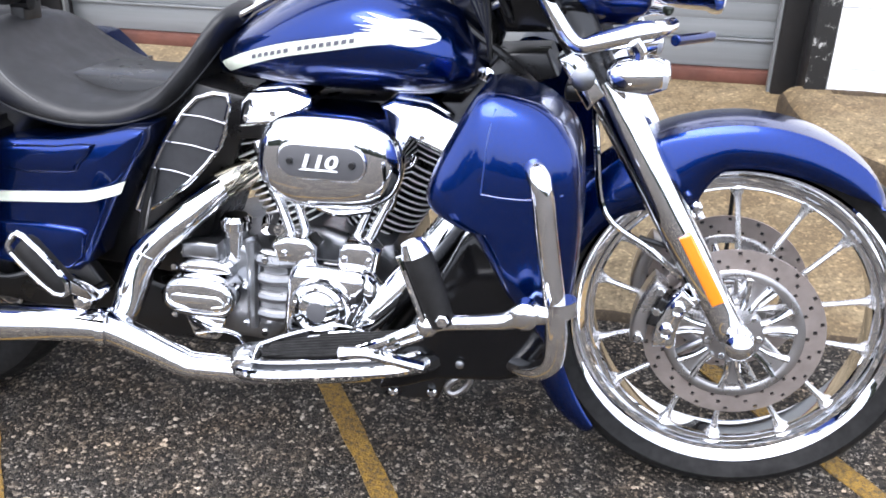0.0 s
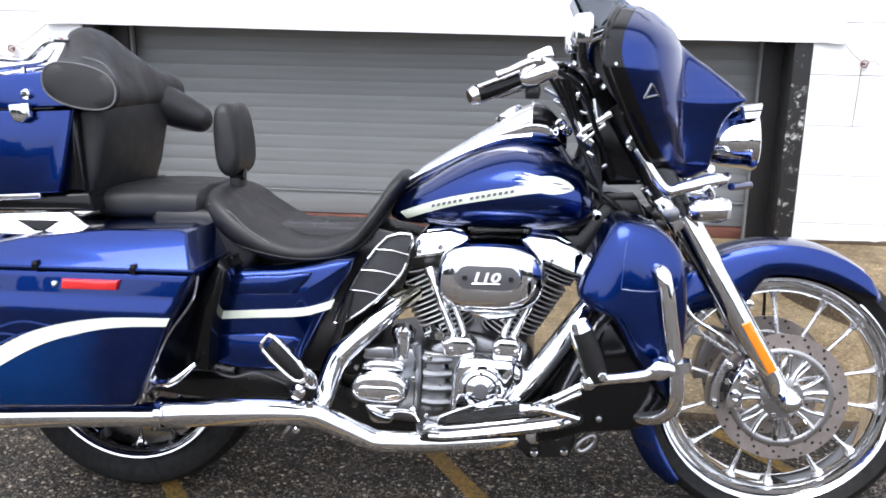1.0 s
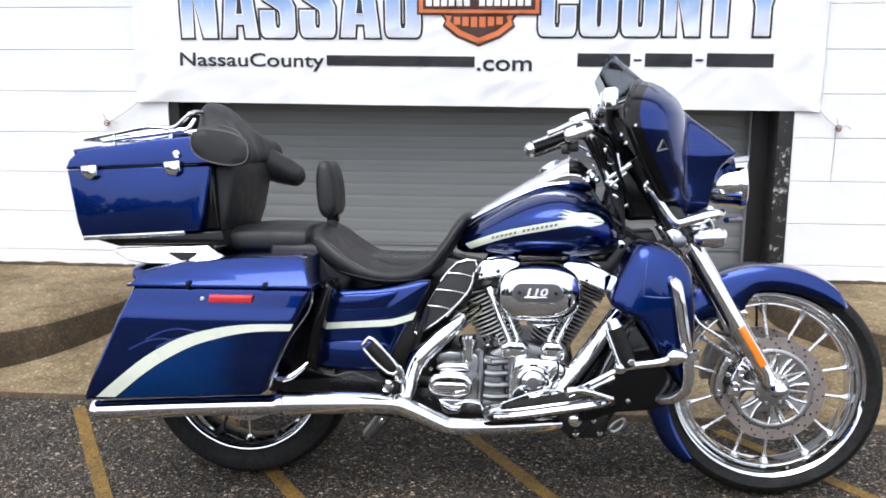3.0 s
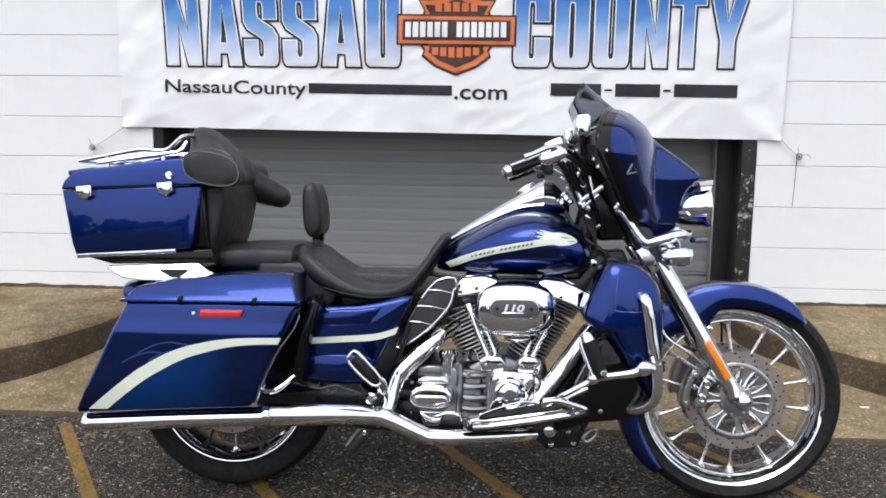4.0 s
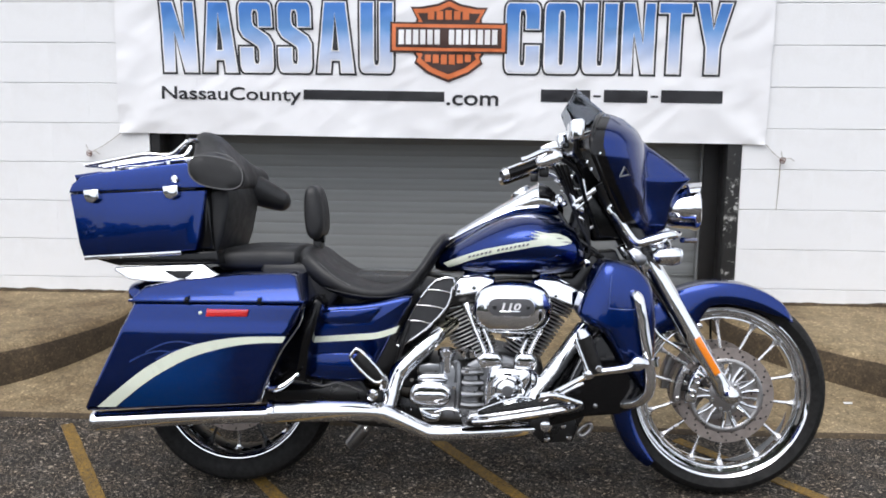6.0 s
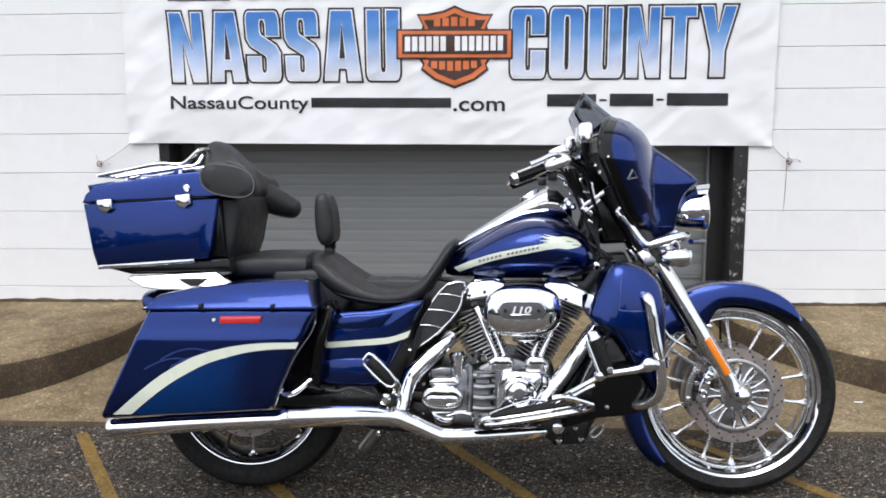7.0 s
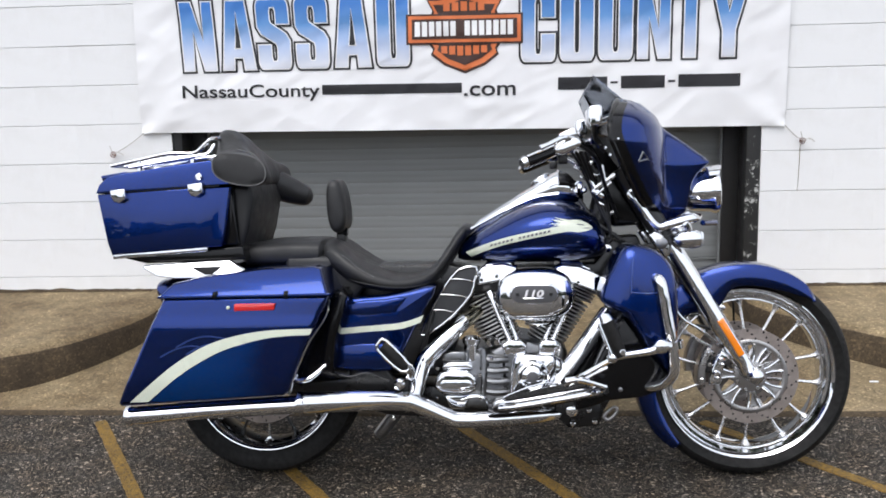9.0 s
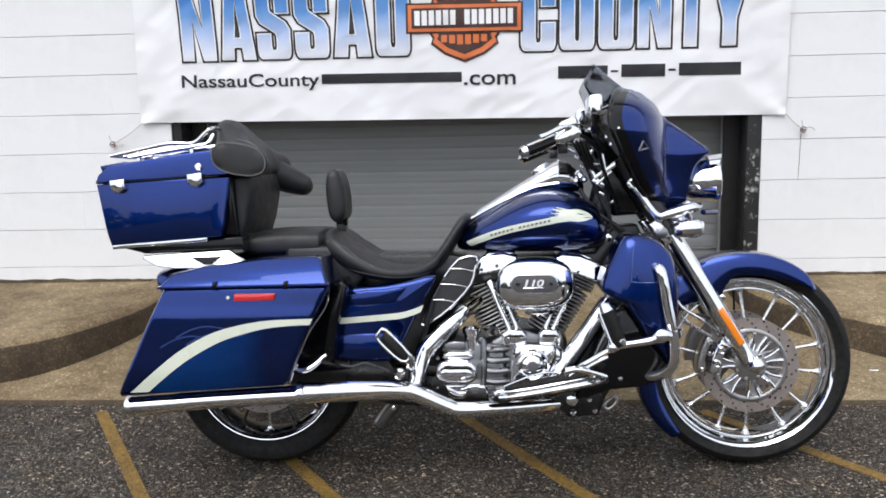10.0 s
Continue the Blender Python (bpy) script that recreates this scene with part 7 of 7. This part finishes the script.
lay(wall_left, -4.1, LEFT, 10)
lay(wall_right, RIGHT, 2.85, 10)
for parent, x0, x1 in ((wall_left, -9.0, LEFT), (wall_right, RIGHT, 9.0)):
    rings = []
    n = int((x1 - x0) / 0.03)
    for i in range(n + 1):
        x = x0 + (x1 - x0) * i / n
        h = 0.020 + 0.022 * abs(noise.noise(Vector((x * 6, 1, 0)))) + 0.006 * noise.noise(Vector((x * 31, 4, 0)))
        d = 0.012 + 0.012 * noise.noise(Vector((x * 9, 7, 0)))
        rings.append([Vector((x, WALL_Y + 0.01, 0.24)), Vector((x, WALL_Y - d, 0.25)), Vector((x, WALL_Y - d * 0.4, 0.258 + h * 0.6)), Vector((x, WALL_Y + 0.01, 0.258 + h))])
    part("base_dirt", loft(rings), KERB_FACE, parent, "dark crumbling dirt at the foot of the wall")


# ---- distance ----
def make_woods():
    """Far trees behind the walk, seen in the paint and chrome alone."""
    rng = random.Random(4)
    bm = bmesh.new()
    unit = bmesh.new()
    bmesh.ops.create_icosphere(unit, subdivisions=1, radius=1.0)
    base = [v.co.copy() for v in unit.verts]
    faces = [[v.index for v in f.verts] for f in unit.faces]
    unit.free()
    verts, polys = [], []
    for i in range(120):
        x, y = -130 + 2.2 * i + rng.uniform(-2, 2), -62 + rng.uniform(-9, 9)
        h = 5.6 + 3.4 * noise.noise(Vector((x * 0.06, 3.0, 0.0))) + rng.uniform(-1.6, 2.2)
        if x < -12:
            h = 3.0 + 6.5 * min(max((-28 - x) / 12, 0.0), 1.0) + rng.uniform(-0.4, 0.5)
        for k in range(120):
            t = rng.random()
            spread = 3.4 * math.sin(math.pi * (0.18 + 0.75 * t))
            a, r = rng.uniform(0, 2 * math.pi), spread * math.sqrt(rng.random())
            c = Vector((x + r * math.cos(a), y + r * math.sin(a), 0.5 + (h - 0.9) * t))
            size = rng.uniform(0.2, 0.75)
            off = len(verts)
            for v in base:
                verts.append(c + v * size * rng.uniform(0.4, 1.5))
            polys.extend([[off + j for j in f] for f in faces])
    bm.free()
    data = bpy.data.meshes.new("woods")
    data.from_pydata([tuple(v) for v in verts], [], polys)
    data.materials.append(LEAF)
    return tagged(new("far_trees", data), "dark leafy tree line across the lot", "trees", kind="stuff")


make_woods()
